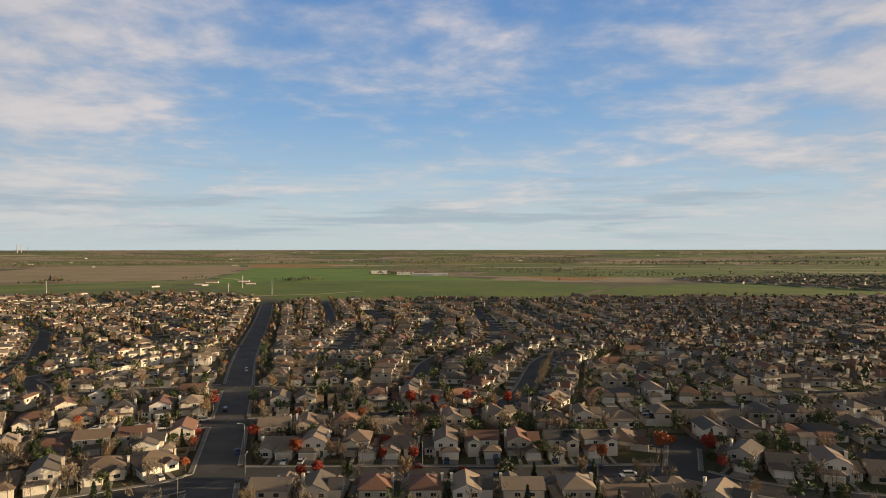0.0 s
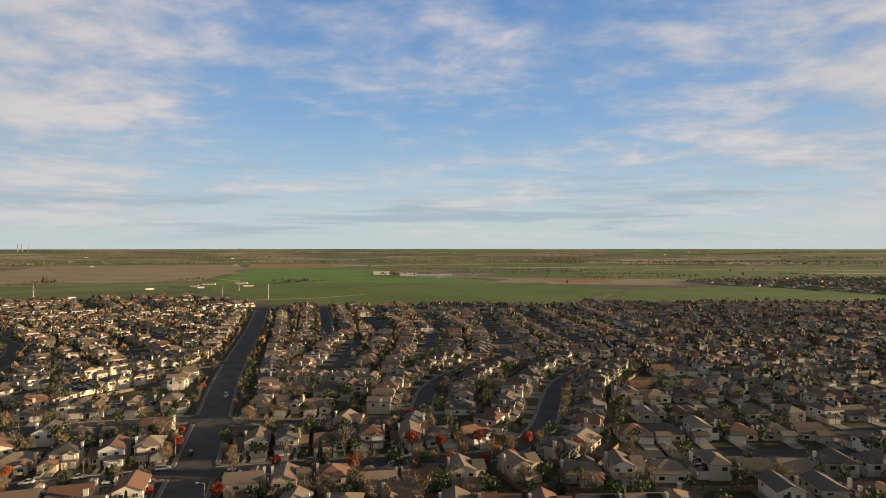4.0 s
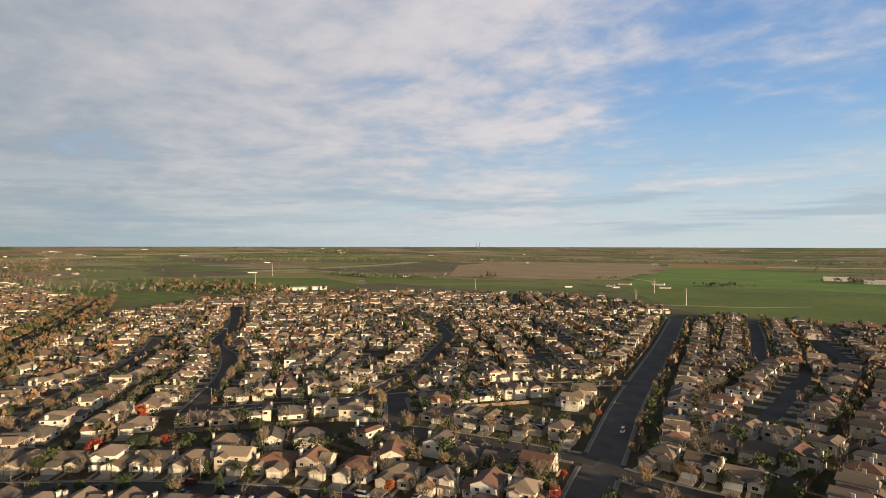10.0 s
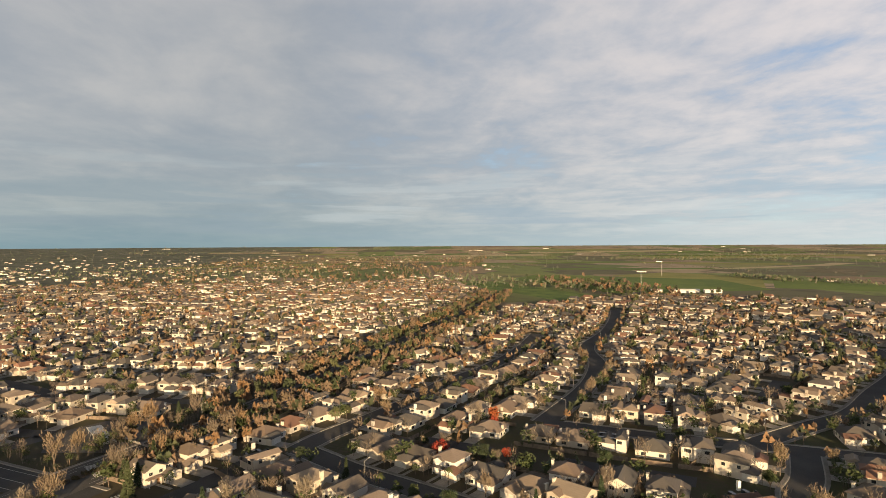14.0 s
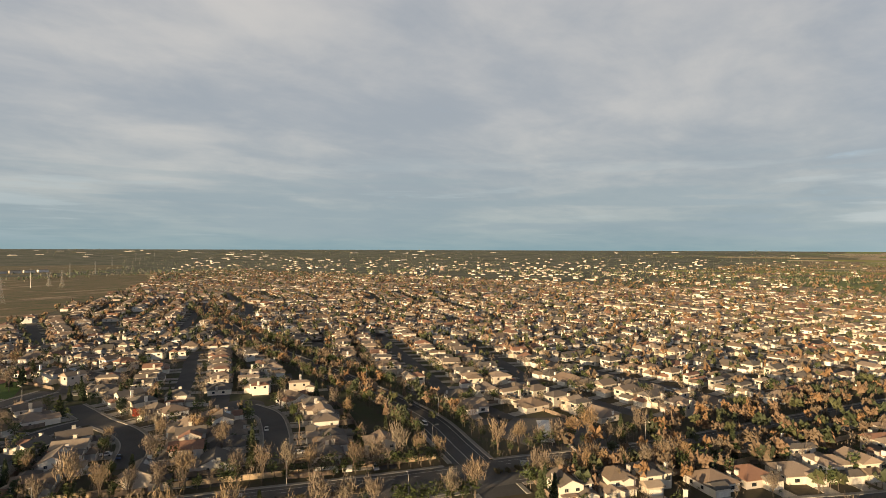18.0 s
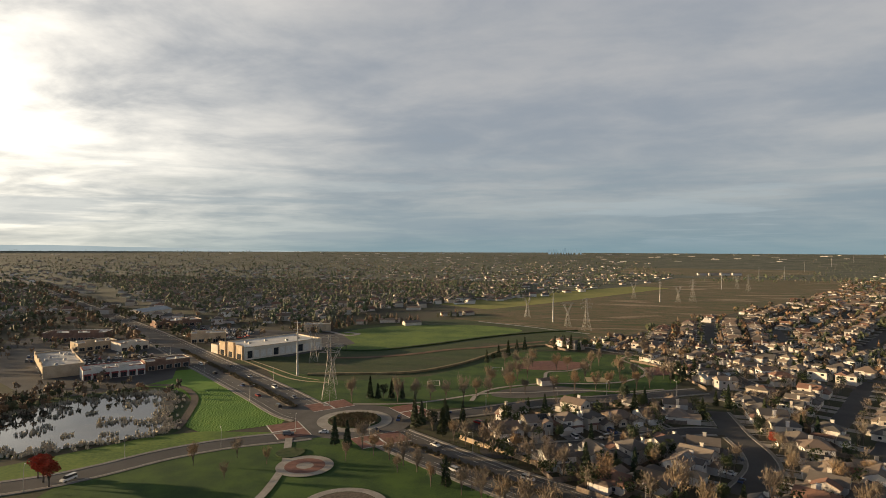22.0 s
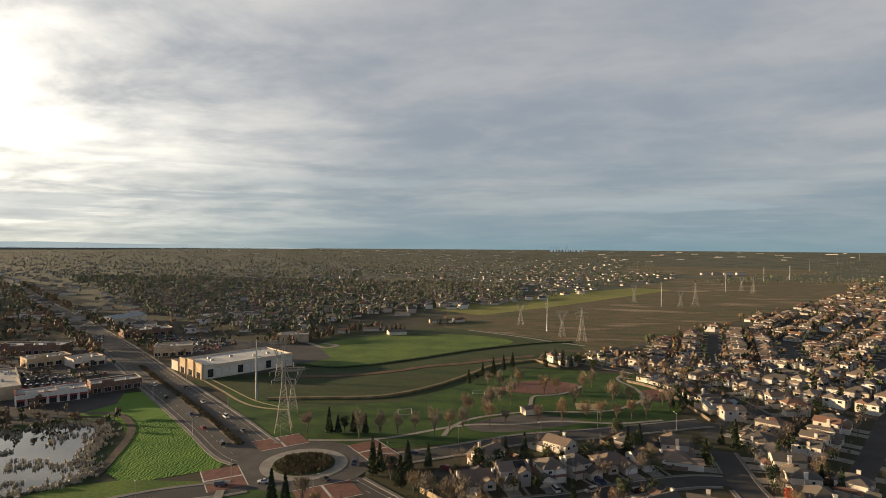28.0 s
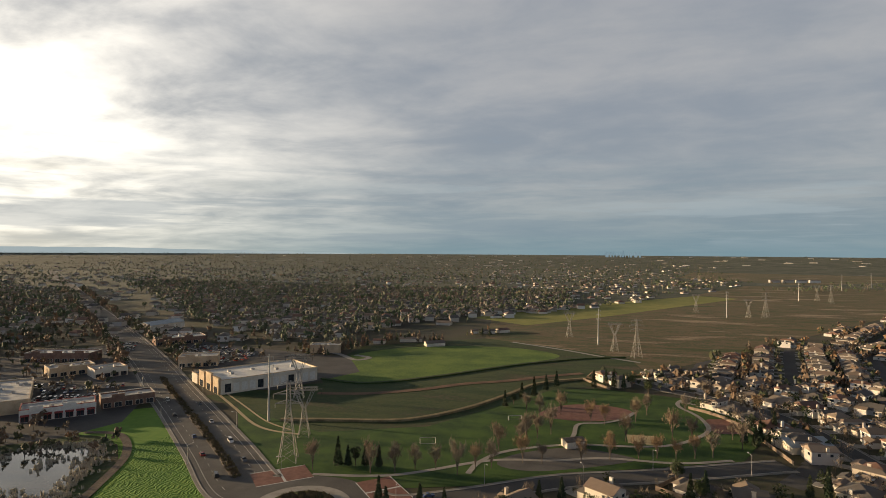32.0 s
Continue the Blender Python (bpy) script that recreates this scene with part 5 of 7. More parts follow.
# trees of the park, the boulevard and the lawns
boulevard = ROADS[-2][2]
bn = normals(boulevard)
for i in range(4, 110, 2):
    for off in (-17.5, 17.5):
        if i < 90 and tree_rng.random() < 0.85:
            p = boulevard[i] + bn[i] * (off + tree_rng.uniform(-1.5, 1.5))
            if not on_road(p, len(ROADS) - 2, 1.0):
                plant("bare" if tree_rng.random() < 0.88 else "conifer", p.x, p.y, tree_rng.uniform(0.95, 1.35))
for x, y in [(-144, -191), (-156, -194), (-164, -198), (-172, -200), (-180, -202), (-188, -206), (-159, -252), (-166, -268), (-136, -246), (-143, -243), (-209, -302), (-219, -291), (-225, -284), (-203, -306), (-202, -234), (-132, -184), (-183, -229), (-152, -218), (-203, -220), (-174, -228),
             (-187, -277), (-26, -146), (-50, -149), (-59, -153), (-74, -161), (-84, -157), (-90, -164), (-96, -168), (-96, -187), (-104, -202), (-106, -207), (-111, -212), (-117, -219), (-109, -248), (-101, -256), (-120, -256), (-108, -177), (-116, -178), (-66, -158)]:
    plant("bare", x, y, tree_rng.uniform(1.0, 1.35))
for x, y in [(-22, -56), (-8, -60), (4, -50), (-50, -64), (-14, -40), (-72, -56), (-86, -46)]:
    plant("bare", x, y, tree_rng.uniform(0.6, 0.8))
for x, y in [(-34, -153), (-38, -154), (-41, -155), (-45, -156), (-51, -156), (-88, -263), (-92, -270), (-95, -286), (-102, -291), (-108, -309), (-114, -321), (-138, -324), (-146, -334), (-151, -331), (-157, -329), (-162, -331), (-171, -313), (-212, -244), (-219, -250), (-225, -252), (-242, -261), (-66, -116), (-70, -112), (-76, -106), (-40, -80), (-46, -78)]:
    plant("conifer" if tree_rng.random() < 0.7 else "green", x, y, tree_rng.uniform(0.85, 1.15))

for x, y in [(-60, -126), (-63, -121), (-58, -131), (-72, -120), (-68, -108), (-82, -112), (-80, -118), (-88, -120), (-118, -140), (-126, -138), (-170, -150), (-176, -156), (-214, -170), (-218, -164), (-222, -176), (-206, -230), (-210, -226), (-214, -234), (-230, -150), (-240, -120), (-236, -126), (-150, -70), (-156, -66), (-182, -36), (-98, -64), (-128, -36), (-240, 26), (-232, 36), (-262, 74), (-257, 80), (-226, 20), (-218, 8), (-268, 82), (-247, 80), (-214, 14), (-196, 0), (-286, 92)]:
    if not on_road(Vector((x, y)), -1, 1.0):
        plant("conifer", x, y, tree_rng.uniform(0.8, 1.15))
avenue = ROADS[0][2]
an = normals(avenue)
for i in range(22, 128, 4):
    for off in (-9.8, 9.8):
        p = avenue[i] + an[i] * off
        if tree_rng.random() < 0.5 and not on_road(p, 0, 1.5):
            plant("red" if tree_rng.random() < 0.2 else "bare", p.x, p.y, tree_rng.uniform(0.55, 0.8))
# trees along the kerbs of the curving streets
for k, lo, hi in ((5, 4, 60), (6, 2, 40), (8, 4, 36), (11, 4, 40), (13, 4, 30)):
    line = ROADS[k][2]
    nrm = normals(line)
    for i in range(lo, min(hi, len(line)), 4):
        side = tree_rng.choice((-1, 1))
        p = line[i] + nrm[i] * side * (ROADS[k][1] / 2 + 3.0)
        if not on_road(p, k, 1.0):
            plant("bare" if tree_rng.random() < 0.8 else "green", p.x, p.y, tree_rng.uniform(0.7, 1.0))
# garden trees between the nearest houses
for x, y, a in NEAR:
    m = Matrix.Translation((x, y, 0)) @ Matrix.Rotation(a, 4, "Z")
    for lx, ly in ((tree_rng.uniform(-6.5, 6.5), tree_rng.uniform(23.5, 26.5)), (tree_rng.choice((-5.5, 5.5)), 2.0)):
        if tree_rng.random() < 0.72:
            p = m @ Vector((lx, ly, 0))
            if not on_road(p.to_2d(), -1, 0.4):
                plant(tree_rng.choices(("bare", "green", "conifer", "palm", "red"), (11, 5, 3, 1, 0.9))[0], p.x, p.y, tree_rng.uniform(0.65, 1.05))


def leafy_mass(name, spots, mat, label, clumps, size, bare=False):
    """Garden shrubs and small trees, too many to count."""
    s = Solid()
    r = random.Random(33)
    for x, y, h in spots:
        s.tube((x, y, 0), (x, y, h * 0.55), 0.12, 0.06, 3, 0)
        for _ in range(3):
            c = (x + r.uniform(-0.2, 0.2) * h, y + r.uniform(-0.2, 0.2) * h, h * r.uniform(0.5, 0.75))
            if bare:
                twigs(s, (x, y, h * 0.25), (c[0], c[1], h * r.uniform(0.75, 0.95)), clumps, h * 0.16, r, 1)
            else:
                crown_leaves(s, c, h * r.uniform(0.2, 0.32), clumps, size * h, r, 1.1, 1)
    return whole(name, s, [bark, mat], label, "plants", "", "stuff")


shrubs = {"bare": [], "green": []}
for x, y, a in HOUSES[:560]:
    m = Matrix.Translation((x, y, 0)) @ Matrix.Rotation(a, 4, "Z")
    for _ in range(6):
        side = tree_rng.choice((-1, 1))
        lx, ly = tree_rng.choice(((tree_rng.uniform(-6.8, 6.8), tree_rng.uniform(23.2, 27.5)), (side * tree_rng.uniform(6.4, 7.0), tree_rng.uniform(9, 22)), (-side * tree_rng.uniform(1, 6.8), tree_rng.uniform(0.8, 4.5)), (tree_rng.uniform(-6.8, 6.8), tree_rng.uniform(23.2, 27.5))))
        p = m @ Vector((lx, ly, 0))
        if not on_road(p.to_2d(), -1, 0.4):
            tall = tree_rng.choice((1.4, 2.4, 4.5, 6.0, 7.0, 8.0, 9.0))
            shrubs["green" if tree_rng.random() < (0.7 if tall < 3 else 0.3) else "bare"].append((p.x, p.y, tall))
for x, y, a in HOUSES[:560]:
    m = Matrix.Translation((x, y, 0)) @ Matrix.Rotation(a, 4, "Z")
    for ly in (tree_rng.uniform(0.6, 3.5), tree_rng.uniform(23.5, 27.0)):
        p = m @ Vector((tree_rng.uniform(-6.5, 6.5), ly, 0))
        if tree_rng.random() < 0.6 and not on_road(p.to_2d(), -1, 0.4):
            shrubs["green" if tree_rng.random() < 0.3 else "bare"].append((p.x, p.y, tree_rng.uniform(4.5, 8.5)))
for k, lo, hi, wide in ((14, 4, 90, 16), (len(ROADS) - 2, 8, 90, 18)):
    line = ROADS[k][2]
    nrm = normals(line)
    for i in range(lo, min(hi, len(line))):
        for side in (-1, 1):
            for _ in range(3):
                p = line[i] + nrm[i] * side * tree_rng.uniform(ROADS[k][1] / 2 + 3, wide)
                if not on_road(p, k, 1.0) and not inside(p.x, p.y, NO_HOUSES[1]):
                    shrubs["green" if tree_rng.random() < 0.5 else "bare"].append((p.x, p.y, tree_rng.choice((0.9, 1.2, 1.6, 2.2, 5.0) if i < 14 else (1.2, 2.2, 5.0, 7.0, 8.5))))
leafy_mass("garden_shrubs", shrubs["green"], leaf_green, "dark green garden shrubs and hedges", 26, 0.075)
leafy_mass("garden_brush", shrubs["bare"], leaf_bare, "brown leafless garden bushes and small trees", 20, 0.085, True)
for protos in TREES.values():
    for v in protos:
        for o in (*v.children_recursive, v):
            bpy.data.objects.remove(o)


def tree_mass(name, spots, mat, label, clumps=9, size=1.0):
    """Far trees, each a short trunk and a loose heap of leaf clumps."""
    s = Solid()
    r = random.Random(31)
    for x, y, h, kind in spots:
        w = h * (0.34 if kind == 0 else 0.2)
        z0 = rise(x, y)
        s.add([(x - 0.2, y - 0.1, z0), (x + 0.2, y + 0.1, z0), (x + 0.1, y, z0 + h * 0.6), (x, y + 0.2, z0)], [(0, 1, 2), (1, 3, 2)], 0)
        verts, faces = [], []
        for i in range(clumps):
            t = (i + 0.5) / clumps
            if kind == 0:
                a, rr, z = r.uniform(0, 6.28), w * math.sqrt(r.random()) * 0.8, h * r.uniform(0.42, 0.92)
                e = w * r.uniform(0.4, 0.62) * min(1.0, (7 / clumps) ** 0.5)
            else:
                a, rr, z = r.uniform(0, 6.28), w * 0.25, h * (0.2 + 0.75 * t)
                e = w * (1.15 - t) * r.uniform(0.8, 1.1)
            c = Vector((x + rr * math.cos(a), y + rr * math.sin(a), z0 + z))
            k = len(verts)
            pts = [Vector((1, 0, -0.45)), Vector((-0.5, 0.87, -0.45)), Vector((-0.5, -0.87, -0.45)), Vector((0, 0, 0.9))]
            turn = Matrix.Rotation(r.uniform(0, 6.28), 3, "Z") @ Matrix.Rotation(r.uniform(-0.5, 0.5), 3, "X")
            verts += [c + turn @ p * e * r.uniform(0.7, 1.3) for p in pts]
            faces += [(k, k + 1, k + 3), (k + 1, k + 2, k + 3), (k + 2, k, k + 3)]
            if i:
                faces.append((k, k - 4, k - 3))
        s.add(verts, faces, 1)
    return whole(name, s, [bark, mat], label, "trees", "", "stuff")


mass_rng = random.Random(41)
spots = []
for x, y, a in HOUSES[560:]:
    m = Matrix.Translation((x, y, 0)) @ Matrix.Rotation(a, 4, "Z")
    for lx, ly in ((mass_rng.uniform(-6, 6), mass_rng.uniform(23, 27)), (mass_rng.choice((-5.5, 5.5)), 1.5), (mass_rng.uniform(-6, 6), mass_rng.uniform(23, 27)), (mass_rng.choice((-7, 7)), mass_rng.uniform(2, 20))):
        if mass_rng.random() < (0.8 if reach(x, y) < 800 else 0.55):
            p = m @ Vector((lx, ly, 0))
            if not on_road(p.to_2d(), -1, 0.4):
                spots.append((p.x, p.y, mass_rng.uniform(4.5, 10.5), 0 if mass_rng.random() < 0.8 else 1))
for k, (name, width, line, _) in enumerate(ROADS):
    if name in ("street", "close"):
        nrm = normals(line)
        for i in range(2, len(line) - 1, 2):
            for side in (-1, 1):
                p = line[i] + nrm[i] * side * (width / 2 + mass_rng.uniform(2.4, 4.0))
                if reach(p.x, p.y) > 200 and mass_rng.random() < 0.6 and not on_road(p, k, 1.0):
                    spots.append((p.x, p.y, mass_rng.uniform(4.5, 8.5), 0))
for x, y in [(-296, 330), (-289, 360), (-331, 239), (-232, 224), (-221, 244), (-283, 204)]:
    for _ in range(5):
        p = Vector((x + mass_rng.uniform(-9, 9), y + mass_rng.uniform(-9, 9)))
        if not on_road(p, -1, 1.0) and not crowded(p.x, p.y, 6.5):
            spots.append((p.x, p.y, mass_rng.uniform(6, 11), mass_rng.choice((0, 1, 1))))
tree_mass("garden_trees", spots, leaf_far, "garden trees among the rows of houses", 6)

# the belt of trees along the boulevard
spots = []
for i in range(70, len(boulevard) - 1):
    for _ in range(4):
        p = boulevard[i] + bn[i] * mass_rng.choice((-1, 1)) * mass_rng.uniform(13, 28)
        if not on_road(p, len(ROADS) - 2, 2.0) and not inside(p.x, p.y, [(-284, 58), (-345, 92), (-365, 60), (-330, 10), (-296, 20)]):
            spots.append((p.x, p.y, mass_rng.uniform(5, 11), 0 if mass_rng.random() < 0.7 else 1))
for i in range(72, len(boulevard) - 1):
    for off in (mass_rng.uniform(-1.3, 1.3), -12.5, 12.5):
        p = boulevard[i] + bn[i] * off
        if mass_rng.random() < 0.4 and not on_road(p, len(ROADS) - 2, 2.0):
            spots.append((p.x, p.y, mass_rng.uniform(6, 10), 0 if mass_rng.random() < 0.85 else 1))
side_road = ROADS[14][2]
sn = normals(side_road)
for i in range(17, len(side_road) - 1):
    for side in (-1, 1):
        if mass_rng.random() < 0.7:
            p = side_road[i] + sn[i] * side * mass_rng.uniform(11, 16)
            if not on_road(p, 14, 2.0) and not crowded(p.x, p.y, 6.0):
                spots.append((p.x, p.y, mass_rng.uniform(5, 10.5), 0 if mass_rng.random() < 0.7 else 1))
for i in range(20, len(side_road) - 1):
    for off in (mass_rng.uniform(-1, 1), -8.6, 8.6, mass_rng.uniform(-1, 1)):
        p = side_road[i] + sn[i] * off
        if mass_rng.random() < 0.16 and not on_road(p, 14, 1.0):
            spots.append((p.x, p.y, mass_rng.uniform(6, 10), 0 if mass_rng.random() < 0.75 else 1))
tree_mass("tree_belt", spots, leaf_far, "belt of bare and evergreen trees along the boulevard", 22)

# open woods and gardens in the west
spots = []
for _ in range(6500):
    x, y = mass_rng.uniform(-3200, -880), mass_rng.uniform(-350, 1150)
    if y < 120 - 0.32 * (x + 300) and not inside(x, y, DISTRICTS[3][0]) and noise.noise((x * 0.004, y * 0.006, 3.0)) > -0.15:
        spots.append((x, y, mass_rng.uniform(5, 12), 0))
tree_mass("west_woods", spots, leaf_far, "open olive and brown woods behind the suburb", 6)

# the old wooded suburb across the arterial road
spots = []
OLD = [(70, -400), (140, -420), (360, -560), (700, -880), (1200, -1300), (2600, -2400), (2600, -4200), (-900, -4200), (-560, -1750), (-200, -960), (20, -720), (90, -560)]
OLD_2 = [(240, -170), (340, -280), (480, -520), (760, -780), (1300, -1240), (2700, -2300), (3600, -1000), (1200, -100), (400, -40)]
for k in range(22000):
    x, y = mass_rng.uniform(-900, 3500), mass_rng.uniform(-4200, -40)
    if k < 6500:
        x, y = mass_rng.uniform(-100, 1000), mass_rng.uniform(-1250, -150)
    d = math.hypot(x + 90, y - 60)
    if (k < 6500 or mass_rng.random() < min(1, 1100 / d) ** 1.2) and not inside(x, y, [(20, -240), (110, -230), (300, -380), (420, -520), (330, -500), (120, -420), (60, -395)]) and (inside(x, y, OLD) or inside(x, y, OLD_2)):
        spots.append((x, y, mass_rng.uniform(5.5, 13) + (2 if d > 1500 else 0), 0 if mass_rng.random() < 0.55 else 1))
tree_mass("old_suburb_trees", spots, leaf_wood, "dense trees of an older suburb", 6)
spots, specks = [], []


OPEN_FIELDS = [
    [(-520, 1240), (-330, 960), (-240, 850), (130, 840), (330, 1115), (210, 1330), (-180, 1330)],
    [(-1006, 1290), (-587, 1420), (-930, 2640), (-1650, 2560), (-1500, 1940)],
    [(-512, 1250), (150, 1345), (-60, 1640), (-420, 2300), (-480, 2780), (-940, 2780), (-760, 2300)],
]


def stand(x, y, h, kind=0):
    if y > 800 and any(inside(x, y, field) for field in OPEN_FIELDS):
        return
    (spots if math.hypot(x + 100, y - 60) < 2000 else specks).append((x, y, h, kind))


for _ in range(26000):
    a, d = mass_rng.uniform(0, 2 * math.pi), 1300 + 3500 * mass_rng.random() ** 0.9
    x, y = -60 + d * math.cos(a), d * math.sin(a)
    if y > 150 and (d < 2900 or x > -1800) and mass_rng.random() < 0.94:
        continue
    if noise.noise((x * 0.0025, y * 0.0025, 5.0)) < -0.25:
        continue
    if not (d < 1500 and (inside(x, y, OLD) or inside(x, y, OLD_2))) and not inside(x, y, MEADOW) and not inside(x, y, FAR_MEADOW):
        stand(x, y, mass_rng.uniform(6, 14))
for x, y, a in HORIZON:
    stand(x + mass_rng.uniform(-25, 25), y + mass_rng.uniform(-25, 25), mass_rng.uniform(5, 11))
    away = math.hypot(x + 100, y - 60)
    if away > 1300:
        near = 1 - mass_rng.uniform(9, 16) / away
        stand((x + 100) * near - 100 + mass_rng.uniform(-6, 6), (y - 60) * near + 60 + mass_rng.uniform(-6, 6), mass_rng.uniform(4, 7))
# woods in belts across the northern plain
for k in range(34):
    a, d = mass_rng.uniform(-0.1, 3.3), 2850 + 1500 * (k / 34) ** 1.3
    cx, cy, t = d * math.cos(a) - 60, d * math.sin(a), a + math.pi / 2 + mass_rng.uniform(-0.12, 0.12)
    for _ in range(190):
        u, w = mass_rng.uniform(-420, 420), mass_rng.gauss(0, 26)
        stand(cx + u * math.cos(t) - w * math.sin(t), cy + u * math.sin(t) + w * math.cos(t), mass_rng.uniform(9, 17))
for _ in range(46):
    a, d, t = mass_rng.uniform(0.15, 3.0), mass_rng.uniform(1300, 2700), mass_rng.choice((0.15, 1.72)) + mass_rng.uniform(-0.15, 0.15)
    cx, cy = d * math.cos(a), 200 + d * math.sin(a)
    for k in range(mass_rng.randrange(14, 60)):
        stand(cx + k * 7 * math.cos(t) + mass_rng.uniform(-4, 4), cy + k * 7 * math.sin(t) + mass_rng.uniform(-4, 4), mass_rng.uniform(5, 11))
for _ in range(2600):
    a, d = mass_rng.uniform(0.1, 3.1), mass_rng.uniform(2860, 3150)
    if noise.noise((a * 5, 0.0, 8.0)) > -0.2:
        stand(d * math.cos(a), d * math.sin(a), mass_rng.uniform(11, 19))
for cx, cy, dx, dy, count in [(-1160, 1104, 60, 14, 130), (-1020, 1150, 45, 12, 60), (-320, 1322, 26, 8, 26), (-830, 1190, 14, 10, 9), (-845, 1280, 16, 10, 9), (-600, 1400, 22, 10, 16), (-130, 1640, 40, 30, 40), (300, 1900, 120, 60, 120), (-1250, 470, 110, 50, 150), (-1060, 590, 90, 40, 110), (-640, -1470, 60, 40, 40), (-960, -1560, 160, 90, 200)]:
    for _ in range(count):
        x, y = mass_rng.gauss(cx, dx), mass_rng.gauss(cy, dy)
        spots.append((x, y, mass_rng.uniform(6, 13), 0 if mass_rng.random() < 0.8 else 1))
for _ in range(500):
    x, y = mass_rng.uniform(540, 1800), mass_rng.uniform(1010, 1500)
    if inside(x, y, [(540, 1389), (769, 1010), (1800, 1060), (1800, 1500), (1158, 1520)]):
        spots.append((x, y, mass_rng.uniform(4, 9), 0))
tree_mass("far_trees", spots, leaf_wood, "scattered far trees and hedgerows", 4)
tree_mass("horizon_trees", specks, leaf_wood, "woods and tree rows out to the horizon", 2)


def far_halls():
    """Pale warehouses and roofs that glint near the horizon."""
    s = Solid()
    r = random.Random(19)
    for k in range(150):
        a, d = radians(r.uniform(150, 215) if k < 18 else r.uniform(215, 345)), 2900 + 1800 * r.random() ** 0.6
        x, y = -60 + d * math.cos(a), d * math.sin(a)
        if inside(x, y, MEADOW) or inside(x, y, FAR_MEADOW):
            continue
        w, e, h = r.uniform(6, 26), r.uniform(6, 14), r.uniform(2.2, 4.2)
        m = Matrix.Translation((x, y, rise(x, y) - 1)) @ Matrix.Rotation(a + r.uniform(-0.5, 0.5) + math.pi / 2, 4, "Z")
        s.box(-w, w, -e, e, 0, h, 0, m), s.box(-w - 0.3, w + 0.3, -e - 0.3, e + 0.3, h, h + 0.6, 1, m)
    for _ in range(50):
        a, d = radians(r.uniform(5, 150)), 2700 + 1900 * r.random()
        x, y = -60 + d * math.cos(a), d * math.sin(a)
        w, e, h = r.uniform(5, 14), r.uniform(5, 9), r.uniform(3, 5)
        m = Matrix.Translation((x, y, rise(x, y) - 1)) @ Matrix.Rotation(a + r.uniform(-0.5, 0.5) + math.pi / 2, 4, "Z")
        s.box(-w, w, -e, e, 0, h, 0, m), s.box(-w - 0.3, w + 0.3, -e - 0.3, e + 0.3, h, h + 0.6, 1, m)
    whole("far_halls", s, [wall_far, deck_pale], "pale warehouses and halls near the horizon", "halls", "", "stuff")


far_halls()


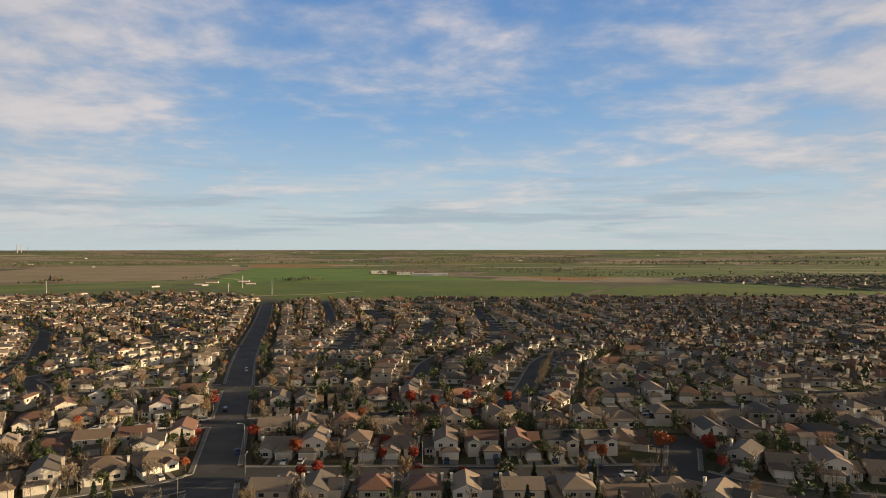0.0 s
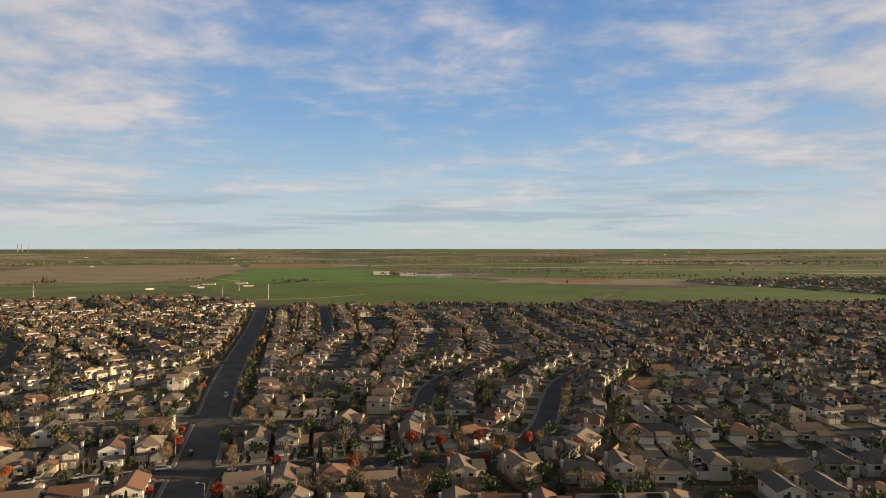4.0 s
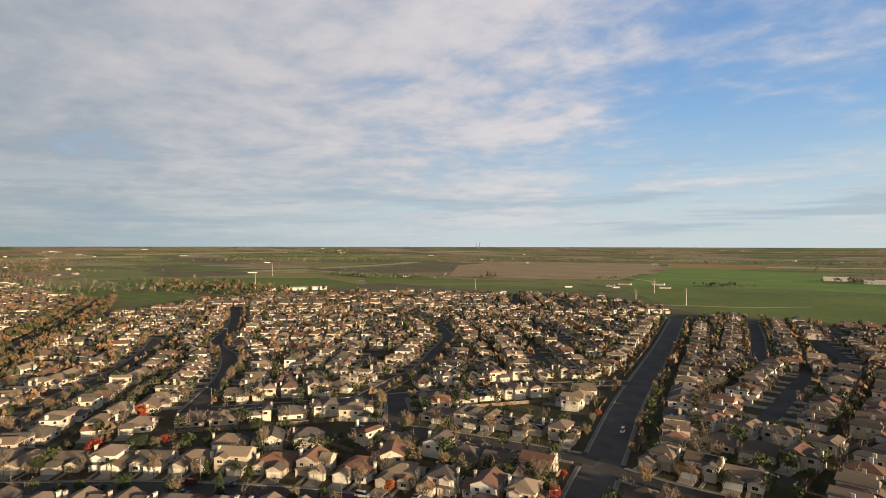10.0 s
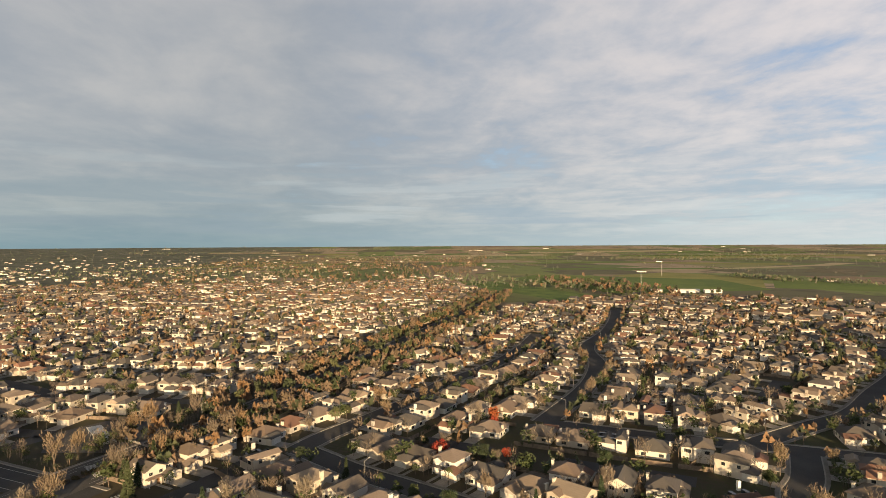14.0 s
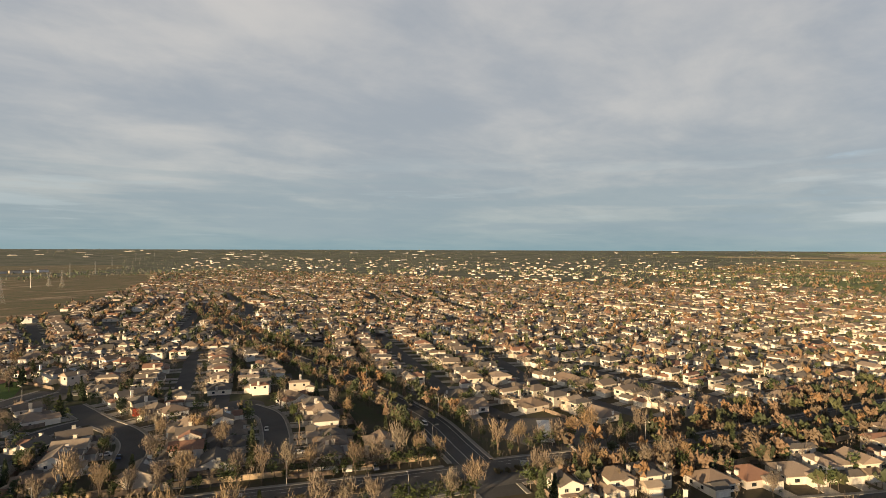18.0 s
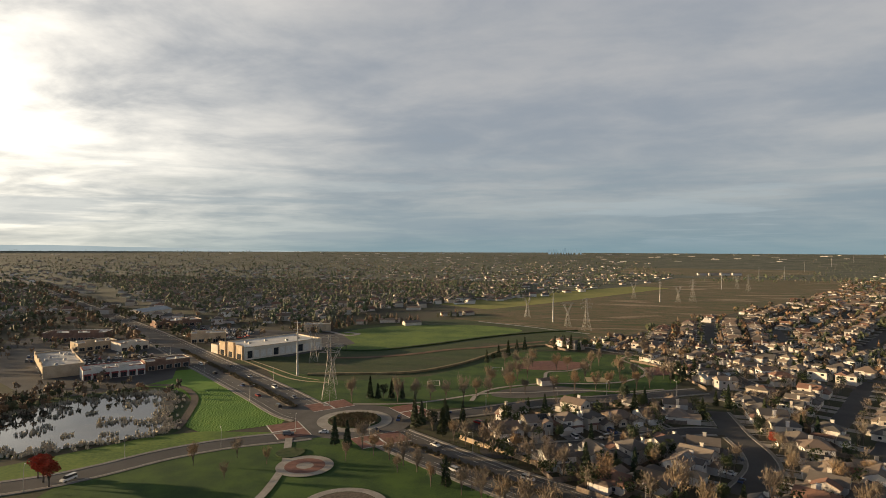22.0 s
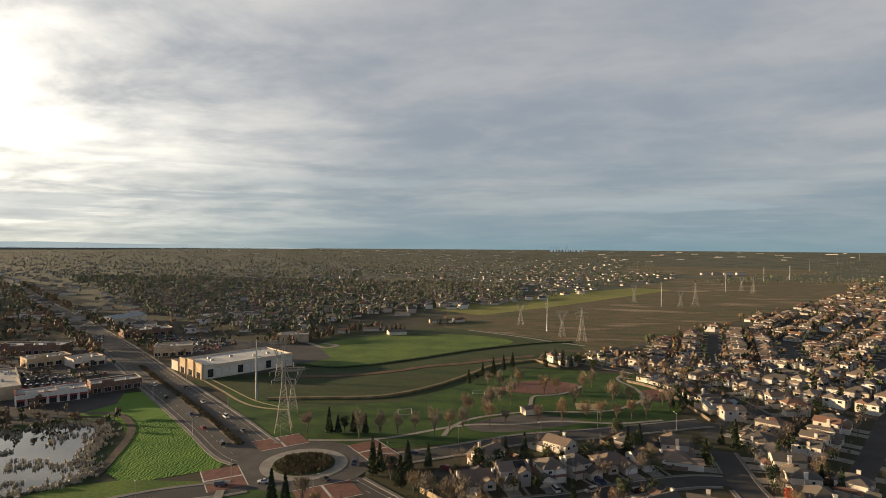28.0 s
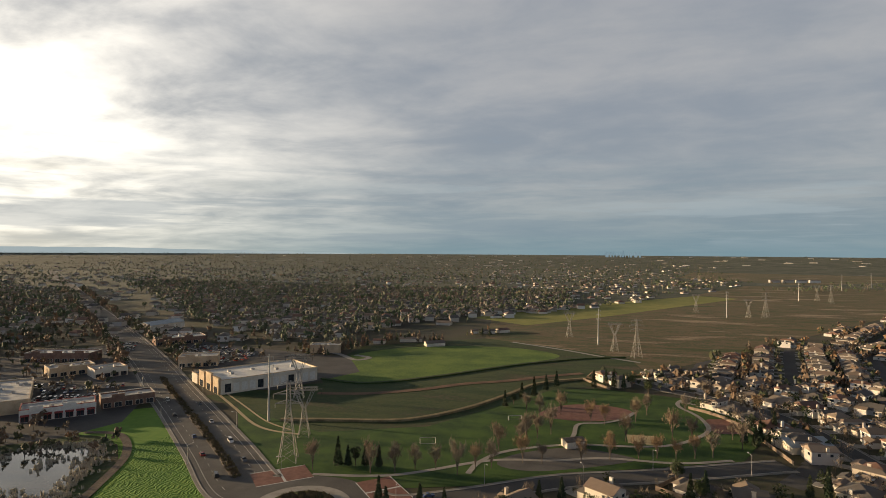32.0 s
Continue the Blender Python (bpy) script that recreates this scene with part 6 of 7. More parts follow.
# ---- shops and store ----
def flat_building(name, cx, cy, w, d, h, turn, mats, label, front=True, bays=6, awning=None, category="shop"):
    """A flat-roofed shop: walls with a parapet, roof deck, windows, rooftop units; its front faces -y before the turn."""
    wall, deck, trim = mats
    shop = new(name)
    s = Solid()
    t = 0.4
    s.box(-w / 2, w / 2, -d / 2, -d / 2 + t, 0, h), s.box(-w / 2, w / 2, d / 2 - t, d / 2, 0, h)
    s.box(-w / 2, -w / 2 + t, -d / 2 + t, d / 2 - t, 0, h), s.box(w / 2 - t, w / 2, -d / 2 + t, d / 2 - t, 0, h)
    part("wall", s, wall, shop)
    s = Solid()
    s.box(-w / 2 + t, w / 2 - t, -d / 2 + t, d / 2 - t, h - 1.2, h - 0.7)
    part("roof", s, deck, shop, "pale flat roof membrane")
    s = Solid()
    for a, b, c, e in ((-w / 2 - 0.15, w / 2 + 0.15, -d / 2 - 0.15, -d / 2 + 0.55), (-w / 2 - 0.15, w / 2 + 0.15, d / 2 - 0.55, d / 2 + 0.15)):
        s.box(a, b, c, e, h, h + 0.25)
    for a, b in ((-w / 2 - 0.15, -w / 2 + 0.55), (w / 2 - 0.55, w / 2 + 0.15)):
        s.box(a, b, -d / 2 + 0.55, d / 2 - 0.55, h, h + 0.25)
    part("cornice", s, trim, shop)
    r = random.Random(int(abs(cx * 7 + cy)))
    for _ in range(max(3, int(w * d / (160 if w * d < 1500 else 420)))):
        ux, uy = r.uniform(-w / 2 + 3, w / 2 - 3), r.uniform(-d / 2 + 3, d / 2 - 3)
        s = Solid()
        s.box(ux - 1.1, ux + 1.1, uy - 0.8, uy + 0.8, h - 0.7, h + 0.5), s.box(ux - 0.9, ux + 0.3, uy - 0.6, uy + 0.6, h + 0.5, h + 0.65)
        part("rooftop_unit", s, steel, shop)
    if front:
        step = w / bays
        for i in range(bays):
            x = -w / 2 + (i + 0.5) * step
            s = Solid()
            s.box(x - step * 0.36, x + step * 0.36, -d / 2 - 0.1, -d / 2 + 0.1, 0.2, 3.0, 0)
            s.box(x - step * 0.33, x - 0.05, -d / 2 - 0.14, -d / 2 - 0.08, 0.3, 2.9, 1), s.box(x + 0.05, x + step * 0.33, -d / 2 - 0.14, -d / 2 - 0.08, 0.3, 2.9, 1)
            part("shop_window", s, [trim, glass_dark], shop)
            if awning:
                s = Solid()
                s.add([Vector(v) for v in ((x - step * 0.4, -d / 2, 4.0), (x + step * 0.4, -d / 2, 4.0), (x + step * 0.4, -d / 2 - 1.2, 3.2), (x - step * 0.4, -d / 2 - 1.2, 3.2),
                                           (x - step * 0.4, -d / 2, 3.1), (x + step * 0.4, -d / 2, 3.1))], [(0, 3, 2, 1), (0, 4, 3), (1, 2, 5), (3, 4, 5, 2)])
                part("awning", s, awning, shop)
        for i in range(max(1, bays // 3)):
            x = -w / 2 + (3 * i + 1.5) * step
            s = Solid()
            s.box(x - step * 0.6, x + step * 0.6, -d / 2 - 0.25, -d / 2 + 0.4, h - 0.4, h + 1.3)
            s.box(x - step * 0.7, x + step * 0.7, -d / 2 - 0.35, -d / 2 + 0.45, h + 1.3, h + 1.55)
            part("raised_front", s, wall, shop)
    tagged(shop, label, category)
    return move(shop, pose(cx, cy, 0.1, 0, 0, turn))


tan = simple("tan_stucco", (0.42, 0.32, 0.21), (0.55, 0.43, 0.29), 0.2, 0.9)
cream = simple("cream_stucco", (0.55, 0.49, 0.40), (0.68, 0.62, 0.52), 0.15, 0.9)
brickish = simple("brown_brick", (0.17, 0.10, 0.075), (0.25, 0.155, 0.11), 0.4, 0.9)
deck_grey = simple("grey_roof_deck", (0.46, 0.46, 0.46), (0.64, 0.64, 0.63), 0.12, 0.85)
maroon = simple("maroon_cloth", (0.20, 0.035, 0.035), (0.28, 0.06, 0.05), 0.8, 0.9)
metal_blue = simple("blue_grey_metal", (0.36, 0.42, 0.48), (0.48, 0.54, 0.58), 0.3, 0.5, 0.2)

store = flat_building("grocery_store", 82, -280, 66, 38, 9.0, -124.5, (cream, roof_white, tan), "large cream store with a white flat roof", False, category="store")
for i in range(12):
    s = Solid()
    x = -29 + i * 5.3
    s.box(x - 1.9, x + 1.9, -19.18, -19.02, 1.2, 6.4)
    part("wall_panel", s, trim_white if i % 4 else glass_dark, store)
for i in range(3):
    s = Solid()
    y = -13 + i * 13
    s.box(-34.4, -33.02, y - 4.6, y + 4.6, 0, 9.8 + (i % 2)), s.box(-34.6, -32.9, y - 4.9, y + 4.9, 9.8 + (i % 2), 10.3 + (i % 2))
    part("entrance_front", s, tan, store, "tan stucco entrance front")
    s = Solid()
    s.box(-34.6, -34.42, y - 2.6, y + 2.6, 0.2, 4.2)
    part("entrance_glass", s, glass_dark, store)
flat_building("shop", 142, -181, 34, 16, 6.5, -133, (trim_white, deck_grey, maroon), "white shop row with dark red fascias", True, 7, maroon)
flat_building("shop", 126, -211, 27, 14, 6.0, -129, (brickish, deck_grey, cream), "brown brick shop with a cream cornice", True, 5)
flat_building("shop", 192, -193, 62, 22, 7.5, 138, (tan, deck_grey, cream), "long tan stucco shop row with grey roof", True, 12)
flat_building("shop", 274, -304, 50, 18, 7.5, -162, (brickish, roof_white, trim_white), "long dark brick block with a white roof", True, 9)
flat_building("shop", 227, -266, 28, 16, 6.5, -120, (tan, deck_grey, cream), "tan shop with a flat grey roof", True, 5)
flat_building("shop", 198, -270, 21, 18, 6.5, -120, (cream, deck_grey, brickish), "cream corner shop with raised fronts", True, 4)
flat_building("shop", 250, -408, 44, 24, 6.5, -131, (brickish, deck_grey, cream), "low brown shop with a grey roof", True, 7)
flat_building("shop", 160, -320, 28, 18, 8.0, -150, (tan, deck_grey, cream), "lit tan shop with tall fronts", True, 5)
flat_building("shop", 119, -272, 14, 11, 6.5, -124.5, (cream, deck_grey, tan), "small cream shop beside the store", True, 3)
flat_building("office", 92, -402, 26, 16, 7.0, 20, (tan, deck_grey, cream), "tan office block behind the store", True, 5, category="office")


def barn(name, cx, cy, w, d, h, turn, wall, roof_mat, label):
    b = new(name)
    s = Solid()
    s.gable_wall(-w / 2, w / 2, -d / 2, d / 2, 0, h, 0.3, "x")
    part("wall", s, wall, b)
    s = Solid()
    s.slabs(-w / 2, w / 2, -d / 2, d / 2, h + 0.02, 0.3, 0.5, "x")
    part("roof", s, roof_mat, b)
    for i in range(max(2, int(w / 9))):
        s = Solid()
        x = -w / 2 + (i + 0.5) * w / max(2, int(w / 9))
        s.box(x - 1.6, x + 1.6, -d / 2 - 0.08, -d / 2 + 0.1, 0.1, h * 0.7)
        part("bay_door", s, garage_paint, b)
    tagged(b, label, "barn")
    return move(b, pose(cx, cy, rise(cx, cy) + 0.1, 0, 0, turn))


barn("metal_hall", 333, -482, 46, 20, 7, -99, cream, metal_blue, "hall with a blue-grey metal gable roof")
for cx, cy, w, d, turn in [(-108, 1640, 46, 20, 8), (-52, 1562, 60, 18, -4), (-4, 1568, 34, 16, 0), (-190, 1725, 50, 22, 12)]:
    barn("farm_shed", cx, cy, w, d, 6, turn, trim_white, roof_white, "long white farm shed in the fields")
for cx, cy, w, d, turn in [(-895, 722, 46, 14, 66), (-880, 764, 26, 12, 66), (-915, 684, 18, 10, 60)]:
    barn("school_hall", cx, cy, w, d, 4, turn, trim_white, roof_white, "long low white school hall by a playing field")
for cx, cy, w, d, turn in [(-507, 1195, 15, 9, 10), (-482, 1165, 12, 8, 30), (-506, 1262, 26, 9, 10), (-405, 1213, 20, 8, 15), (-450, 1300, 24, 9, 10), (-700, 860, 16, 9, 20), (-560, 1120, 14, 9, 40), (-1190, 1125, 14, 8, 20), (-1060, 1180, 16, 8, 40), (-1530, 1020, 26, 10, 60)]:
    barn("farm_building", cx, cy, w, d, 3.2, turn, trim_white, roof_tile, "small white farm building at the field's edge")
for cx, cy, w, d, turn in [(-690, -1925, 30, 12, 10), (-730, -1935, 30, 12, 10), (-770, -1945, 30, 12, 10), (-812, -1958, 30, 12, 10)]:
    barn("row_house", cx, cy, w, d, 7, turn, wall_paint, roof_tile, "pale row houses with red-brown roofs far off")
for cx, cy, w, d, turn in [(63, -458, 11, 8, 10), (37, -478, 22, 8, 15), (8, -460, 18, 11, 30), (-21, -557, 26, 9, 20), (-40, -570, 14, 10, 50), (38, -615, 18, 12, 0)]:
    barn("farm_house", cx, cy, w, d, 3.2, turn, cream, roof_tile, "small pale farm building by the green field")
barn("park_shed", -128, -204, 9, 6, 3.2, 30, cream, fence_wood, "small shed with a brown roof in the park")
barn("depot", -230, -229, 20, 14, 3.2, 20, cream, metal_blue, "low depot with a blue-grey metal roof")


# ---- power lines ----
def lattice_tower(x, y, h, turn, fork=False):
    """A steel lattice tower: three pairs of arms on a tall mast, or a fork that carries one long beam."""
    tower = new("pylon")
    foot, waist, neck = h * 0.115, h * 0.026, 0.60 if fork else 0.66

    def half(z):
        t = z / h
        return foot + (waist - foot) * (t / neck) ** 0.85 if t < neck else waist * (1 - 0.35 * (t - neck) / (1 - neck))
    levels = [0, 0.13, 0.25, 0.36, 0.45, 0.53, 0.60] + ([] if fork else [0.66, 0.72, 0.79, 0.86, 0.93, 1.0])
    corners = [(-1, -1), (1, -1), (1, 1), (-1, 1)]
    for a, b in corners:
        s = Solid()
        s.pipe([(a * half(l * h), b * half(l * h), l * h) for l in levels], 0.14, 4)
        part("leg", s, pale_steel, tower)
    s = Solid()
    for l0, l1 in zip(levels, levels[1:]):
        z0, z1 = l0 * h, l1 * h
        for k in range(4):
            (a, b), (c, d) = corners[k], corners[(k + 1) % 4]
            s.tube((a * half(z0), b * half(z0), z0), (c * half(z1), d * half(z1), z1), 0.07, 0.07, 3)
            s.tube((c * half(z0), d * half(z0), z0), (a * half(z1), b * half(z1), z1), 0.07, 0.07, 3)
            s.tube((a * half(z1), b * half(z1), z1), (c * half(z1), d * half(z1), z1), 0.06, 0.06, 3)
    part("bracing", s, pale_steel, tower)
    if fork:
        s = Solid()
        for sx in (-1, 1):
            for b in (-1, 1):
                for inner, outer in ((0.9, 5.2), (0.1, 3.4)):
                    s.tube((sx * inner, b * 0.8, 0.58 * h), (sx * outer, b * 0.7, 0.93 * h), 0.15, 0.13, 4)
                for k in range(5):
                    u, v = k / 5, (k + 1) / 5
                    s.tube((sx * (0.9 + 4.3 * u), b * 0.8, (0.58 + 0.35 * u) * h), (sx * (0.1 + 3.3 * v), b * 0.7, (0.58 + 0.35 * v) * h), 0.08, 0.08, 3)
        part("fork", s, pale_steel, tower)
        s = Solid()
        for b in (-1, 1):
            s.tube((-8.5, 0, 0.95 * h), (8.5, 0, 0.95 * h), 0.14, 0.14, 4)
            s.tube((-6.5, b * 0.7, 0.99 * h), (6.5, b * 0.7, 0.99 * h), 0.12, 0.12, 4), s.tube((-6.5, b * 0.7, 0.93 * h), (6.5, b * 0.7, 0.93 * h), 0.12, 0.12, 4)
            for k in range(-6, 6):
                s.tube((k * 1.08, b * 0.7, (0.99 if k % 2 else 0.93) * h), ((k + 1) * 1.08, b * 0.7, (0.93 if k % 2 else 0.99) * h), 0.07, 0.07, 3)
        part("beam", s, pale_steel, tower)
        for px in (-8, 0, 8):
            s = Solid()
            s.tube((px, 0, 0.94 * h), (px, 0, 0.94 * h - 2.4), 0.13, 0.13, 5)
            part("insulator", s, glass_dark, tower)
    else:
        for z, r in ((0.72, 5.6), (0.84, 6.4), (0.96, 4.6)):
            s = Solid()
            for sx in (-1, 1):
                tip = (sx * r, 0, z * h)
                for b in (-1, 1):
                    s.tube((sx * half(z * h), b * half(z * h), z * h), tip, 0.11, 0.09, 4)
                    s.tube((sx * half(z * h), b * half(z * h), z * h + 1.5), tip, 0.11, 0.09, 4)
                    s.tube((sx * r * 0.5, b * half(z * h) * 0.5, z * h), (sx * r * 0.5, b * half(z * h) * 0.5, z * h + 0.75), 0.07, 0.07, 3)
                s.tube(tip, (tip[0], 0, z * h - 1.9), 0.13, 0.13, 5)
            part("cross_arm", s, pale_steel, tower)
    tagged(tower, "pale steel lattice pylon with a forked top and beam" if fork else "pale steel lattice pylon with three cross arms", "pylon", "pylons")
    return move(tower, pose(x, y, 0, 0, 0, turn))


def mono_pole(x, y, h):
    pole = new("power_pole")
    s = Solid()
    for i in range(4):
        s.tube((0, 0, h * i / 4), (0, 0, h * (i + 1) / 4), 0.75 - 0.13 * i, 0.62 - 0.13 * i, 10)
    part("shaft", s, steel, pole)
    for z in (0.72, 0.84, 0.96):
        s = Solid()
        s.tube((-2.2, 0, z * h), (2.2, 0, z * h + 0.3), 0.14, 0.1, 5), s.tube((-2.2, 0, z * h), (-2.2, 0, z * h - 1.4), 0.1, 0.1, 4), s.tube((2.2, 0, z * h + 0.3), (2.2, 0, z * h - 1.1), 0.1, 0.1, 4)
        part("arm", s, steel, pole)
    tagged(pole, "tall pale steel power pole", "power pole", "power poles")
    return move(pole, pose(x, y, rise(x, y), 0, 0, 20))


for x, y, h, turn, fork in [(-11, -153, 34, 20, False), (-2, -184, 24, 20, True), (35, -247, 27, 20, True), (-174, -450, 33, 20, False), (-157, -478, 26, 20, True), (-114, -556, 27, 20, True), (-290, -870, 28, 20, True), (-349, -815, 26, 20, True), (-372, -820, 36, 20, False), (-558, -1184, 30, 20, True), (-557, -1115, 34, 20, False)]:
    lattice_tower(x, y, h, turn, fork)
for x, y, h in [(28, -202, 35), (-143, -513, 35), (-320, -809, 37), (-519, -1160, 38), (-733, -1544, 40), (-860, -1701, 40), (-1240, -2456, 42), (-1568, -2933, 42), (-1862, -3320, 42), (-276, 928, 24), (-333, 893, 22), (-380, 1090, 24), (-990, 700, 30), (-1350, 970, 34), (-620, 900, 24)]:
    mono_pole(x, y, h)


# ---- paths, medians and markings ----
def path_way(name, pts, width, z, mat, label, category, height=0.0):
    line = resample(smooth(pts), 2.5)
    s = Solid()
    ribbon(s, line, normals(line), -width / 2, width / 2, z, height)
    return whole(name, s, [mat], label, category, "", "structure")


path_way("park_path", [(-28, -142), (-60, -150), (-94, -176), (-120, -183), (-142, -192), (-172, -194), (-196, -204)], 2.4, 0.2, concrete, "pale concrete footpath through the park", "path")
path_way("park_path", [(-88, -159), (-90, -173), (-100, -190), (-126, -206), (-142, -209), (-159, -212), (-174, -219), (-187, -234), (-194, -248), (-194, -266), (-191, -278), (-186, -290), (-187, -302), (-195, -313)], 2.4, 0.23, concrete, "long curving concrete footpath through the park", "path")
path_way("park_path", [(-126, -206), (-128, -222), (-130, -240), (-143, -246), (-154, -258), (-160, -272)], 2.2, 0.25, concrete, "concrete footpath beside the ball field", "path")
sheet("play_area", smooth([(-196, -267), (-211, -268), (-210, -248), (-196, -244)], True), 0.3, brick_red, "reddish play area beside the path", "play area")
sheet("park_lot", smooth([(-98, -172), (-104, -187), (-127, -202), (-149, -198), (-153, -191), (-117, -170)], True), 0.2, asphalt_old, "dark asphalt car park beside the park path", "car park")
sheet("ball_court", [(-153, -229), (-166, -230), (-166, -216), (-153, -216)], 0.2, straw, "tan ball court in the park", "court")
path_way("trail", [(96, -250), (60, -219), (35, -197), (19, -188), (2, -186)], 1.8, 0.24, straw, "pale trail to the foot of the pylon", "path")
path_way("trail", [(96, -256), (57, -224), (29, -201), (9, -191)], 1.2, 0.24, straw, "second pale trail along the store", "path")
path_way("park_path", [(-187, -302), (-192, -300), (-196, -298)], 2.2, 0.21, concrete, "curving concrete footpath in the park", "path")
path_way("park_path", [(-33, -20), (-33, -33), (-29, -56), (-23, -72), (-18, -85)], 3.0, 0.36, concrete, "pale concrete path across the corner lawn", "path")
path_way("levee", [(22, -204), (0, -210), (-40, -221), (-66, -250), (-86, -290), (-102, -326), (-135, -352), (-190, -385)], 2.6, 0.1, dead_grass, "low grassy levee with a track", "levee", 1.2)
path_way("levee", [(46, -300), (10, -296), (-30, -330), (-80, -388), (-130, -430), (-165, -446)], 3.0, 0.1, marsh, "dark bank at the edge of the marsh", "levee", 0.9)
path_way("creek", [(30, -262), (0, -270), (-30, -290), (-52, -312), (-80, -330), (-105, -352), (-130, -370)], 6.0, 0.32, dead_reeds, "reddish band of dead reeds along a creek", "creek")
path_way("pond_track", [(36, -88), (44, -108), (60, -140), (84, -162), (104, -160)], 3.6, 0.33, bark, "bare earth track round the pond", "track")
path_way("farm_drive", [(120, -400), (80, -395), (52, -372), (44, -384), (60, -392)], 5.0, 0.33, concrete, "pale curved drive by the green field", "road")
path_way("access_road", [(-60, -504), (-81, -491), (-117, -468), (-144, -447), (-175, -427)], 4.0, 0.12, concrete, "pale gravel road along the houses", "road")
disc("plaza", -37, -56, 0, 10.5, 0.3, 0.12, concrete, "round paved plaza in the lawn")
disc("plaza_pattern", -37, -56, 3.2, 7.4, 0.3, 0.15, brick_red, "red brick pattern in the plaza")
disc("planter", -26, -68, 0, 5.5, 0.3, 0.3, marsh, "round planted bed beside the path")
disc("play_ground", -62, -26, 0, 10.98, 0.3, 0.06, bark, "round bed of brown bark chips inside the ring path")
disc("ring_path", -62, -26, 11, 14, 0.3, 0.1, concrete, "round concrete ring path on the lawn")


def median(k, start, end, width, name):
    line = ROADS[k][2][start:end]
    s = Solid()
    ribbon(s, line, normals(line), -width / 2, width / 2, 0.15, 0.25, lambda p: on_road(p, k, 0.5))
    whole(name, s, [bark], "raised median planted with low brown shrubs", "median", "", "structure")


median(len(ROADS) - 1, 7, 60, 4.2, "arterial_median")
median(len(ROADS) - 2, 6, 56, 3.4, "boulevard_median")
median(len(ROADS) - 2, 66, 200, 3.4, "boulevard_median")


def dashes(k, offset, on, off, width=0.25, start=0, end=None, z=0.0):
    """Painted lane lines."""
    line = resample([tuple(p) for p in ROADS[k][2][start:end]], 1.5)
    nrm = normals(line)
    s = Solid()
    period = on + off
    for i in range(len(line) - 1):
        if i % period < on:
            if not on_road(line[i] + nrm[i] * offset, k, 0.5):
                ribbon(s, line[i:i + 2], nrm[i:i + 2], offset - width / 2, offset + width / 2, 0.092 + 0.004 * k + z)
    whole("lane_line", s, [paint_white], "white painted lane line", "road marking", "", "structure")


B, R = len(ROADS) - 2, len(ROADS) - 1
for k, half in ((B, 10.2), (R, 12.5)):
    for side in (-1, 1):
        dashes(k, side * (half - 1.6), 1, 0, 0.16, 0, 140)
        dashes(k, side * (half * 0.58), 2, 4, 0.16, 0, 140)
dashes(14, 5.4, 1, 0, 0.2, 3, 60), dashes(14, -5.4, 1, 0, 0.2, 3, 60), dashes(14, 0.3, 1, 0, 0.2, 6, 60)
for cx, cy, turn, n in [(-276, 60, 125, 13), (-248, 74, 40, 12)]:
    s = Solid()
    m = pose(cx, cy, 0, 0, 0, turn)
    for i in range(n):
        s.box(-1.8, 1.8, (i - n / 2) * 1.1, (i - n / 2) * 1.1 + 0.55, 0.15, 0.205, 0, m)
    whole("zebra_crossing", s, [paint_white], "white striped crossing on the asphalt", "crossing", "", "structure")
for side in (-1, 1):
    s = Solid()
    line = bl[8:64] if side > 0 else bl[74:200]
    ribbon(s, line, normals(line), side * 20.0, side * 20.3, 0.0, 1.9, lambda p: on_road(p, B, 1.0))
    whole("boundary_wall", s, [tan], "tan masonry wall behind the boulevard trees", "wall", "", "structure")


# ---- park things ----
def goal(x, y, turn):
    g = new("football_goal")
    for a in (-3.6, 3.6):
        s = Solid()
        s.tube((a, 0, 0), (a, 0, 2.4), 0.12, 0.12, 6), s.tube((a, 0, 2.4), (a, 1.8, 0), 0.07, 0.07, 5), s.tube((a, 0, 0.06), (a, 1.8, 0.06), 0.07, 0.07, 5)
        part("post", s, trim_white, g)
    s = Solid()
    s.tube((-3.6, 0, 2.4), (3.6, 0, 2.4), 0.12, 0.12, 6)
    part("crossbar", s, trim_white, g)
    s = Solid()
    s.tube((-3.6, 1.8, 0.06), (3.6, 1.8, 0.06), 0.07, 0.07, 5)
    part("back_bar", s, trim_white, g)
    tagged(g, "white metal football goal on the lawn", "goal", "football goals")
    move(g, pose(x, y, 0.2, 0, 0, turn))


goal(-97, -238, 200), goal(-62, -191, 20)


def street_lamp(x, y, turn):
    lamp_post = new("street_lamp")
    s = Solid()
    s.tube((0, 0, 0), (0, 0, 8.2), 0.12, 0.07, 6), s.tube((0, 0, 0), (0, 0, 0.6), 0.2, 0.18, 8)
    part("pole", s, steel, lamp_post)
    s = Solid()
    s.tube((0, 0, 8.1), (1.9, 0, 8.6), 0.06, 0.05, 5)
    part("arm", s, steel, lamp_post)
    s = Solid()
    s.box(1.7, 2.5, -0.16, 0.16, 8.5, 8.68)
    part("lamp_head", s, trim_white, lamp_post)
    tagged(lamp_post, "grey steel street lamp on one arm", "street lamp", "street lamps")
    move(lamp_post, pose(x, y, 0.1, 0, 0, turn))


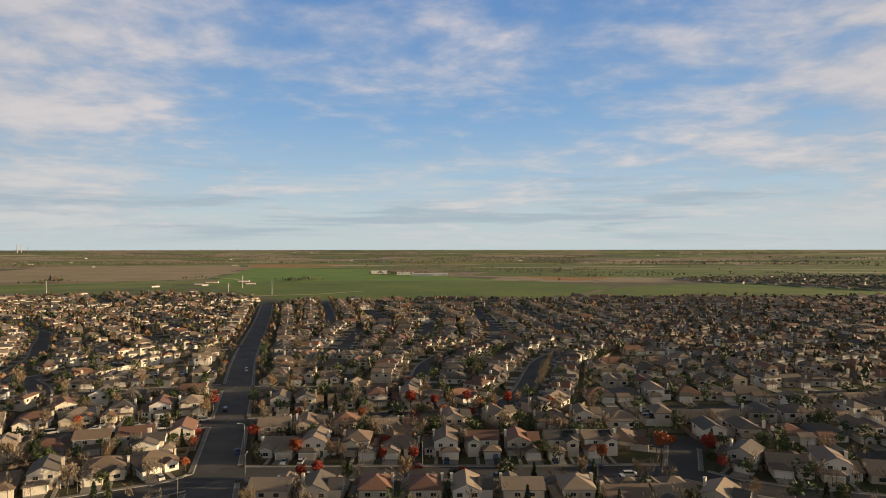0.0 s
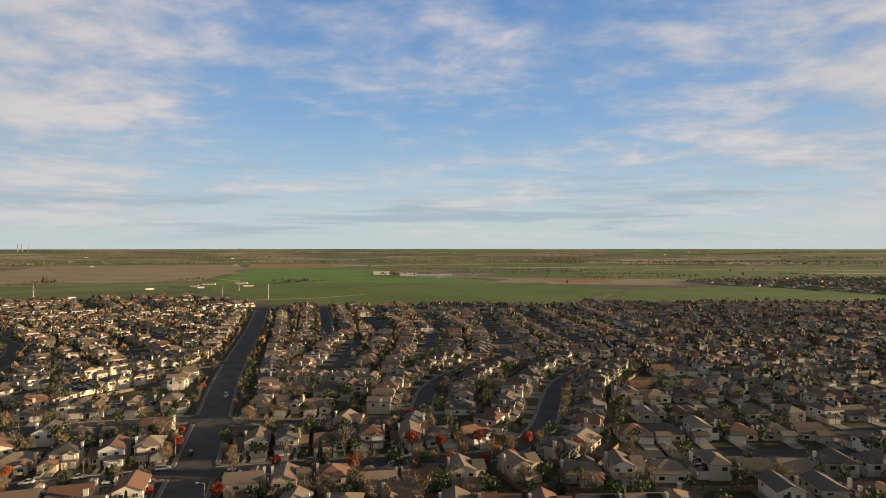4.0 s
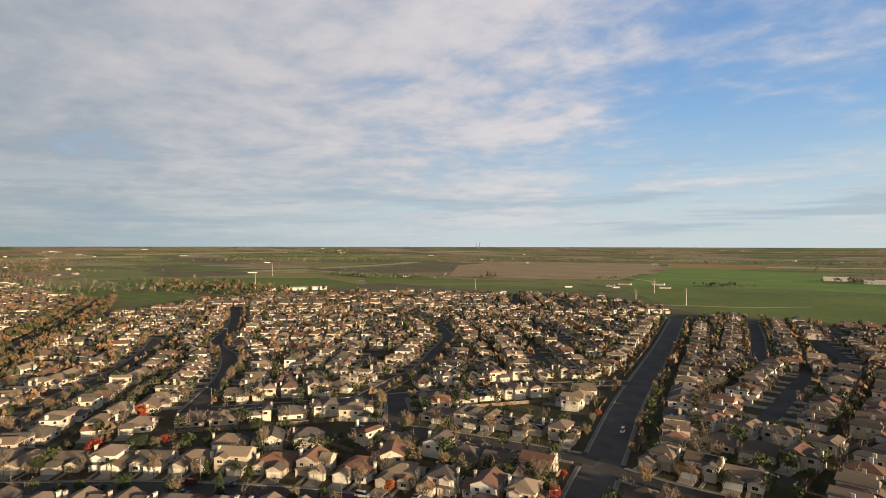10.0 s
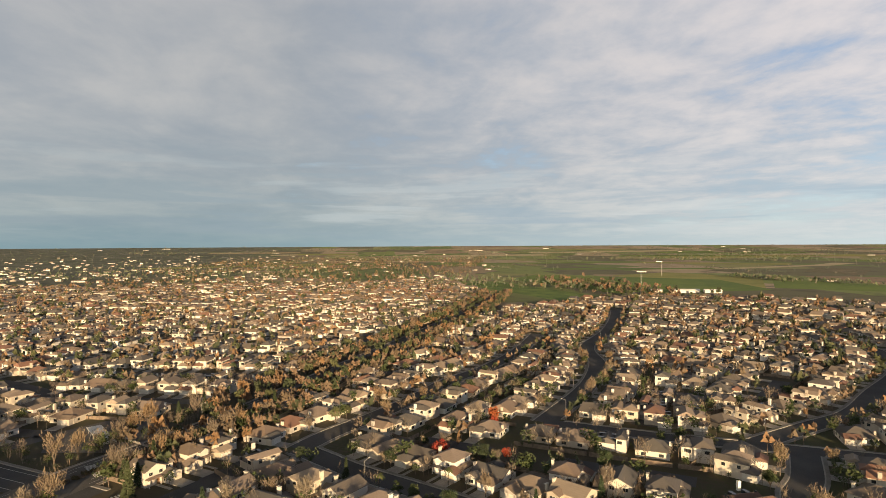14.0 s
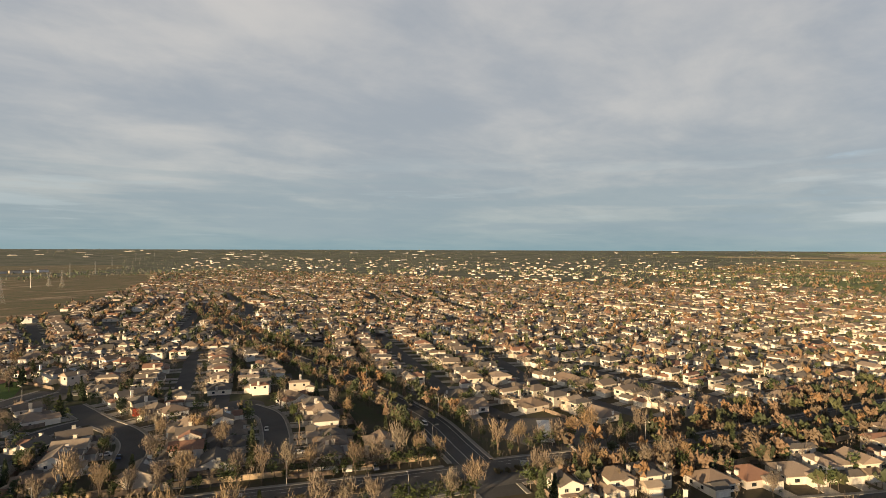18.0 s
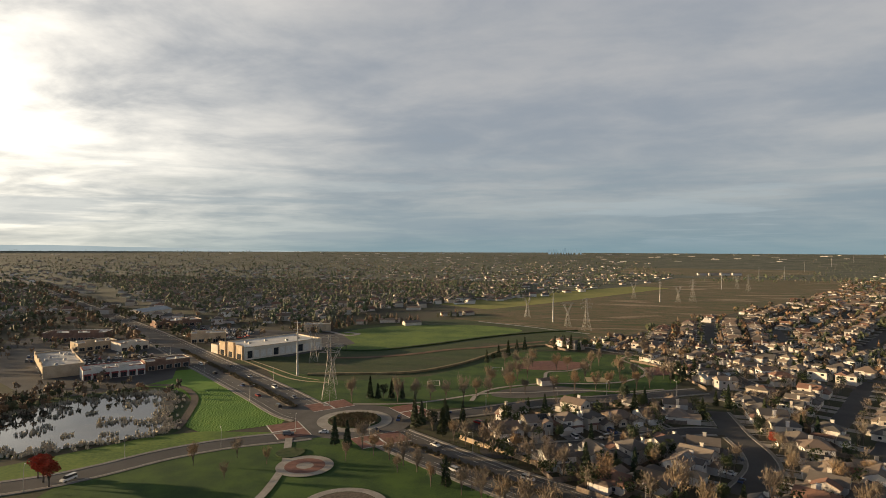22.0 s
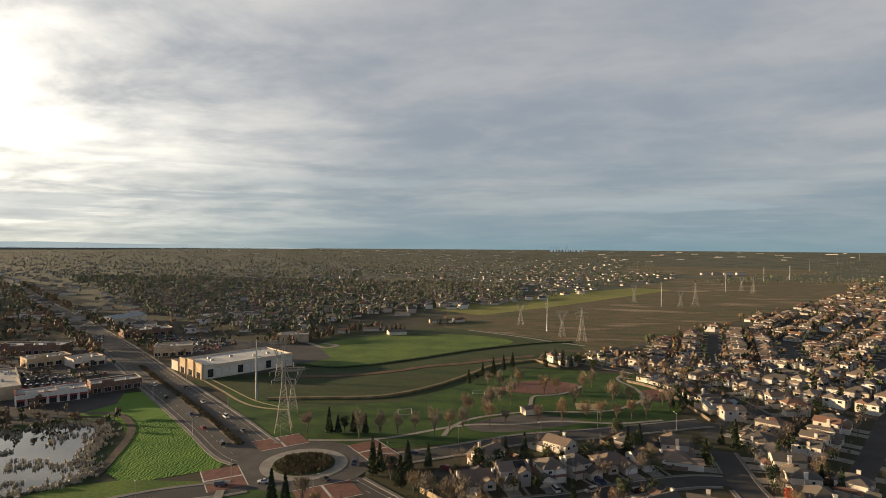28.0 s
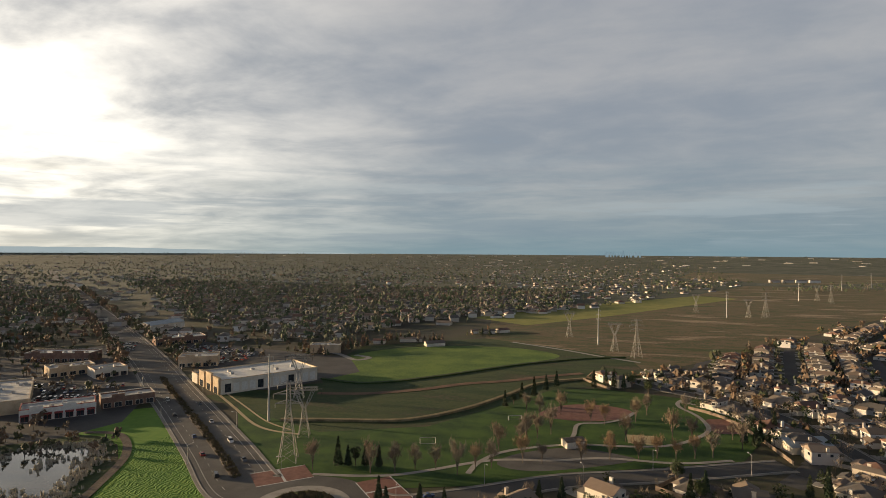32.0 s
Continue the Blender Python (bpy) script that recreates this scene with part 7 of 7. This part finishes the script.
for k, step, last in ((B, 9, 90), (R, 10, 70), (0, 12, 60), (14, 10, 50), (4, 14, 60), (1, 14, 40), (19, 8, 30), (18, 9, 40), (11, 14, 60)):
    line = ROADS[k][2]
    nrm = normals(line)
    for n, i in enumerate(range(3, min(last, len(line) - 1), step)):
        side = 1 if n % 2 else -1
        p = line[i] + nrm[i] * side * (ROADS[k][1] / 2 + 1.1)
        if not on_road(p, k, 0.2):
            street_lamp(p.x, p.y, math.degrees(math.atan2(-nrm[i].y * side, -nrm[i].x * side)))


# ---- cars ----
def make_car(seed, length, height, van):
    car = new("van" if van else "car")
    l, w = length / 2, 0.9
    s = Solid()
    if van:
        prof = [(-l, 0.35), (l, 0.35), (l, 0.95), (l - 0.9, 1.15), (-l, 1.15)]
        cab = [(-l + 0.05, 1.15), (l - 0.95, 1.15), (l - 1.7, height), (-l + 0.15, height)]
    else:
        prof = [(-l, 0.35), (l, 0.35), (l, 0.72), (l - 0.2, 0.85), (l - 1.3, 0.98), (-l + 0.9, 1.0), (-l, 0.9)]
        cab = [(-l + 0.55, 1.0), (l - 1.35, 0.98), (l - 2.05, height), (-l + 1.25, height)]
    for pts, solid_w, top_w in ((prof, w, w),):
        k = len(pts)
        s.add([Vector((x, -solid_w, z)) for x, z in pts] + [Vector((x, solid_w, z)) for x, z in pts],
              [tuple(range(k - 1, -1, -1)), tuple(range(k, 2 * k))] + [(i, (i + 1) % k, k + (i + 1) % k, k + i) for i in range(k)])
    a, b = cab[2], cab[3]
    s.box(b[0], a[0], -0.68, 0.68, height - 0.02, height + 0.05)
    part("body", s, car_paint, car)
    s = Solid()
    top = 0.7
    s.add([Vector((x, y * q, z)) for y in (-1, 1) for (x, z), q in zip(cab, (0.86, 0.86, top, top))], [(3, 2, 1, 0), (4, 5, 6, 7), (0, 1, 5, 4), (1, 2, 6, 5), (2, 3, 7, 6), (3, 0, 4, 7)])
    part("cabin_glass", s, glass_dark, car, "dark tinted car glass")
    for x in (-l + 0.85, l - 0.9):
        for y in (-1, 1):
            s = Solid()
            s.tube((x, y * 0.92, 0.33), (x, y * 0.7, 0.33), 0.33, 0.33, 12), s.tube((x, y * 0.94, 0.33), (x, y * 0.9, 0.33), 0.2, 0.2, 8)
            part("wheel", s, tyre, car)
    return tagged(car, "parked van with dark windows" if van else "car with dark windows and painted body", "car", "cars")


def make_parked_cars():
    """The full car parks by the shops, too many cars to count."""
    r = random.Random(64)
    s = Solid()
    for region, turn, gap in (([(152, -384), (225, -400), (232, -374), (190, -334), (150, -326), (136, -350)], 55, 11.0), ([(262, -332), (300, -376), (284, -392), (250, -352)], 38, 11.0)):
        xs, ys = [p[0] for p in region], [p[1] for p in region]
        u = Vector((math.cos(radians(turn)), math.sin(radians(turn))))
        w = Vector((-u.y, u.x))
        mid = Vector(((min(xs) + max(xs)) / 2, (min(ys) + max(ys)) / 2))
        for row in range(-10, 11):
            for back in (-2.5, 2.5):
                for i in range(-40, 41):
                    p = mid + w * (row * gap * 1.35 + back) + u * i * 2.8
                    if r.random() < 0.62 and inside(p.x, p.y, region):
                        m = Matrix.Translation((p.x, p.y, 0.1)) @ Matrix.Rotation(radians(turn + 90), 4, "Z")
                        l, h = r.uniform(2.1, 2.5), r.uniform(1.4, 1.8)
                        s.box(-l, l, -0.88, 0.88, 0.3, 0.95, 0, m)
                        k = len(s.v)
                        low, top = [(-l * 0.8, -0.82), (l * 0.45, -0.82), (l * 0.45, 0.82), (-l * 0.8, 0.82)], [(-l * 0.6, -0.66), (l * 0.15, -0.66), (l * 0.15, 0.66), (-l * 0.6, 0.66)]
                        s.add([m @ Vector((*q, 0.95)) for q in low] + [m @ Vector((*q, h)) for q in top], [(0, 1, 5, 4), (1, 2, 6, 5), (2, 3, 7, 6), (3, 0, 4, 7)], 1)
                        s.add([m @ Vector((*q, h)) for q in top], [(0, 1, 2, 3)], 0)
    whole("parked_cars", s, [car_paint_far, glass_dark], "rows of parked cars beside the shops", "cars", "", "stuff")


make_parked_cars()
CARS = [make_car(1, 4.6, 1.45, False), make_car(2, 4.8, 1.75, True), make_car(3, 4.3, 1.5, False), make_car(4, 5.3, 1.9, True)]
car_rng = random.Random(51)
parked = []


def put_car(x, y, turn, z=0.1):
    if reach(x, y) < 420 and not any(math.hypot(x - a, y - b) < 2.6 for a, b in parked):
        parked.append((x, y))
        copy_thing(car_rng.choice(CARS), pose(x, y, z, 0, 0, turn))


for x, y, a in NEAR[:150]:
    m = Matrix.Translation((x, y, 0)) @ Matrix.Rotation(a, 4, "Z")
    if car_rng.random() < 0.42:
        p = m @ Vector((car_rng.choice((-6.2, 6.2)), -3.4, 0))
        put_car(p.x, p.y, math.degrees(a) + car_rng.choice((0, 180)), 0.16)
for n, (x, y, a) in enumerate(NEAR[:120]):
    m = Matrix.Translation((x, y, 0)) @ Matrix.Rotation(a, 4, "Z")
    if car_rng.random() < 0.45:
        p = m @ Vector((3.1 * HOUSE_SIDE[n] + car_rng.choice((-1.25, 1.25)), car_rng.uniform(1.2, 2.2), 0))
        put_car(p.x, p.y, math.degrees(a) + car_rng.choice((90, 270)), 0.2)
for k, i, off, back in [(B, 8, 6.5, 0), (B, 14, -6.5, 1), (B, 20, 6.5, 0), (B, 31, -5.5, 1), (B, 44, 6, 0), (R, 8, 7, 0), (R, 11, -6.5, 1), (R, 15, 7.5, 0), (R, 18, -7, 1), (R, 22, 6, 0), (R, 27, -6, 1), (R, 33, 8, 0), (R, 37, -8, 1), (R, 42, 6, 0),
                        (0, 40, 3, 0), (0, 62, -3, 1), (0, 25, -6, 1), (14, 20, 4, 0), (14, 28, -4, 1), (18, 6, 3, 0), (19, 4, -3, 1)]:
    line = ROADS[k][2]
    p, n = line[i] + normals(line)[i] * off, normals(line)[i]
    put_car(p.x, p.y, math.degrees(math.atan2(-n.x, n.y)) + 180 * back, 0.08 + 0.004 * k)
put_car(-52, -100, 150, 0.22), put_car(-30, -94, 20, 0.22), put_car(-58, -118, 95, 0.22), put_car(38, -30, 80, 0.22)
for row, (ox, oy) in enumerate([(158, -206), (164, -214), (174, -226), (180, -234), (190, -246), (200, -232), (212, -222), (148, -222), (160, -244), (224, -236)]):
    for i in range(9):
        if car_rng.random() < 0.75:
            put_car(ox + i * 2.9 * math.cos(radians(38)), oy + i * 2.9 * math.sin(radians(38)), 128 + car_rng.choice((0, 180)), 0.32)
for i in range(26):
    if car_rng.random() < 0.8:
        put_car(105 + (i % 13) * 3.4, -366 - (i % 13) * 2.2 - 9 * (i // 13), 55, 0.3)
for v in CARS:
    for o in (*v.children_recursive, v):
        bpy.data.objects.remove(o)


# ---- plants round the pond and along the roads ----
def brush(name, spots, mat, label, blades=14, h=1.2):
    s = Solid()
    r = random.Random(61)
    for x, y, z in spots:
        for _ in range(blades):
            a, d = r.uniform(0, 6.28), r.uniform(0, 0.9)
            b = Vector((x + d * math.cos(a), y + d * math.sin(a), z))
            t = b + Vector((r.uniform(-0.4, 0.4), r.uniform(-0.4, 0.4), h * r.uniform(0.5, 1.2)))
            wv = Vector((math.cos(a + 1.5), math.sin(a + 1.5), 0)) * 0.22
            s.add([b - wv, b + wv, t + wv * 0.5, t - wv * 0.5], [(0, 1, 2, 3)])
    return whole(name, s, [mat], label, "plants", "", "stuff")


bush_rng = random.Random(71)
pond_line = smooth([(40, -86), (66, -57), (96, -42), (126, -48), (132, -90), (112, -128), (86, -146), (66, -128), (54, -104)], True)
spots = []
for x, y in pond_line:
    for _ in range(14):
        spots.append((x + bush_rng.gauss(0, 2.5), y + bush_rng.gauss(0, 2.5), 0.15))
for _ in range(1500):
    x, y = bush_rng.uniform(45, 130), bush_rng.uniform(-140, -45)
    if inside(x, y, pond_line) and noise.noise((x * 0.09, y * 0.09, 0)) > 0.16:
        spots.append((x, y, 0.2))
brush("reeds", spots, reed_straw, "dry reeds standing in the pond", 12, 1.1)
spots = [(ROUND[0] + d * math.cos(a), ROUND[1] + d * math.sin(a), 0.4) for d, a in ((11.5 * math.sqrt(bush_rng.random()), bush_rng.uniform(0, 6.28)) for _ in range(420))]
for k, lo, hi in ((R, 7, 60), (B, 6, 56), (B, 66, 140)):
    for p in ROADS[k][2][lo:hi]:
        for _ in range(7):
            q = (p.x + bush_rng.uniform(-1.5, 1.5), p.y + bush_rng.uniform(-1.5, 1.5))
            spots.append((*q, 0.38))
brush("median_shrubs", spots, median_brush, "low reddish shrubs on the medians and island", 12, 0.8)
spots = [(100 + bush_rng.gauss(0, 16), -142 + bush_rng.gauss(0, 9), bush_rng.uniform(3, 6), 0) for _ in range(30)] + [(142 + bush_rng.gauss(0, 13), -90 + bush_rng.gauss(0, 30), bush_rng.uniform(3.5, 7), 0) for _ in range(220)]
tree_mass("pond_trees", spots, leaf_far, "bare willows and brush round the pond", 14)
spots = [(250 + bush_rng.uniform(-150, 200), -340 + bush_rng.uniform(-160, 130), bush_rng.uniform(4, 8), 0) for _ in range(420)]
spots = [s for s in spots if not on_road(Vector(s[:2]), -1, 1.0) and not inside(s[0], s[1], [(30, -240), (100, -235), (150, -310), (90, -390), (20, -330)])]
spots += [(x + bush_rng.gauss(0, 6), y + bush_rng.gauss(0, 6), bush_rng.uniform(6, 12), 1) for x, y in [(70, -440), (40, -490), (10, -480), (80, -420), (-20, -545), (95, -388), (60, -470)] for _ in range(9)]
spots += [(-893 + bush_rng.gauss(0, 18), 1322 + bush_rng.gauss(0, 5), bush_rng.uniform(10, 18), 1) for _ in range(8)] + [(-120 + bush_rng.gauss(0, 40), 1650 + bush_rng.gauss(0, 12), bush_rng.uniform(7, 12), 0) for _ in range(30)]
spots += [(-330 + bush_rng.gauss(0, 35), 1352 + bush_rng.gauss(0, 6), bush_rng.uniform(5, 9), 0) for _ in range(26)] + [(-1020 + bush_rng.gauss(0, 130), 640 + bush_rng.gauss(0, 40), bush_rng.uniform(8, 16), 0) for _ in range(170)]
road_n = normals(ROADS[R][2])
for i in range(70, min(330, len(road_n))):
    for off in (-22, -17, 17, 22):
        p = ROADS[R][2][i] + road_n[i] * (off + bush_rng.uniform(-2.5, 2.5)) if bush_rng.random() < 0.45 else None
        if p is not None:
            spots.append((p.x, p.y, bush_rng.uniform(5, 11), 0 if bush_rng.random() < 0.7 else 1))
for _ in range(1500):
    x, y = bush_rng.uniform(290, 900), bush_rng.uniform(-800, -150)
    if inside(x, y, [(300, -200), (480, -330), (900, -700), (900, -780), (620, -600), (400, -440), (310, -300)]) and not on_road(Vector((x, y)), -1, 3.0):
        spots.append((x, y, bush_rng.uniform(5, 11), 0 if bush_rng.random() < 0.6 else 1))
tree_mass("scattered_trees", spots, leaf_far, "trees among the shops and farms", 12)


# ---- west car park ----
def carport(x, y, length, turn):
    c = new("carport")
    n = int(length / 5)
    for i in range(n + 1):
        for side in (-2.2, 2.2):
            s = Solid()
            s.tube((i * 5 - length / 2, side, 0), (i * 5 - length / 2, side, 2.6), 0.12, 0.12, 6)
            part("post", s, steel, c)
    s = Solid()
    s.box(-length / 2 - 0.5, length / 2 + 0.5, -2.8, 2.8, 2.6, 2.8), s.box(-length / 2 - 0.55, length / 2 + 0.55, -2.85, -2.75, 2.45, 2.85)
    part("roof", s, roof_white, c, "pale flat metal roof")
    tagged(c, "long open carport with a pale roof on posts", "carport")
    return move(c, pose(x, y, 0.05, 0, 0, turn))


carport(-311, 50, 28, 30)
s = Solid()
for i in range(16):
    s.box(i * 3.0, i * 3.0 + 2.2, -0.4, 0.4, 0.03, 0.75, 0, pose(-330, 40, 0, 0, 0, 45))
whole("stone_blocks", s, [concrete], "row of pale blocks along the car park", "blocks", "", "stuff")
